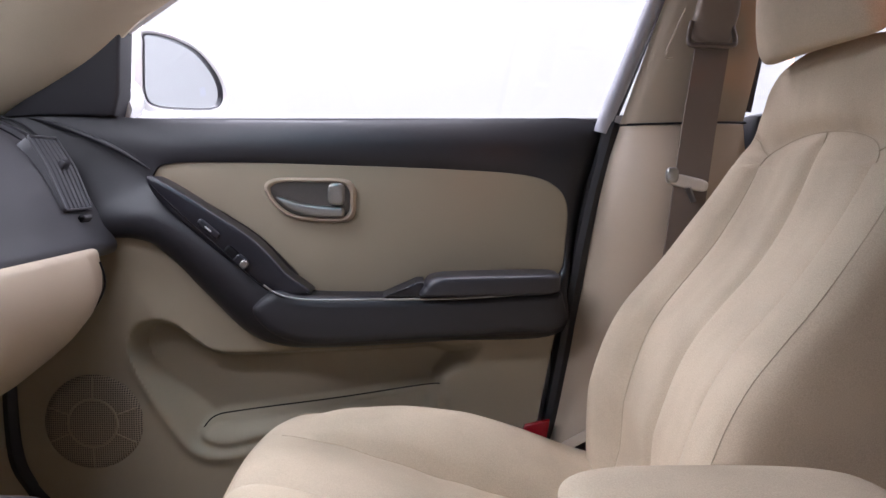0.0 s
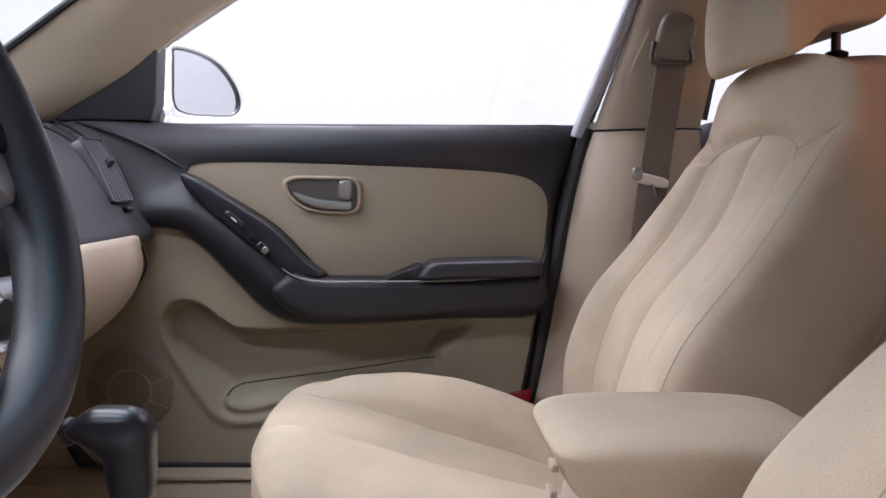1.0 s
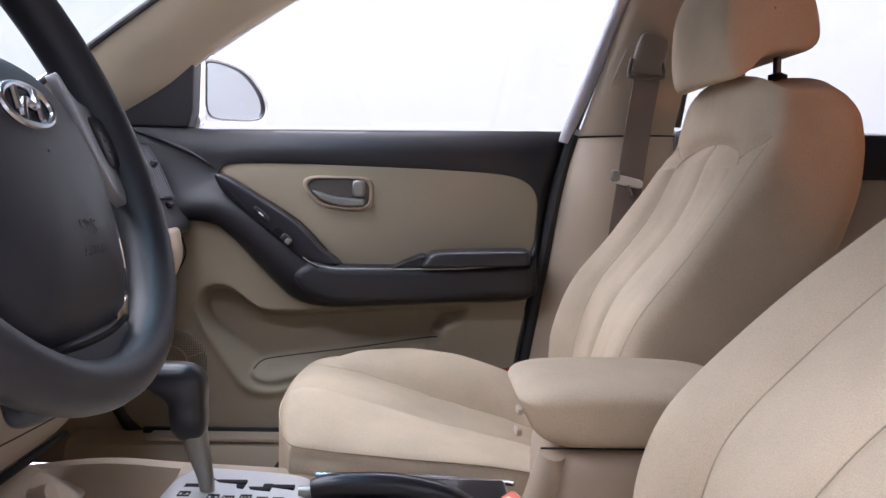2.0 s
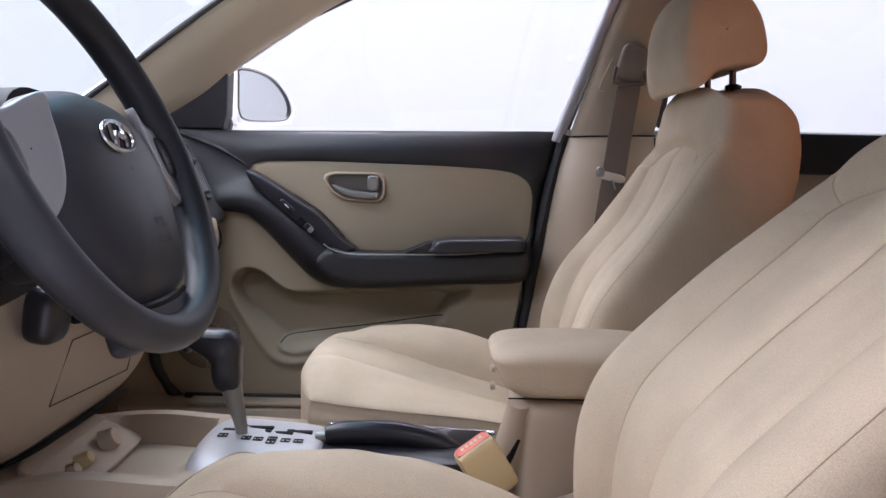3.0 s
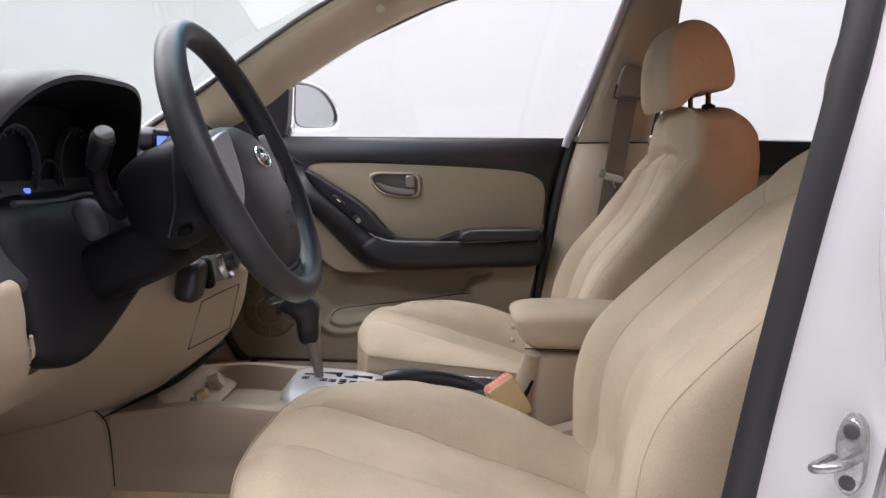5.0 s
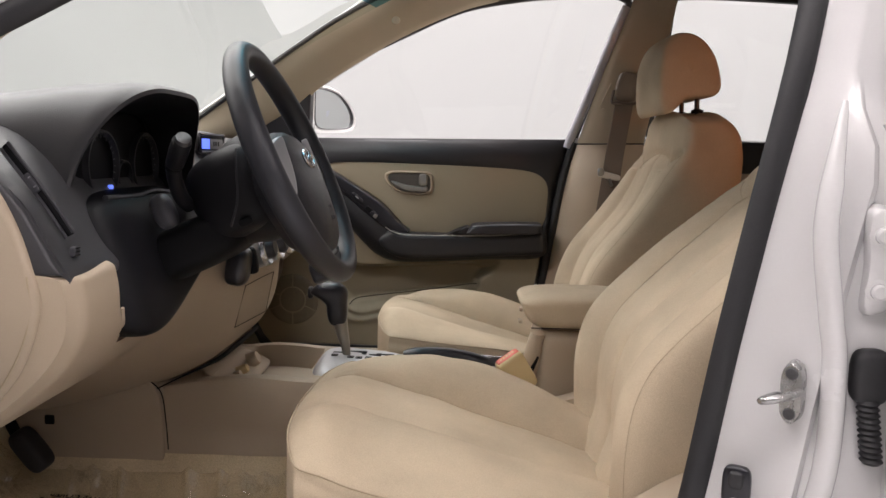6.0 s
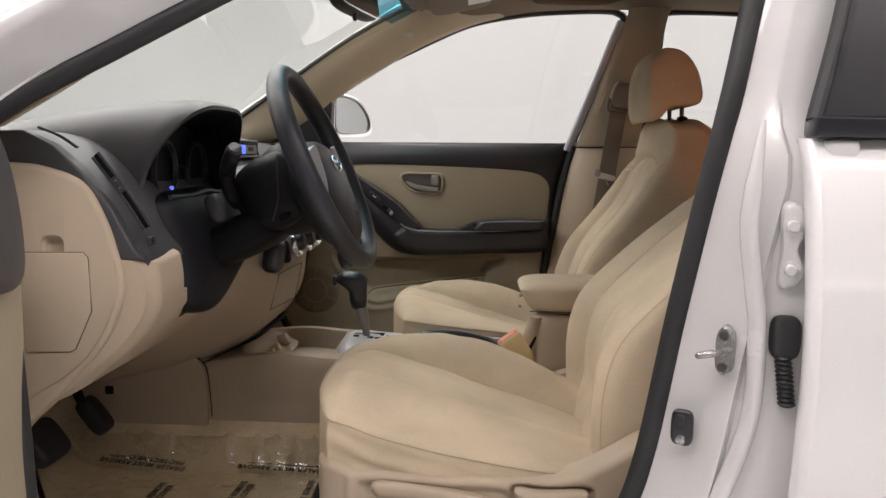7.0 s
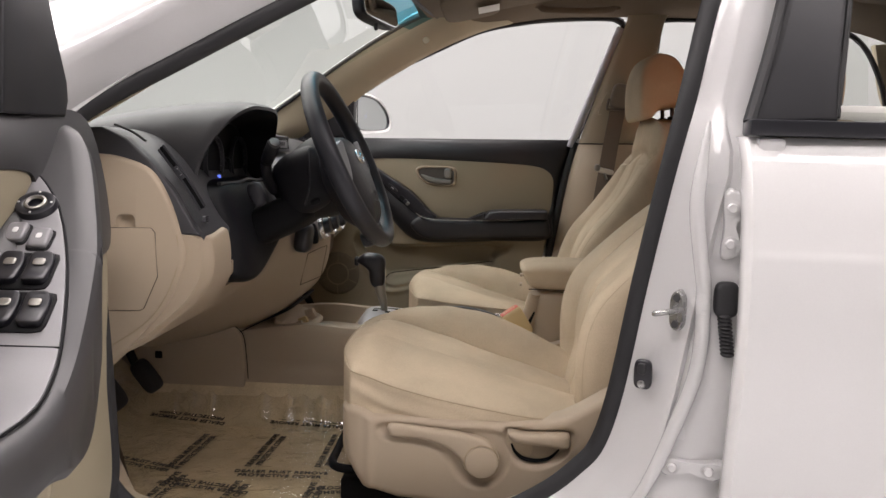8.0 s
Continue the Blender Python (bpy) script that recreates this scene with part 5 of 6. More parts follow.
    outer = [arch(-0.86, yc, 0.13, 0.950, 0.962, 0.75, 0), arch(-0.76, yc, 0.158, 0.93, 0.981, 0.7, 0.0), arch(-0.66, yc, 0.170, 0.90, 1.000, 0.62, 0.02), arch(-0.56, yc, 0.174, 0.85, 1.013, 0.56, 0.035),
             arch(-0.49, yc, 0.176, 0.81, 1.017, 0.52, 0.06), arch(-0.466, yc, 0.177, 0.81, 1.014, 0.5, 0.078), arch(-0.456, yc, 0.174, 0.815, 1.009, 0.5, 0.084),
             arch(-0.456, yc, 0.168, 0.822, 1.003, 0.5, 0.084), arch(-0.470, yc, 0.160, 0.835, 0.994, 0.5, 0.072), arch(-0.545, yc, 0.152, 0.85, 0.978, 0.5, 0.0)]
    hood = part("cluster_hood", grid(outer[:8]), DASH, ob, "black instrument hood")
    part("hood_lining", grid(outer[7:]), DARK, hood)
    part("hood_seam", tube([(-0.64, -0.50, 0.984), (-0.63, -0.545, 0.955), (-0.60, -0.566, 0.915), (-0.565, -0.572, 0.87), (-0.53, -0.573, 0.825)], 0.0011, 5, seg=6), DARK, hood)
    face = arch(-0.544, yc, 0.143, 0.83, 0.975, 0.5, 0.0)
    clus = part("instrument_panel", grid([face, [(-0.535, y, 0.83) for _, y, z in face]]), DARK, hood, "dark instrument panel")
    for y, r in ((-0.470, 0.046), (-0.326, 0.046)):
        part("dial", lathe([(r - 0.003, 0.0), (r - 0.001, 0.008), (r + 0.002, 0.008), (r + 0.003, 0)], Matrix.Translation((-0.538, y, 0.902)) @ Matrix.Rotation(radians(90), 4, "Y"), 40), BLACK, clus, "dark dial ring")
        for a in range(-40, 221, 13):
            c, s = math.cos(radians(a)), math.sin(radians(a))
            part("dial_mark", tube([(-0.535, y + c * r * (0.80 if a % 26 == 12 else 0.86), 0.902 + s * r * (0.80 if a % 26 == 12 else 0.86)), (-0.535, y + c * r * 0.94, 0.902 + s * r * 0.94)], 0.0007, 1, seg=5), GREY_PRINT, clus)
    part("fuel_dial", lathe([(0.021, 0.0), (0.022, 0.006), (0.024, 0.006), (0.025, 0)], Matrix.Translation((-0.538, -0.398, 0.885)) @ Matrix.Rotation(radians(90), 4, "Y"), 30), BLACK, clus)
    part("cluster_light", pad((-0.530, -0.455, 0.872), (0.002, 0.006, 0.0035), 4, 4), BLUE_GLOW, clus)
    part("cluster_light", pad((-0.533, -0.400, 0.866), (0.002, 0.004, 0.0016), 4, 4), AMBER_GLOW, clus)
    part("cluster_shelf", box(-0.56, -0.505, yc - 0.145, yc + 0.120, 0.838, 0.858, 0.006), BLACK, hood)
    part("shelf_lip", tube([(-0.502, yc - 0.145, 0.862), (-0.497, yc - 0.06, 0.861), (-0.496, yc, 0.866), (-0.497, yc + 0.06, 0.861), (-0.502, yc + 0.115, 0.862)], 0.004, 5, seg=8), SLAT, hood)
    # dark well round the column
    def cover(x, y, z):
        """Black apron from under the cluster down to the column; it bows out towards the driver."""
        return (-0.535 + 0.080 * x - 0.030 * z * (x > 0), -0.40 + 0.172 * y, 0.772 + z * (0.098 if z > 0 else 0.098 - 0.092 * step(-0.75, 0.85, y)))
    part("column_cover", block(24, 5, cover), COLUMN, ob, "black column surround")
    part("column_lip", tube([(-0.464, -0.576, 0.728), (-0.472, -0.562, 0.706), (-0.480, -0.535, 0.689), (-0.482, -0.505, 0.686), (-0.478, -0.46, 0.696), (-0.468, -0.395, 0.718), (-0.452, -0.31, 0.752), (-0.440, -0.235, 0.776)], [0.002, 0.005, 0.007, 0.007, 0.007, 0.006, 0.005, 0.004], 6, seg=12), TAN, ob)

    # centre: display pod, vents and heater panel
    pod = part("display_pod", pad((-0.635, 0.085, 0.940), (0.075, 0.13, 0.026), 3.2, 16), DASH, ob, "black display pod")
    part("display", box(-0.5665, -0.560, 0.012, 0.158, 0.924, 0.952, 0.002), DARK, pod)
    part("display_digits", box(-0.5598, -0.5590, 0.020, 0.066, 0.928, 0.948, 0), BLUE_GLOW, pod, "blue lit digits")
    part("display_panel", box(-0.5598, -0.5590, 0.070, 0.150, 0.928, 0.948, 0), LABEL_GREY, pod, "pale display panel")
    for y in (0.088, 0.102, 0.118):
        part("display_bar", box(-0.5588, -0.5584, y, y + 0.008, 0.934, 0.943, 0), DARK, pod)
    part("display_rim", tube([(-0.558, 0.004, 0.921), (-0.558, 0.166, 0.921), (-0.560, 0.160, 0.956), (-0.560, 0.010, 0.956)], 0.0035, 1, True, 8), SLAT, pod)
    stack = part("centre_stack", pad((-0.505, 0.0, 0.80), (0.07, 0.145, 0.105), 4, 14), BLACK, ob, "black centre stack")
    for s in (-1, 1):
        part("centre_vent", pad((-0.447, s * 0.072, 0.872), (0.022, 0.058, 0.026), 4, 8), DARK, stack)
        for i in range(4):
            part("vent_slat", pad((-0.428, s * 0.072, 0.854 + 0.012 * i), (0.006, 0.052, 0.0022), 4, 4), BLACK, stack)
    part("stereo", box(-0.445, -0.428, -0.125, 0.125, 0.762, 0.838, 0.004), GLOSS_BLACK, stack)
    heat = part("heater_panel", pad((-0.440, 0.0, 0.742), (0.036, 0.140, 0.034), 4, 12), SILVER, ob, "silver heater panel with round dials")
    for y in (-0.092, 0.0, 0.092):
        t = Matrix.Translation((-0.405, y, 0.747)) @ Matrix.Rotation(radians(78), 4, "Y")
        part("dial_ring", lathe([(0.020, 0.0), (0.0285, 0.006), (0.031, 0.004), (0.032, -0.004)], t, 28), CHROME, heat)
        part("dial_knob", lathe([(0.0001, 0.018), (0.015, 0.018), (0.0185, 0.014), (0.021, 0.0)], t, 28), GLOSS_BLACK, heat)
    part("round_mark", lathe([(0.0001, 0.001), (0.013, 0.001), (0.0135, 0)], Matrix.Translation((-0.508, -0.235, 0.645)) @ Matrix.Rotation(radians(120), 4, "Y"), 20), TAN, low)


dashboard()


# ---------- console, shifter, brake ----------
def console():
    ob = thing("centre_console", (-0.1, 0, 0.30), "beige centre console with tray and storage box", "console")
    xs = curve([(-0.72, 0.46), (-0.60, 0.492), (-0.50, 0.51), (-0.42, 0.517), (-0.33, 0.512), (-0.20, 0.507), (-0.10, 0.50), (0.02, 0.485), (0.10, 0.475), (0.32, 0.475)], 5)

    def ring(x, zt):
        w = 0.150 - 0.012 * step(-0.4, 0.1, x)
        tray = step(-0.50, -0.46, x) * (1 - step(-0.345, -0.325, x))
        inner = zt - 0.045 * tray
        half = [(w + 0.012, 0.28), (w + 0.012, 0.385), (w + 0.004, 0.405), (w, 0.43), (w - 0.004, zt - 0.018), (w - 0.012, zt - 0.003), (w - 0.022, zt), (w - 0.036, zt - 0.002), (w - 0.050, inner), (w - 0.09, inner)]
        return [(x, -y, z) for y, z in half] + [(x, y, z) for y, z in reversed(half)]
    tun = part("tunnel", grid([ring(x, z) for x, z in xs], caps=True), TAN, ob, "beige console side and tray")
    part("side_line", tube([(-0.64, -0.158, 0.545), (-0.60, -0.160, 0.51), (-0.578, -0.163, 0.488), (-0.570, -0.165, 0.44), (-0.565, -0.168, 0.385)], 0.0011, 6, seg=6), DARK, tun)
    part("footwell_panel", plate([(-0.95, 0.30), (-0.95, 0.52), (-0.66, 0.55), (-0.61, 0.52), (-0.582, 0.488), (-0.575, 0.44), (-0.572, 0.30)], -0.168, -0.10, 0.004, 3, False), TAN, ob, "beige footwell side panel")
    part("clip_hole", box(-0.79, -0.772, -0.172, -0.166, 0.425, 0.443, 0.003), DARK, ob)
    # sockets at the head of the tray
    panel = part("socket_panel", pad((-0.484, 0.0, 0.496), (0.046, 0.112, 0.006), 7, 8, Matrix.Rotation(radians(24), 4, "Y")), TAN, ob)
    for y, r, mat, lab in ((-0.050, 0.0095, BUCKLE, "yellowed socket cap"), (0.030, 0.0150, TAN, "ribbed beige lighter cap")):
        t = Matrix.Translation((-0.470, y, 0.500)) @ Matrix.Rotation(radians(62), 4, "Y")
        part("socket_cap", lathe([(0.0001, 0.020), (r * 0.8, 0.020), (r, 0.016), (r * 1.02, 0.006), (r * 1.15, 0.0)], t, 24), mat, panel, lab)
    part("socket_cap", lathe([(0.0001, 0.012), (0.008, 0.012), (0.010, 0.0)], Matrix.Translation((-0.468, -0.076, 0.498)) @ Matrix.Rotation(radians(62), 4, "Y"), 18), TAN, panel)
    # gate
    def gate(x, y, z):
        px = -0.234 + 0.080 * x - 0.012 * (1 - z) * (x < 0)
        return (px, 0.0 + 0.108 * y + 0.0, 0.500 + 0.026 * z - 0.010 * y * y * (z > 0) - 0.006 * x)
    plate_ob = part("gate_plate", block(18, 5, gate), GATE, ob, "brushed silver shift gate")
    slot = [(-0.29, 0.012), (-0.272, 0.012), (-0.272, 0.030), (-0.235, 0.030), (-0.235, 0.016), (-0.205, 0.016), (-0.205, 0.028), (-0.180, 0.028)]
    for (xa, ya), (xb, yb) in zip(slot, slot[1:]):
        part("gate_slot", box(min(xa, xb) - 0.0055, max(xa, xb) + 0.0055, min(ya, yb) - 0.0055, max(ya, yb) + 0.0055, 0.512, 0.5268 - 0.08 * (xa + xb + 0.49) / 2 * 0.9, 0.001), DARK, plate_ob)
    for i, c in enumerate("PRND32L"):
        x = (-0.288, -0.256, -0.240, -0.222, -0.222, -0.204, -0.187)[i]
        y = (-0.016, -0.018, -0.018, -0.012, -0.024, -0.014, -0.012)[i]
        z = 0.5268 - 0.075 * (x + 0.234) - 0.86 * y * y
        m = Matrix.Translation((x, y, z)) @ Matrix.Rotation(radians(0), 4, "Z")
        part("gate_mark", tube([(x - 0.0058, y - 0.0048, z), (x + 0.0058, y - 0.0048, z), (x + 0.0058, y + 0.0048, z), (x - 0.0058, y + 0.0048, z)], 0.0011, 1, True, 5), PRINT, plate_ob)
        letters("gate_letter", c, 0.009, m, PRINT, plate_ob)
    # black well, bright rail
    part("brake_well", box(-0.158, 0.075, -0.055, 0.085, 0.46, 0.512, 0.004), GLOSS_BLACK, ob, "black glossy handbrake well")
    part("well_rail", tube([(-0.158, 0.086, 0.514), (-0.05, 0.088, 0.513), (0.05, 0.088, 0.508), (0.085, 0.075, 0.51)], 0.003, 5, seg=8), CHROME, ob)
    # storage box with padded lid
    def base(x, y, z):
        f = 0.016 * (1 - z) * step(0, -1, x)
        return (0.205 + 0.105 * x + 0.03 * (1 - z) * 0.5 * (x < 0) * -1 + f, 0.0865 * y, 0.511 + 0.097 * z)
    boxp = part("storage_box", block(14, 7, base), TAN, ob, "beige storage box")
    part("box_flare", tube([(0.085, -0.03, 0.49), (0.095, -0.055, 0.53), (0.105, -0.07, 0.60)], [0.03, 0.022, 0.014], 5, seg=12), TAN, boxp)
    part("box_grip", tube([(0.066, -0.066, 0.492), (0.090, -0.072, 0.520), (0.106, -0.076, 0.556)], [0.006, 0.009, 0.005], 5, seg=10, flat=0.6), DARK, boxp)

    def lid(x, y, z):
        up = max(0.0, z)
        zz = 0.639 + 0.035 * z - (0.004 * x * x + 0.003 * y * y) * up
        fx = 0.193 + 0.124 * x + (0.024 * max(0.0, 0.5 - z) / 1.5 if x < -0.3 else 0) * min(1.0, (-0.3 - x) / 0.5)
        return (fx, 0.089 * y, zz)
    lidp = part("armrest_lid", block(36, 5.5, lid), CLOTH, ob, "padded beige cloth armrest lid")
    part("lid_line", tube([(0.09, -0.0885, 0.612), (0.20, -0.0885, 0.612), (0.305, -0.0885, 0.612)], 0.0010, 3, seg=6), DARK, boxp)
    for z, y in ((0.640, -0.050), (0.616, -0.045)):
        part("lid_latch", pad((0.0725, y, z), (0.0035, 0.010, 0.0038), 5, 6), TAN, lidp)


console()


def gear_selector():
    ob = thing("gear_selector", (-0.270, 0.005, 0.525), "black gear knob on a metal lever", "gear lever")
    y = 0.0
    part("shaft", tube([(-0.266, y, 0.520), (-0.269, y, 0.545), (-0.276, y - 0.002, 0.575), (-0.281, y - 0.004, 0.602)], [0.0075, 0.009, 0.0125, 0.0155], 4, seg=18), SATIN, ob, "satin metal lever sleeve")

    def knob(x, yy, z):
        h = (z + 1) / 2
        w = 0.0185 + 0.004 * step(0.4, 0.9, h)
        fx = 0.0205 + 0.019 * step(0.45, 0.85, h)
        cx = -0.284 - 0.004 * h - 0.016 * step(0.45, 0.85, h)
        return (cx + fx * x, y - 0.004 + w * yy, 0.587 + 0.087 * h - 0.008 * step(0.6, 1, h) * step(0.2, 1, -x))
    part("knob", block(18, 3.2, knob), GLOSS_BLACK, ob, "black plastic knob")
    part("knob_button", pad((-0.338, y - 0.004, 0.652), (0.006, 0.010, 0.012), 3, 6), BLACK, ob)


gear_selector()


def handbrake():
    ob = thing("handbrake", (-0.05, 0.015, 0.50), "black handbrake lever lying in its well", "handbrake")
    part("grip", tube([(-0.152, 0.02, 0.519), (-0.125, 0.02, 0.524), (-0.06, 0.02, 0.524), (0.0, 0.018, 0.512), (0.045, 0.016, 0.486)], [0.015, 0.018, 0.0185, 0.018, 0.015], 6, seg=16, flat=0.95, up=(0, 1, 0)), GLOSS_BLACK, ob, "black vinyl grip")
    part("release_button", tube([(-0.168, 0.02, 0.518), (-0.150, 0.02, 0.519)], 0.008, 1, seg=14), SATIN, ob)


handbrake()


def buckle(name, x, y, z, yaw, red, label):
    ob = thing(name, (x, y, z), label, "seat belt buckle", "seat belt buckles")
    t = Matrix.Translation((x, y, z)) @ Matrix.Rotation(radians(yaw), 4, "Z") @ Matrix.Rotation(radians(-32), 4, "Y")
    bm = block(8, 9, lambda a, b, c: (0.026 * a, 0.0145 * b, 0.036 + 0.037 * c))
    part("body", bm, BUCKLE, ob, "yellowed beige buckle housing", m=t)
    bm = block(6, 7, lambda a, b, c: (0.0225 * a, 0.0105 * b, 0.0720 + 0.002 * c))
    button = part("release_button", bm, red, ob, "faded red release button", m=t)
    for k in range(5):
        part("button_print", block(2, 8, lambda a, b, c: (-0.013 + 0.0065 * k + 0.0022 * a, 0.0035 * b, 0.0742 + 0.0003 * c)), BUCKLE, button, m=t)
    bm = tube([(0, 0, 0.01), (0.002, 0, -0.04), (0.01, 0, -0.10)], 0.011, 4, seg=10)
    part("stalk", bm, BELT, ob, m=t)


buckle("seat_belt_buckle", 0.081, -0.118, 0.505, 18, RED, "yellowed seat belt buckle with a red button beside the driver seat")


# ---------- car body ----------
def car_body():
    ob = thing("car_body", (0, 0, 0.25), "white car body shell with open driver doorway", "car body")

    # doorway loop on the driver's side: (x, z) of the seal, then how the white flange runs outwards
    loop = [(0.362, 1.345), (0.318, 1.156), (0.275, 0.957), (0.236, 0.748), (0.208, 0.574), (0.183, 0.484), (0.151, 0.442), (0.100, 0.398), (0.02, 0.356), (-0.10, 0.335), (-0.35, 0.322), (-0.53, 0.322),
            (-0.598, 0.346), (-0.638, 0.43), (-0.655, 0.60), (-0.668, 0.80), (-0.672, 0.93), (-0.640, 0.985), (-0.497, 1.066), (-0.340, 1.152), (-0.18, 1.235), (-0.02, 1.31), (0.12, 1.35), (0.25, 1.362)]
    line = curve(loop, 6, True)
    cen = np.array((-0.15, 0.80))
    rows, seal_in = [], []
    for i, p in enumerate(line):
        t = line[(i + 1) % len(line)] - line[i - 1]
        t = t / np.linalg.norm(t)
        n = np.array((-t[1], t[0]))
        if np.dot(n, p - cen) < 0:
            n = -n
        # tumblehome: the shell leans in above the belt
        lean = 0.0 if p[1] < 1.0 else (p[1] - 1.0) * 0.22
        y0 = -0.742 + lean
        bead = 0.008 if p[0] > 0 and 0.42 < p[1] < 1.0 else 0.004
        prof = [(-0.012, 0.0), (0.0, -0.010), (0.012, -0.026), (0.030, -0.036), (0.048, -0.048), (0.056, -0.048 - bead * 1.6), (0.064, -0.052 - bead * 1.6), (0.072, -0.058), (0.085, -0.066), (0.118, -0.070), (0.135, -0.070), (0.20, -0.066)]
        if p[0] < 0:
            prof = [(a * (0.9 if p[1] > 0.95 else 0.7), b * 0.8 + (0.9 * max(0.0, a - 0.075) * step(0.93, 1.02, p[1]))) for a, b in prof]
        if p[0] > 0 and p[1] > 0.93:
            k = 1 - 0.55 * step(0.93, 1.02, p[1])
            prof = [(a * (0.35 + 0.65 * k), b * k) for a, b in prof]
        rows.append([(p[0] + n[0] * a, y0 + b, p[1] + n[1] * a) for a, b in prof])
        seal_in.append((p[0] - n[0] * 0.006, y0 - 0.006, p[1] - n[1] * 0.006))
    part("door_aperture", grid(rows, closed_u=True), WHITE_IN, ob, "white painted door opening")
    part("door_seal", tube(seal_in[::2], 0.0145, 2, True, 10, 0.85, (0, 1, 0)), RUBBER, ob, "thick black rubber door seal")
    # inner edge trim behind the seal
    part("aperture_inner", grid([[(x, y + 0.01, z) for x, y, z in seal_in], [(x + (0.012 if x > 0 else -0.012), y + 0.05, z) for x, y, z in seal_in]], closed_v=True), TAN_TRIM, ob)

    # striker, courtesy switch, hinges and cable boot on the pillar
    def on_pillar(x, y, z, turn=-36):
        """A frame on the slanting pillar face: its z axis points out of the metal."""
        return Matrix.Translation((x, y, z)) @ Matrix.Rotation(radians(turn), 4, "Z") @ Matrix.Rotation(radians(90), 4, "X")
    t = on_pillar(0.272, -0.806, 0.713)
    flat = curve([(0.0, 0.036), (0.011, 0.025), (0.0125, 0.0), (0.011, -0.025), (0.0, -0.036), (-0.011, -0.025), (-0.0125, 0.0), (-0.011, 0.025)], 4, True)
    s = part("striker_plate", grid([[(0.8 * x * k, 0.82 * y * k, h) for x, y in flat] for k, h in ((1.05, -0.01), (1.0, 0.002), (0.94, 0.004), (0.01, 0.004))], closed_v=True), ZINC, ob, "zinc door striker", m=t)
    part("striker_loop", tube([(0.008, 0.003, 0.002), (0.003, 0.003, 0.026), (-0.006, 0.002, 0.042), (-0.014, 0.0, 0.043), (-0.016, -0.002, 0.034), (-0.010, -0.003, 0.002)], 0.0040, 5, seg=10), ZINC, s, m=t)
    for z in (0.0195, -0.0195):
        part("screw", lathe([(0.0001, 0.0065), (0.005, 0.006), (0.0065, 0.003)], t @ Matrix.Translation((0, z, 0)), 12), GREY_PRINT, s)
    t = on_pillar(0.232, -0.792, 0.612, -30)
    sw = part("courtesy_switch", block(10, 4, lambda x, y, z: (0.0135 * x, 0.0005 + 0.0225 * y, 0.006 * z)), GLOSS_BLACK, ob, "black rubber courtesy light switch", m=t)
    part("switch_plunger", block(6, 3, lambda x, y, z: (0.007 * x, 0.010 + 0.009 * y, 0.006 + 0.004 * z)), RUBBER, sw, m=t)
    part("screw", lathe([(0.0001, 0.009), (0.0055, 0.008), (0.0068, 0.005)], t @ Matrix.Translation((0, -0.014, 0)), 14), ZINC, sw)
    for z0, flip in ((0.838, False), (0.480, True)):
        t = on_pillar(0.339 if not flip else 0.302, -0.815, z0, -12)
        if flip:
            t = t @ Matrix.Rotation(radians(-90), 4, "Z")
        shape = curve([(-0.014, 0.052), (0.004, 0.056), (0.016, 0.042), (0.012, 0.018), (0.006, 0.0), (0.012, -0.016), (0.016, -0.036), (0.004, -0.050), (-0.014, -0.048), (-0.012, 0.0)], 4, True)
        h = part("hinge", grid([[(x * k, y * k, d) for x, y in shape] for k, d in ((0.95, -0.012), (0.88, 0.003), (0.80, 0.006), (0.01, 0.006))], closed_v=True), WHITE_IN, ob, "white painted door hinge", m=t)
        for dz in (0.027, -0.024):
            part("bolt", lathe([(0.0001, 0.014), (0.0055, 0.014), (0.0075, 0.012), (0.0078, 0.0075), (0.0115, 0.006)], t @ Matrix.Translation((-0.001, dz, 0)), 12), WHITE_IN, h)
    bead = [(0.300, -0.806, 0.985), (0.292, -0.810, 0.909), (0.290, -0.811, 0.861), (0.300, -0.812, 0.789), (0.307, -0.812, 0.740), (0.306, -0.811, 0.639), (0.283, -0.810, 0.553), (0.233, -0.808, 0.428), (0.17, -0.806, 0.36)]
    part("pillar_bead", tube(bead, [0.003, 0.0125, 0.0135, 0.0135, 0.0135, 0.0135, 0.0135, 0.011, 0.003], 6, seg=14, flat=0.8, up=(1, 0, 0)), WHITE_IN, ob, "raised white pillar bead")
    boot = part("cable_boot", pad((0.338, -0.816, 0.734), (0.017, 0.012, 0.026), 3.6, 10), RUBBER, ob, "black ribbed cable boot")
    for i in range(11):
        part("boot_rib", lathe([(0.0075, -0.0032), (0.0105, 0.0), (0.0075, 0.0032)], Matrix.Translation((0.336 + 0.0008 * i, -0.820, 0.710 - 0.0055 * i)), 16), RUBBER, boot)
    part("tyre_label", box(0.165, 0.19, -0.862, -0.858, 0.375, 0.41, 0.001), LABEL_GREY, ob, "small grey data label")

    # pillars inside, passenger side
    apil = [((-0.84, 0.600, 0.950), (-0.66, 0.700, 0.962), 0.012), ((-0.783, 0.618, 0.999), (-0.52, 0.702, 1.045), 0.016), ((-0.665, 0.612, 1.083), (-0.44, 0.700, 1.115), 0.018), ((-0.547, 0.606, 1.169), (-0.33, 0.694, 1.186), 0.018), ((-0.393, 0.598, 1.272), (-0.19, 0.684, 1.262), 0.018), ((-0.256, 0.59, 1.345), (-0.06, 0.672, 1.318), 0.016), ((-0.15, 0.575, 1.385), (0.04, 0.665, 1.345), 0.012)]
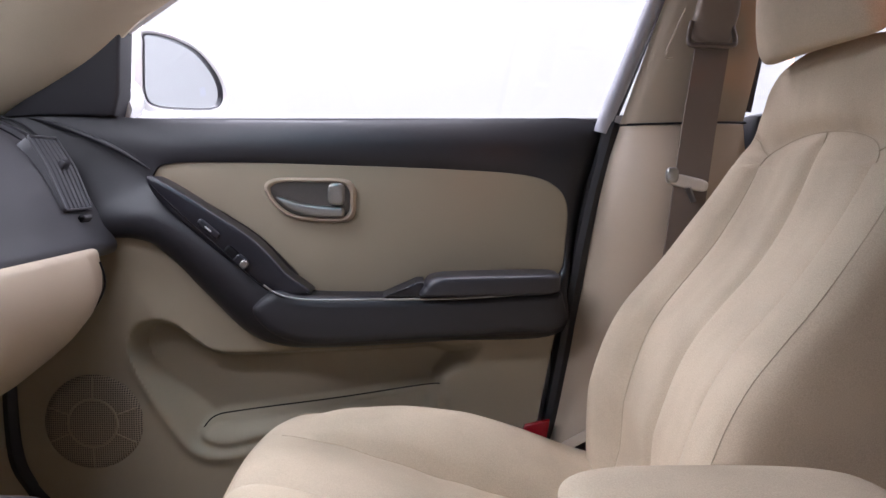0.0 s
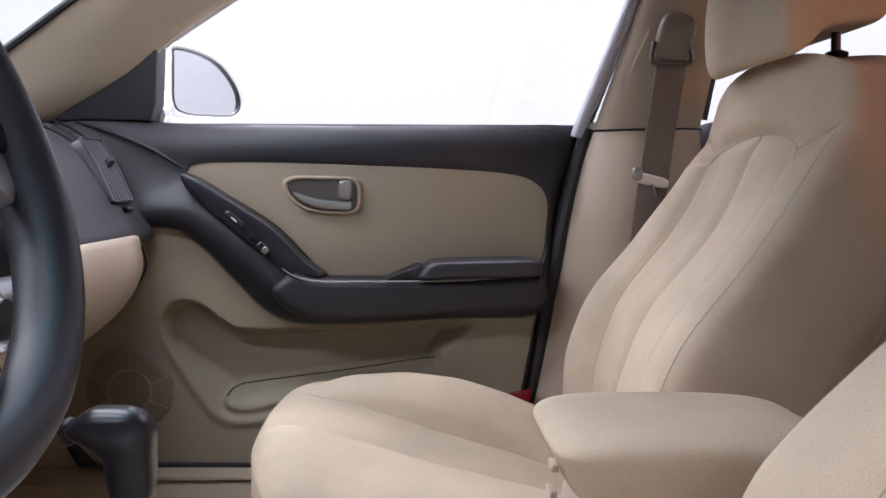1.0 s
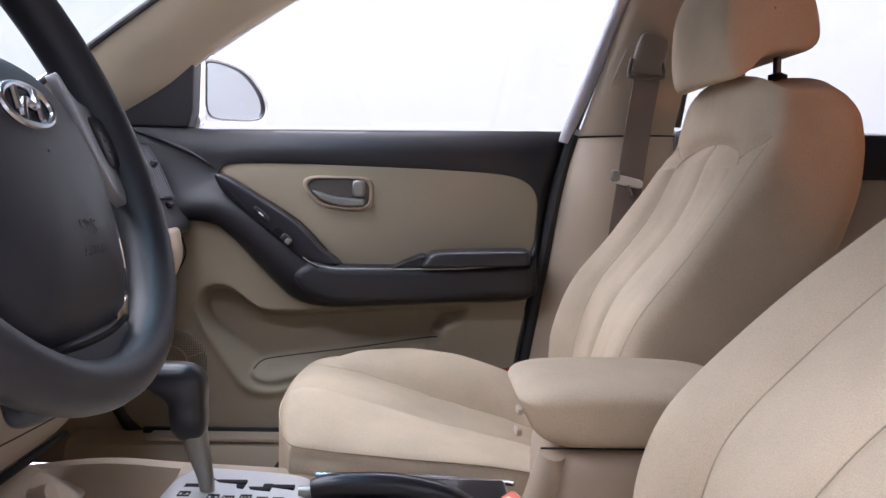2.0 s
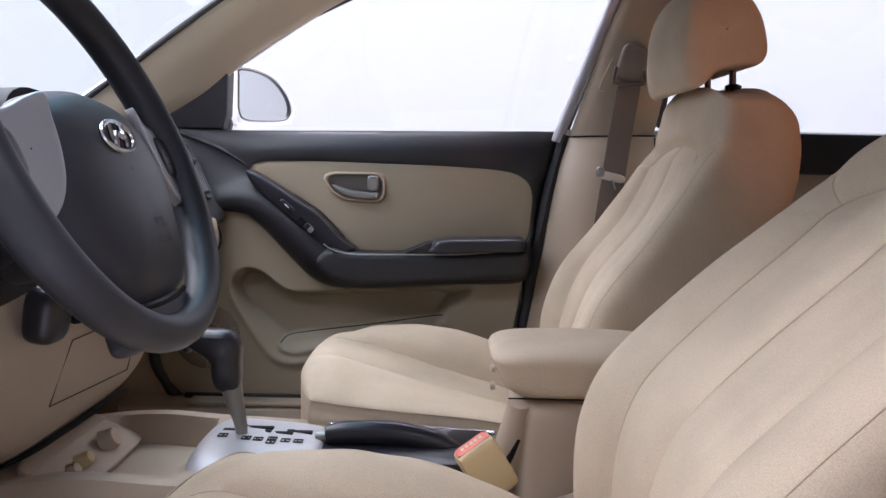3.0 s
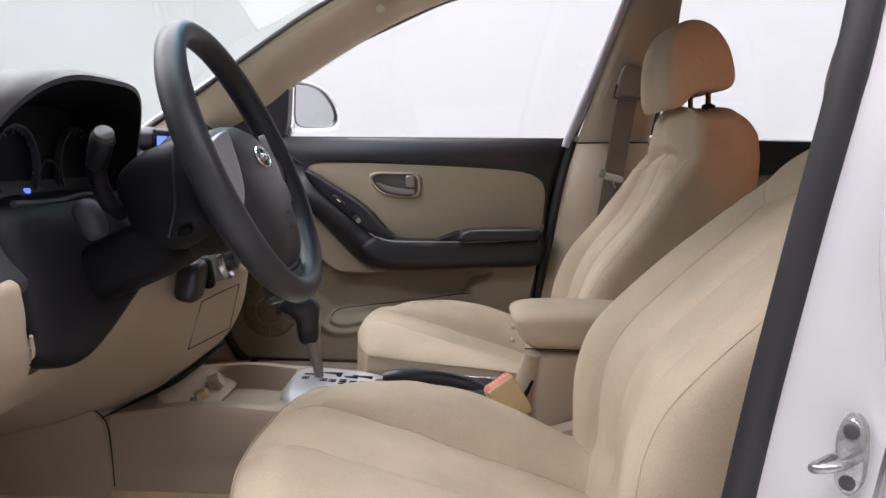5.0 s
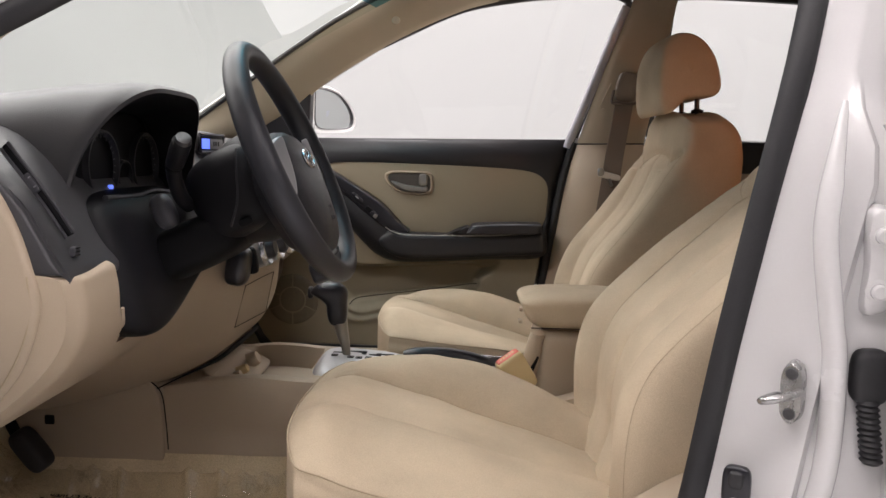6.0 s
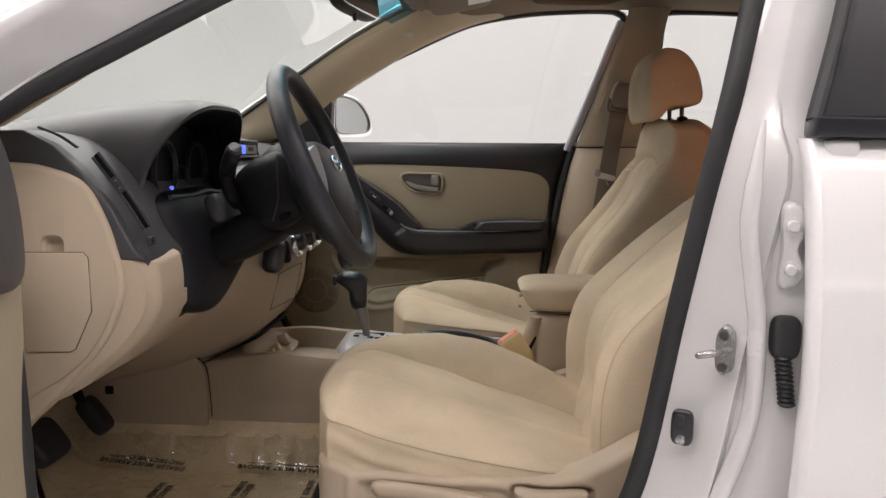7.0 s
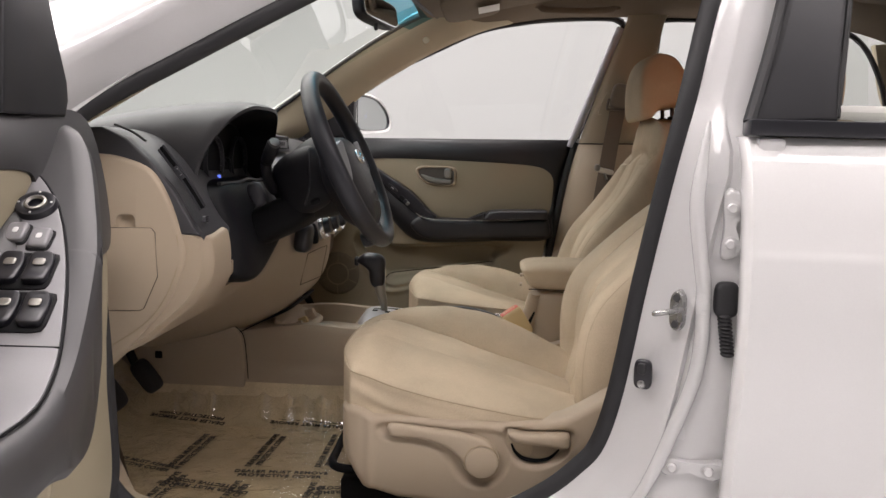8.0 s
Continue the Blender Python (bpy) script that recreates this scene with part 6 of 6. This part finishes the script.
    for s in (1, -1):
        m = Matrix.Scale(s, 4, (0, 1, 0))
        part("a_pillar_trim", band(apil, 8, 10, False, (0.45, -0.85, 0.25), 0.012), TAN_TRIM, ob, "beige windscreen pillar trim", m=m)
    part("pillar_cap", lathe([(0.0001, 0.0015), (0.010, 0.0015), (0.0115, 0)], Matrix.Translation((-0.235, 0.618, 1.278)) @ Matrix.Rotation(radians(75), 4, "X"), 20), TAN_TRIM, ob)
    # roof rail trim over the passenger window, headliner, roof skin
    rail = [((-0.15, 0.56, 1.392), (-0.07, 0.680, 1.318), 0.008), ((0.0, 0.54, 1.412), (0.06, 0.676, 1.348), 0.010), ((0.2, 0.53, 1.420), (0.206, 0.672, 1.364), 0.012), ((0.45, 0.53, 1.420), (0.45, 0.670, 1.368), 0.012), ((0.8, 0.53, 1.412), (0.8, 0.670, 1.362), 0.012), ((1.15, 0.53, 1.395), (1.12, 0.672, 1.330), 0.010), ((1.6, 0.52, 1.36), (1.45, 0.68, 1.20), 0.01)]
    for s in (1, -1):
        part("roof_rail_trim", band(rail, 6, 8, False, (0, -0.6, -0.75), 0.01), LINER, ob, "beige roof side lining with shade in its colour", m=Matrix.Scale(s, 4, (0, 1, 0)))
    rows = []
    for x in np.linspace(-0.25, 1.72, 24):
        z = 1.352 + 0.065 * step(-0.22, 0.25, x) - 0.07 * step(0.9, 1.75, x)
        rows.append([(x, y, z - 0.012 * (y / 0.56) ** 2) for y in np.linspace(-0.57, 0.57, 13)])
    part("headliner", grid(rows), LINER, ob, "beige fabric headliner with shade in its colour")
    part("roof_skin", grid([[(x, y, z + 0.05 - 0.06 * (y / 0.66) ** 4) for x, y, z in [(r[0][0], yy, r[6][2]) for yy in np.linspace(-0.66, 0.66, 15)]] for r in rows]), WHITE, ob, "white roof skin")
    # passenger B-pillar trim, upper and lower half
    up = [((0.268, 0.692, 0.968), (0.444, 0.662, 0.972), 0.022), ((0.300, 0.684, 1.07), (0.462, 0.658, 1.07), 0.022), ((0.335, 0.674, 1.18), (0.482, 0.654, 1.18), 0.020), ((0.372, 0.664, 1.28), (0.500, 0.650, 1.28), 0.016), ((0.395, 0.658, 1.345), (0.512, 0.645, 1.352), 0.010), ((0.40, 0.65, 1.375), (0.53, 0.64, 1.385), 0.006)]
    lo = [((0.268, 0.692, 0.964), (0.444, 0.662, 0.968), 0.030), ((0.240, 0.694, 0.86), (0.455, 0.655, 0.86), 0.050), ((0.216, 0.694, 0.70), (0.48, 0.65, 0.70), 0.050), ((0.196, 0.694, 0.60), (0.50, 0.64, 0.58), 0.045), ((0.172, 0.694, 0.48), (0.52, 0.64, 0.46), 0.040), ((0.13, 0.694, 0.385), (0.56, 0.66, 0.36), 0.020)]
    for s in (1, -1):
        m = Matrix.Scale(s, 4, (0, 1, 0))
        if s < 0:
            up = [((a[0] + 0.04, a[1] + 0.025, a[2]), b, h * 0.4) for a, b, h in up]
            lo = [((a[0] + 0.04, a[1] + 0.025, a[2]), b, h * 0.4) for a, b, h in lo]
        a = part("b_pillar_trim", band(up, 6, 12, False, (-0.25, -1, 0), 0.012, 0.5), PILLAR_SHADED, ob, "beige upper centre pillar trim, shade put into its colour", m=m)
        part("b_pillar_lower", band(lo, 6, 12, False, (-0.25, -1, 0), 0.012, 0.6), TAN, ob, "beige moulded lower pillar trim", m=m)
        if s < 0:
            continue
        part("trim_gap", tube([(0.275, s * 0.676, 0.966), (0.33, s * 0.650, 0.967), (0.40, s * 0.638, 0.969), (0.444, s * 0.654, 0.970)], 0.0018, 5, seg=6), DARK, a)
        part("trim_seal", tube([(0.255, s * 0.70, 0.968), (0.29, s * 0.692, 1.07), (0.325, s * 0.683, 1.18), (0.362, s * 0.674, 1.28), (0.387, s * 0.668, 1.345)], 0.0045, 5, seg=8), RUBBER, a)
        part("clip", tube([(0.333, s * 0.655, 1.062), (0.322, s * 0.654, 1.067), (0.345, s * 0.644, 1.13)], 0.0016, 4, seg=6), TAN, a)
    part("pillar_core", box(0.18, 0.50, 0.712, 0.735, 0.34, 0.969, 0), RUBBER, ob)
    # rear passenger side: door trim behind the seat, quarter
    part("rear_door_trim", box(0.50, 1.20, 0.665, 0.72, 0.36, 0.90, 0.01), TAN, ob, "beige rear door trim")
    part("rear_belt_trim", box(0.46, 1.22, 0.655, 0.722, 0.895, 0.985, 0.012), BLACK, ob, "black rear door belt trim")
    part("rear_glass", grid([[(0.50, 0.70, 1.36), (1.16, 0.70, 1.33)], [(0.46, 0.722, 0.98), (1.2, 0.722, 0.99)]]), GLASS, ob).visible_shadow = False
    part("rear_window_frame", tube([(0.462, 0.70, 0.99), (0.497, 0.680, 1.25), (0.506, 0.676, 1.34), (0.535, 0.674, 1.364), (0.80, 0.676, 1.360), (1.08, 0.678, 1.335), (1.20, 0.69, 1.20), (1.26, 0.705, 1.0)], 0.009, 6, seg=8, up=(0, 1, 0)), RUBBER, ob)
    cp = [((1.18, 0.69, 1.30), (1.62, 0.62, 1.33), 0.02), ((1.22, 0.70, 1.15), (1.80, 0.66, 1.18), 0.02), ((1.28, 0.70, 0.98), (2.0, 0.68, 1.02), 0.02), ((1.28, 0.70, 0.6), (2.0, 0.68, 0.6), 0.02)]
    for s in (1, -1):
        part("c_pillar_trim", band(cp, 6, 8, False, (0, -1, 0), 0.03), TAN_TRIM, ob, m=Matrix.Scale(s, 4, (0, 1, 0)))
    part("parcel_shelf", box(1.58, 2.1, -0.66, 0.66, 0.96, 0.985, 0.005), LINER, ob)
    # Added out of view: holds back light that would fall on the dash.
    part("rear_screen", grid([[(1.72 + 0.40 * v, (0.56 + 0.06 * v) * u, 1.300 - 0.315 * v + 0.02 * math.sin(math.pi * v)) for u in np.linspace(-1, 1, 9)] for v in np.linspace(0, 1, 7)]), GLASS_REAR_DIM, ob, "unseen rear screen, tinted to hold back light")
    part("boot_wall", box(1.72, 1.76, -0.66, 0.66, 0.30, 0.958, 0), DARK, ob)
    part("outer_side", grid([[(x, y, z) for x in (0.26, 0.7, 1.2, 2.1)] for y, z in ((0.74, 0.985), (0.82, 0.90), (0.86, 0.70), (0.84, 0.45), (0.78, 0.30))]), WHITE, ob)
    part("outer_side", grid([[(x, y, z) for x in (1.21, 1.5, 2.1)] for y, z in ((-0.66, 1.36), (-0.76, 0.985), (-0.84, 0.90), (-0.875, 0.70), (-0.85, 0.45), (-0.78, 0.30))]), WHITE, ob)
    # sills and floor
    for s in (1, -1):
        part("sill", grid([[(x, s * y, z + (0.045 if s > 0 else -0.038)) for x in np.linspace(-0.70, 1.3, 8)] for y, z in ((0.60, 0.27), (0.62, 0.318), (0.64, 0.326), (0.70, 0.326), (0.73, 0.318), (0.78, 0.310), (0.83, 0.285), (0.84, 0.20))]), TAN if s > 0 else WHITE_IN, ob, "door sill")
    part("sill_plate", box(-0.55, 0.15, 0.62, 0.69, 0.370, 0.378, 0.003), TAN, ob, "beige sill tread")
    part("door_gap", box(-0.57, -0.10, 0.662, 0.672, 0.372, 0.384, 0.002), RUBBER, ob, "dark strip along the door gap")
    rows = []
    for x in np.linspace(-1.12, 1.75, 60):
        rise = 0.30 * step(-0.78, -1.12, x)
        rows.append([(x, y, 0.280 + rise + 0.115 * step(0.212, 0.150, abs(y)) + 0.012 * step(0.60, 0.67, abs(y)) + 0.003 * noise.noise(Vector((x * 9, y * 9, 0)))) for y in np.linspace(-0.68, 0.68, 50)])
    part("carpet", grid(rows), CARPET, ob, "beige carpeted floor")
    part("under_floor", box(-1.15, 2.1, -0.78, 0.78, 0.20, 0.262, 0), DARK, ob)
    part("bulkhead", box(-1.18, -1.13, -0.75, 0.75, 0.26, 0.93, 0), DARK, ob)
    for s in (1, -1):
        part("kick_panel", plate([(-1.12, 0.30), (-1.12, 0.90), (-0.66, 0.90), (-0.655, 0.55), (-0.635, 0.42), (-0.60, 0.34), (-0.60, 0.30)], s * 0.688, s * 0.73, 0.004, 3, False), TAN, ob)
        part("fender", grid([[(x, s * y, z) for x in (-1.9, -1.4, -1.0, -0.70)] for y, z in ((0.70, 0.95), (0.80, 0.92), (0.86, 0.80), (0.87, 0.6), (0.84, 0.4), (0.80, 0.3))]), WHITE, ob)
        part("outer_a_pillar", band([((-0.86, s * 0.64, 0.968), (-0.68, s * 0.765, 0.955), 0.02), ((-0.60, s * 0.64, 1.15), (-0.46, s * 0.74, 1.11), 0.02), ((-0.40, s * 0.63, 1.285), (-0.27, s * 0.705, 1.225), 0.02), ((-0.20, s * 0.61, 1.39), (-0.08, s * 0.68, 1.33), 0.02), ((0.15, s * 0.60, 1.435), (0.15, s * 0.655, 1.385), 0.02)], 6, 6, False, (0, s * 0.6, 0.6), 0.01), WHITE, ob, "white windscreen pillar")
    part("bonnet", grid([[(x, y, z - 0.05 * (y / 0.8) ** 2) for y in np.linspace(-0.72, 0.72, 9)] for x, z in ((-1.14, 0.93), (-1.4, 0.92), (-1.7, 0.88), (-1.95, 0.80))]), WHITE, ob, "white bonnet")
    part("cowl", box(-1.20, -1.10, -0.70, 0.70, 0.885, 0.925, 0.01), RUBBER, ob)
    # windscreen, shade band, black edge
    def screen(u, v):
        w = 0.650 - 0.060 * v
        y = w * u
        return (-1.06 + 0.80 * v + (0.20 - 0.14 * v) * u * u, y, 0.925 + 0.425 * v + 0.03 * math.sin(math.pi * v))
    rows = [[screen(u, v) for u in np.linspace(-1, 1, 15)] for v in np.linspace(0, 1, 13)]
    part("windscreen", grid([[screen(u, v) for u in np.linspace(-1, 1, 15)] for v in np.linspace(0, 0.87, 12)]), GLASS_GREEN, ob, "green tinted windscreen").visible_shadow = False
    part("shade_band", grid([[screen(u, v) for u in np.linspace(-1, 1, 15)] for v in (0.87, 0.93, 1.0)]), GLASS_BLUE, ob, "blue shade band").visible_shadow = False
    for s in (-1, 1):
        part("screen_edge", tube([(p[0][0], s * p[0][1], p[0][2]) for p in apil], 0.0065, 6, seg=8), RUBBER, ob, "black windscreen edge")
    part("screen_edge", tube([Vector(screen(u, 1.0)) for u in np.linspace(-1, 1, 9)], 0.009, 3, seg=8), RUBBER, ob)
    # wheels under the arches
    for x in (-1.52, 1.52):
        for s in (-1, 1):
            t = Matrix.Translation((x, s * 0.70, 0.31)) @ Matrix.Rotation(radians(-90 * s), 4, "X")
            wheel = part("tyre", lathe([(0.20, -0.09), (0.285, -0.09), (0.307, -0.07), (0.31, -0.03), (0.31, 0.06), (0.303, 0.085), (0.285, 0.095), (0.21, 0.095)], t, 40), RUBBER, ob, "black rubber tyre")
            part("rim", lathe([(0.0001, 0.075), (0.05, 0.075), (0.06, 0.060), (0.17, 0.058), (0.195, 0.085), (0.21, 0.092), (0.20, -0.09), (0.0001, -0.09)], t, 40), SILVER, wheel, "silver wheel rim")


car_body()


# ---------- rear door on the driver's side ----------
def rear_door():
    ob = thing("rear_door", (0.75, -0.84, 0.35), "closed white rear car door with black window frame", "car door")
    rows = []
    for z, y in ((0.965, -0.818), (0.958, -0.828), (0.93, -0.846), (0.86, -0.866), (0.816, -0.8745), (0.810, -0.8760), (0.806, -0.8775), (0.798, -0.8790), (0.70, -0.889), (0.58, -0.884), (0.46, -0.870), (0.38, -0.855), (0.30, -0.835)):
        x0 = 0.344 - 0.004 * step(0.96, 0.36, z)
        row = [(x0 + 0.02, y + 0.060, z), (x0 + 0.004, y + 0.040, z), (x0, y + 0.030, z), (x0, y + 0.012, z), (x0 + 0.002, y + 0.005, z), (x0 + 0.007, y, z)]
        row += [(x, y + 0.006 * ((x - 0.8) / 0.4) ** 2 - 0.005, z) for x in np.linspace(0.40, 1.20, 12)]
        rows.append(row)
    part("outer_skin", grid(rows), WHITE, ob, "glossy white door skin")
    part("belt_moulding", box(0.347, 1.22, -0.840, -0.80, 0.966, 0.989, 0.004), GLOSS_BLACK, ob, "black belt moulding")
    pil = [(0.358, 0.985), (0.470, 0.988), (0.480, 1.10), (0.500, 1.27), (0.512, 1.36), (0.452, 1.362), (0.428, 1.25), (0.392, 1.10)]
    lean = Matrix.Translation((0, -0.812, 0.985)) @ Matrix.Rotation(radians(-16), 4, "X") @ Matrix.Translation((0, 0.812, -0.985))
    part("pillar_cover", plate(pil, -0.822, -0.79, 0.006, 3, False), PILLAR_GREY, ob, "satin black pillar cover", m=lean)
    part("frame_lip", tube([(0.352, -0.815, 0.985), (0.386, -0.782, 1.10), (0.422, -0.738, 1.25), (0.447, -0.705, 1.362)], 0.009, 5, seg=8), RUBBER, ob)
    part("roof_frame", tube([(0.44, -0.705, 1.365), (0.8, -0.700, 1.375), (1.1, -0.70, 1.350), (1.24, -0.74, 1.15), (1.26, -0.80, 0.99)], 0.018, 6, seg=8), GLOSS_BLACK, ob)
    part("glass_seal", tube([(0.474, -0.80, 0.995), (0.488, -0.772, 1.10), (0.508, -0.728, 1.27), (0.518, -0.706, 1.355)], 0.006, 5, seg=8), RUBBER, ob)
    part("window_glass", grid([[(0.47, -0.805, 0.985), (1.24, -0.805, 0.99)], [(0.51, -0.70, 1.365), (1.15, -0.70, 1.365)]]), GLASS_SMOKE, ob, "lightly tinted rear window").visible_shadow = False
    part("pale_sill_strip", box(0.478, 1.2, -0.800, -0.794, 0.992, 1.012, 0.001), LABEL, ob, "pale window sill strip")
    part("inner_trim", box(0.40, 1.22, -0.79, -0.70, 0.35, 0.975, 0.01), TAN, ob)
    part("front_shell", box(0.36, 0.40, -0.835, -0.72, 0.36, 0.965, 0.008), WHITE_IN, ob)


rear_door()


# ---------- belts, mirror, visor, handle, pedals ----------
def seat_belt(s):
    ob = thing("seat_belt", (0.36, 0.62 * s, 0.60), "brown-beige seat belt hanging on the centre pillar", "seat belt", "seat belts")
    rows = []
    for x, y, z in curve([(0.380, 0.630, 1.080), (0.376, 0.626, 1.05), (0.362, 0.618, 0.96), (0.350, 0.610, 0.87), (0.335, 0.60, 0.76), (0.318, 0.60, 0.60), (0.31, 0.61, 0.45)], 5):
        rows.append([(x - 0.0245, s * y, z), (x - 0.0235, s * (y - 0.0016), z), (x + 0.0235, s * (y - 0.0016 - 0.004), z), (x + 0.0235, s * (y - 0.004), z)])
    part("webbing", grid(rows, closed_v=True, caps=True), BELT, ob, "woven brown-beige webbing")
    anc = part("belt_anchor", pad((0.388, 0.642 * s, 1.118), (0.030, 0.014, 0.040), 4, 12, Matrix.Rotation(radians(14), 4, "Y")), ANCHOR, ob, "brown-beige belt anchor cover")
    part("belt_loop", tube([(0.352, s * 0.634, 1.110), (0.346, s * 0.628, 1.082), (0.356, s * 0.624, 1.075), (0.403, s * 0.622, 1.075), (0.412, s * 0.626, 1.083), (0.41, s * 0.634, 1.105)], 0.0038, 5, seg=10), material("loop_bronze" + ("" if s > 0 else "_driver"), (0.12, 0.09, 0.07), 0.4, stain=0.1), anc, "dark bronze belt loop")
    tongue = part("tongue", pad((0.345, 0.606 * s, 0.882), (0.030, 0.006, 0.009), 4, 8, Matrix.Rotation(radians(12), 4, "Y")), material("tongue_plastic" + ("" if s > 0 else "_driver"), (0.62, 0.58, 0.52), 0.35, stain=0.05), ob, "pale belt tongue")
    part("tongue_tip", pad((0.322, 0.602 * s, 0.892), (0.009, 0.006, 0.011), 3, 6), SATIN, tongue)
    part("tongue_bar", tube([(0.345, s * 0.601, 0.875), (0.353, s * 0.600, 0.855)], 0.010, 2, seg=8, flat=0.4), SATIN, tongue)


seat_belt(1)
seat_belt(-1)


def rear_view_mirror():
    ob = thing("rear_view_mirror", (-0.30, 0.0, 1.30), "black rear view mirror on the windscreen", "mirror")
    t = Matrix.Translation((-0.300, 0.0, 1.262)) @ Matrix.Rotation(radians(-12), 4, "Z") @ Matrix.Rotation(radians(-8), 4, "Y")
    part("housing", block(14, 4, lambda x, y, z: (0.018 * x - 0.004, 0.122 * y, 0.034 * z)), BLACK, ob, "black mirror housing", m=t)
    part("mirror_glass", block(8, 6, lambda x, y, z: (0.0135 + 0.002 * x, 0.113 * y, 0.028 * z)), MIRROR, ob, m=t)
    part("stalk", tube([(-0.310, 0, 1.272), (-0.325, 0, 1.295), (-0.345, 0, 1.310)], 0.011, 4, seg=12), BLACK, ob)
    part("dip_tab", pad((-0.297, -0.02, 1.224), (0.005, 0.009, 0.010), 3, 6), BLACK, ob)


rear_view_mirror()


def visor(s):
    ob = thing("sun_visor", (-0.1, s * 0.38, 1.38), "beige sun visor folded against the headliner", "sun visor", "sun visors")
    part("panel", pad((-0.085, s * 0.38, 1.345), (0.085, 0.19, 0.011), 5, 14, Matrix.Rotation(radians(-12), 4, "Y")), LINER, ob, "beige visor panel with shade in its colour")
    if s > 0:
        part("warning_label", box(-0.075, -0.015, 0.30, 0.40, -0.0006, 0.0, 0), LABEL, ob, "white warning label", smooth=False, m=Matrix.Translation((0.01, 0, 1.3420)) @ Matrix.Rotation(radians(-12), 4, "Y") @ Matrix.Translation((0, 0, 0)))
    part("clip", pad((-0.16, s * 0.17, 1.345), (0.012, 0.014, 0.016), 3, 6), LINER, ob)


visor(1)
visor(-1)


def grab_handle(s):
    ob = thing("grab_handle", (0.2, s * 0.6, 1.39), "beige folding grab handle above the window", "handle", "grab handles")
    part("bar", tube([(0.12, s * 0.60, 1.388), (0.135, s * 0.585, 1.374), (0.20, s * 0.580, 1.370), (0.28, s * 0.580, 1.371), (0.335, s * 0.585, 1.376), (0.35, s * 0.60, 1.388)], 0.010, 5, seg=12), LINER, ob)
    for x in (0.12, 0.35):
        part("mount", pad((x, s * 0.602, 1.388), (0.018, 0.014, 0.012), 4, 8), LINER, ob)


grab_handle(1)


def pedals():
    for name, x, y, w in (("brake_pedal", -0.81, -0.37, 0.050), ("accelerator_pedal", -0.79, -0.215, 0.024)):
        ob = thing(name, (x, y, 0.38), "black rubber-faced " + name.replace("_", " "), "pedal", "pedals")
        part("pad", pad((x, y, 0.395), (0.018, w, 0.042), 4, 10, Matrix.Rotation(radians(-38), 4, "Y")), RUBBER, ob)
        for i in range(4):
            part("pad_rib", pad((x + 0.024 - 0.012 * i, y, 0.378 + 0.016 * i), (0.004, w * 0.85, 0.003), 4, 4, Matrix.Rotation(radians(-38), 4, "Y")), DARK, ob)
        part("arm", tube([(x - 0.015, y, 0.40), (x - 0.05, y, 0.48), (x - 0.06, y, 0.60)], 0.010, 4, seg=10), DARK, ob)


pedals()


def floor_film():
    """Clear printed film over the driver's carpet."""
    ob = thing("floor_film", (-0.55, -0.40, 0.30), "clear plastic protective film with dark printing over the carpet", "floor film")

    def z_at(x, y):
        rise = 0.30 * step(-0.78, -1.12, x)
        crease = 0.0
        for c, w in ((-0.735, 0.006), (-0.694, 0.011), (-0.645, 0.008), (-0.520, 0.010), (-0.462, 0.008), (-0.424, 0.011), (-0.384, 0.008), (-0.345, 0.006)):
            crease += 0.011 * math.exp(-((x - c + 0.15 * (y + 0.2)) / w) ** 2) * math.exp(-((y + 0.190) / 0.030) ** 2)
        return 0.288 + rise + 0.115 * step(0.212, 0.150, abs(y)) + 0.012 * step(0.60, 0.67, abs(y)) + 0.22 * max(0.0, y + 0.235) + crease + 0.0035 * noise.noise(Vector((x * 14, y * 14, 3)))
    rows = [[(x, y, z_at(x, y)) for y in np.linspace(-0.665, -0.184, 90)] for x in np.linspace(-1.0, -0.16, 240)]
    part("film", grid(rows), FILM, ob, "clear wrinkled plastic film").visible_shadow = False
    words = ("DEALER MUST REMOVE", "PROTECTIVE COVER")
    for x, y, a in ((-0.69, -0.214, 172), (-0.405, -0.206, 177), (-0.402, -0.480, 3), (-0.70, -0.462, -16), (-0.53, -0.545, 171), (-0.245, -0.530, 193), (-0.615, -0.38, 87), (-0.462, -0.36, 87), (-0.327, -0.345, 90), (-0.60, -0.59, 84), (-0.465, -0.62, 86), (-0.32, -0.60, 88)):
        for j, w in enumerate(words):
            t = Matrix.Rotation(radians(a), 4, "Z") @ Matrix.Translation((0, 0.0095 - 0.019 * j, 0))
            slope = Matrix.Rotation(radians(12 if y > -0.25 else 0), 4, "X")
            m = Matrix.Translation((x, y, z_at(x, y) + 0.002)) @ slope @ t
            letters("film_print", w, 0.0172, m, PRINT, ob, "dark printed lettering", spacing=1.05, bold=0.0003)


floor_film()
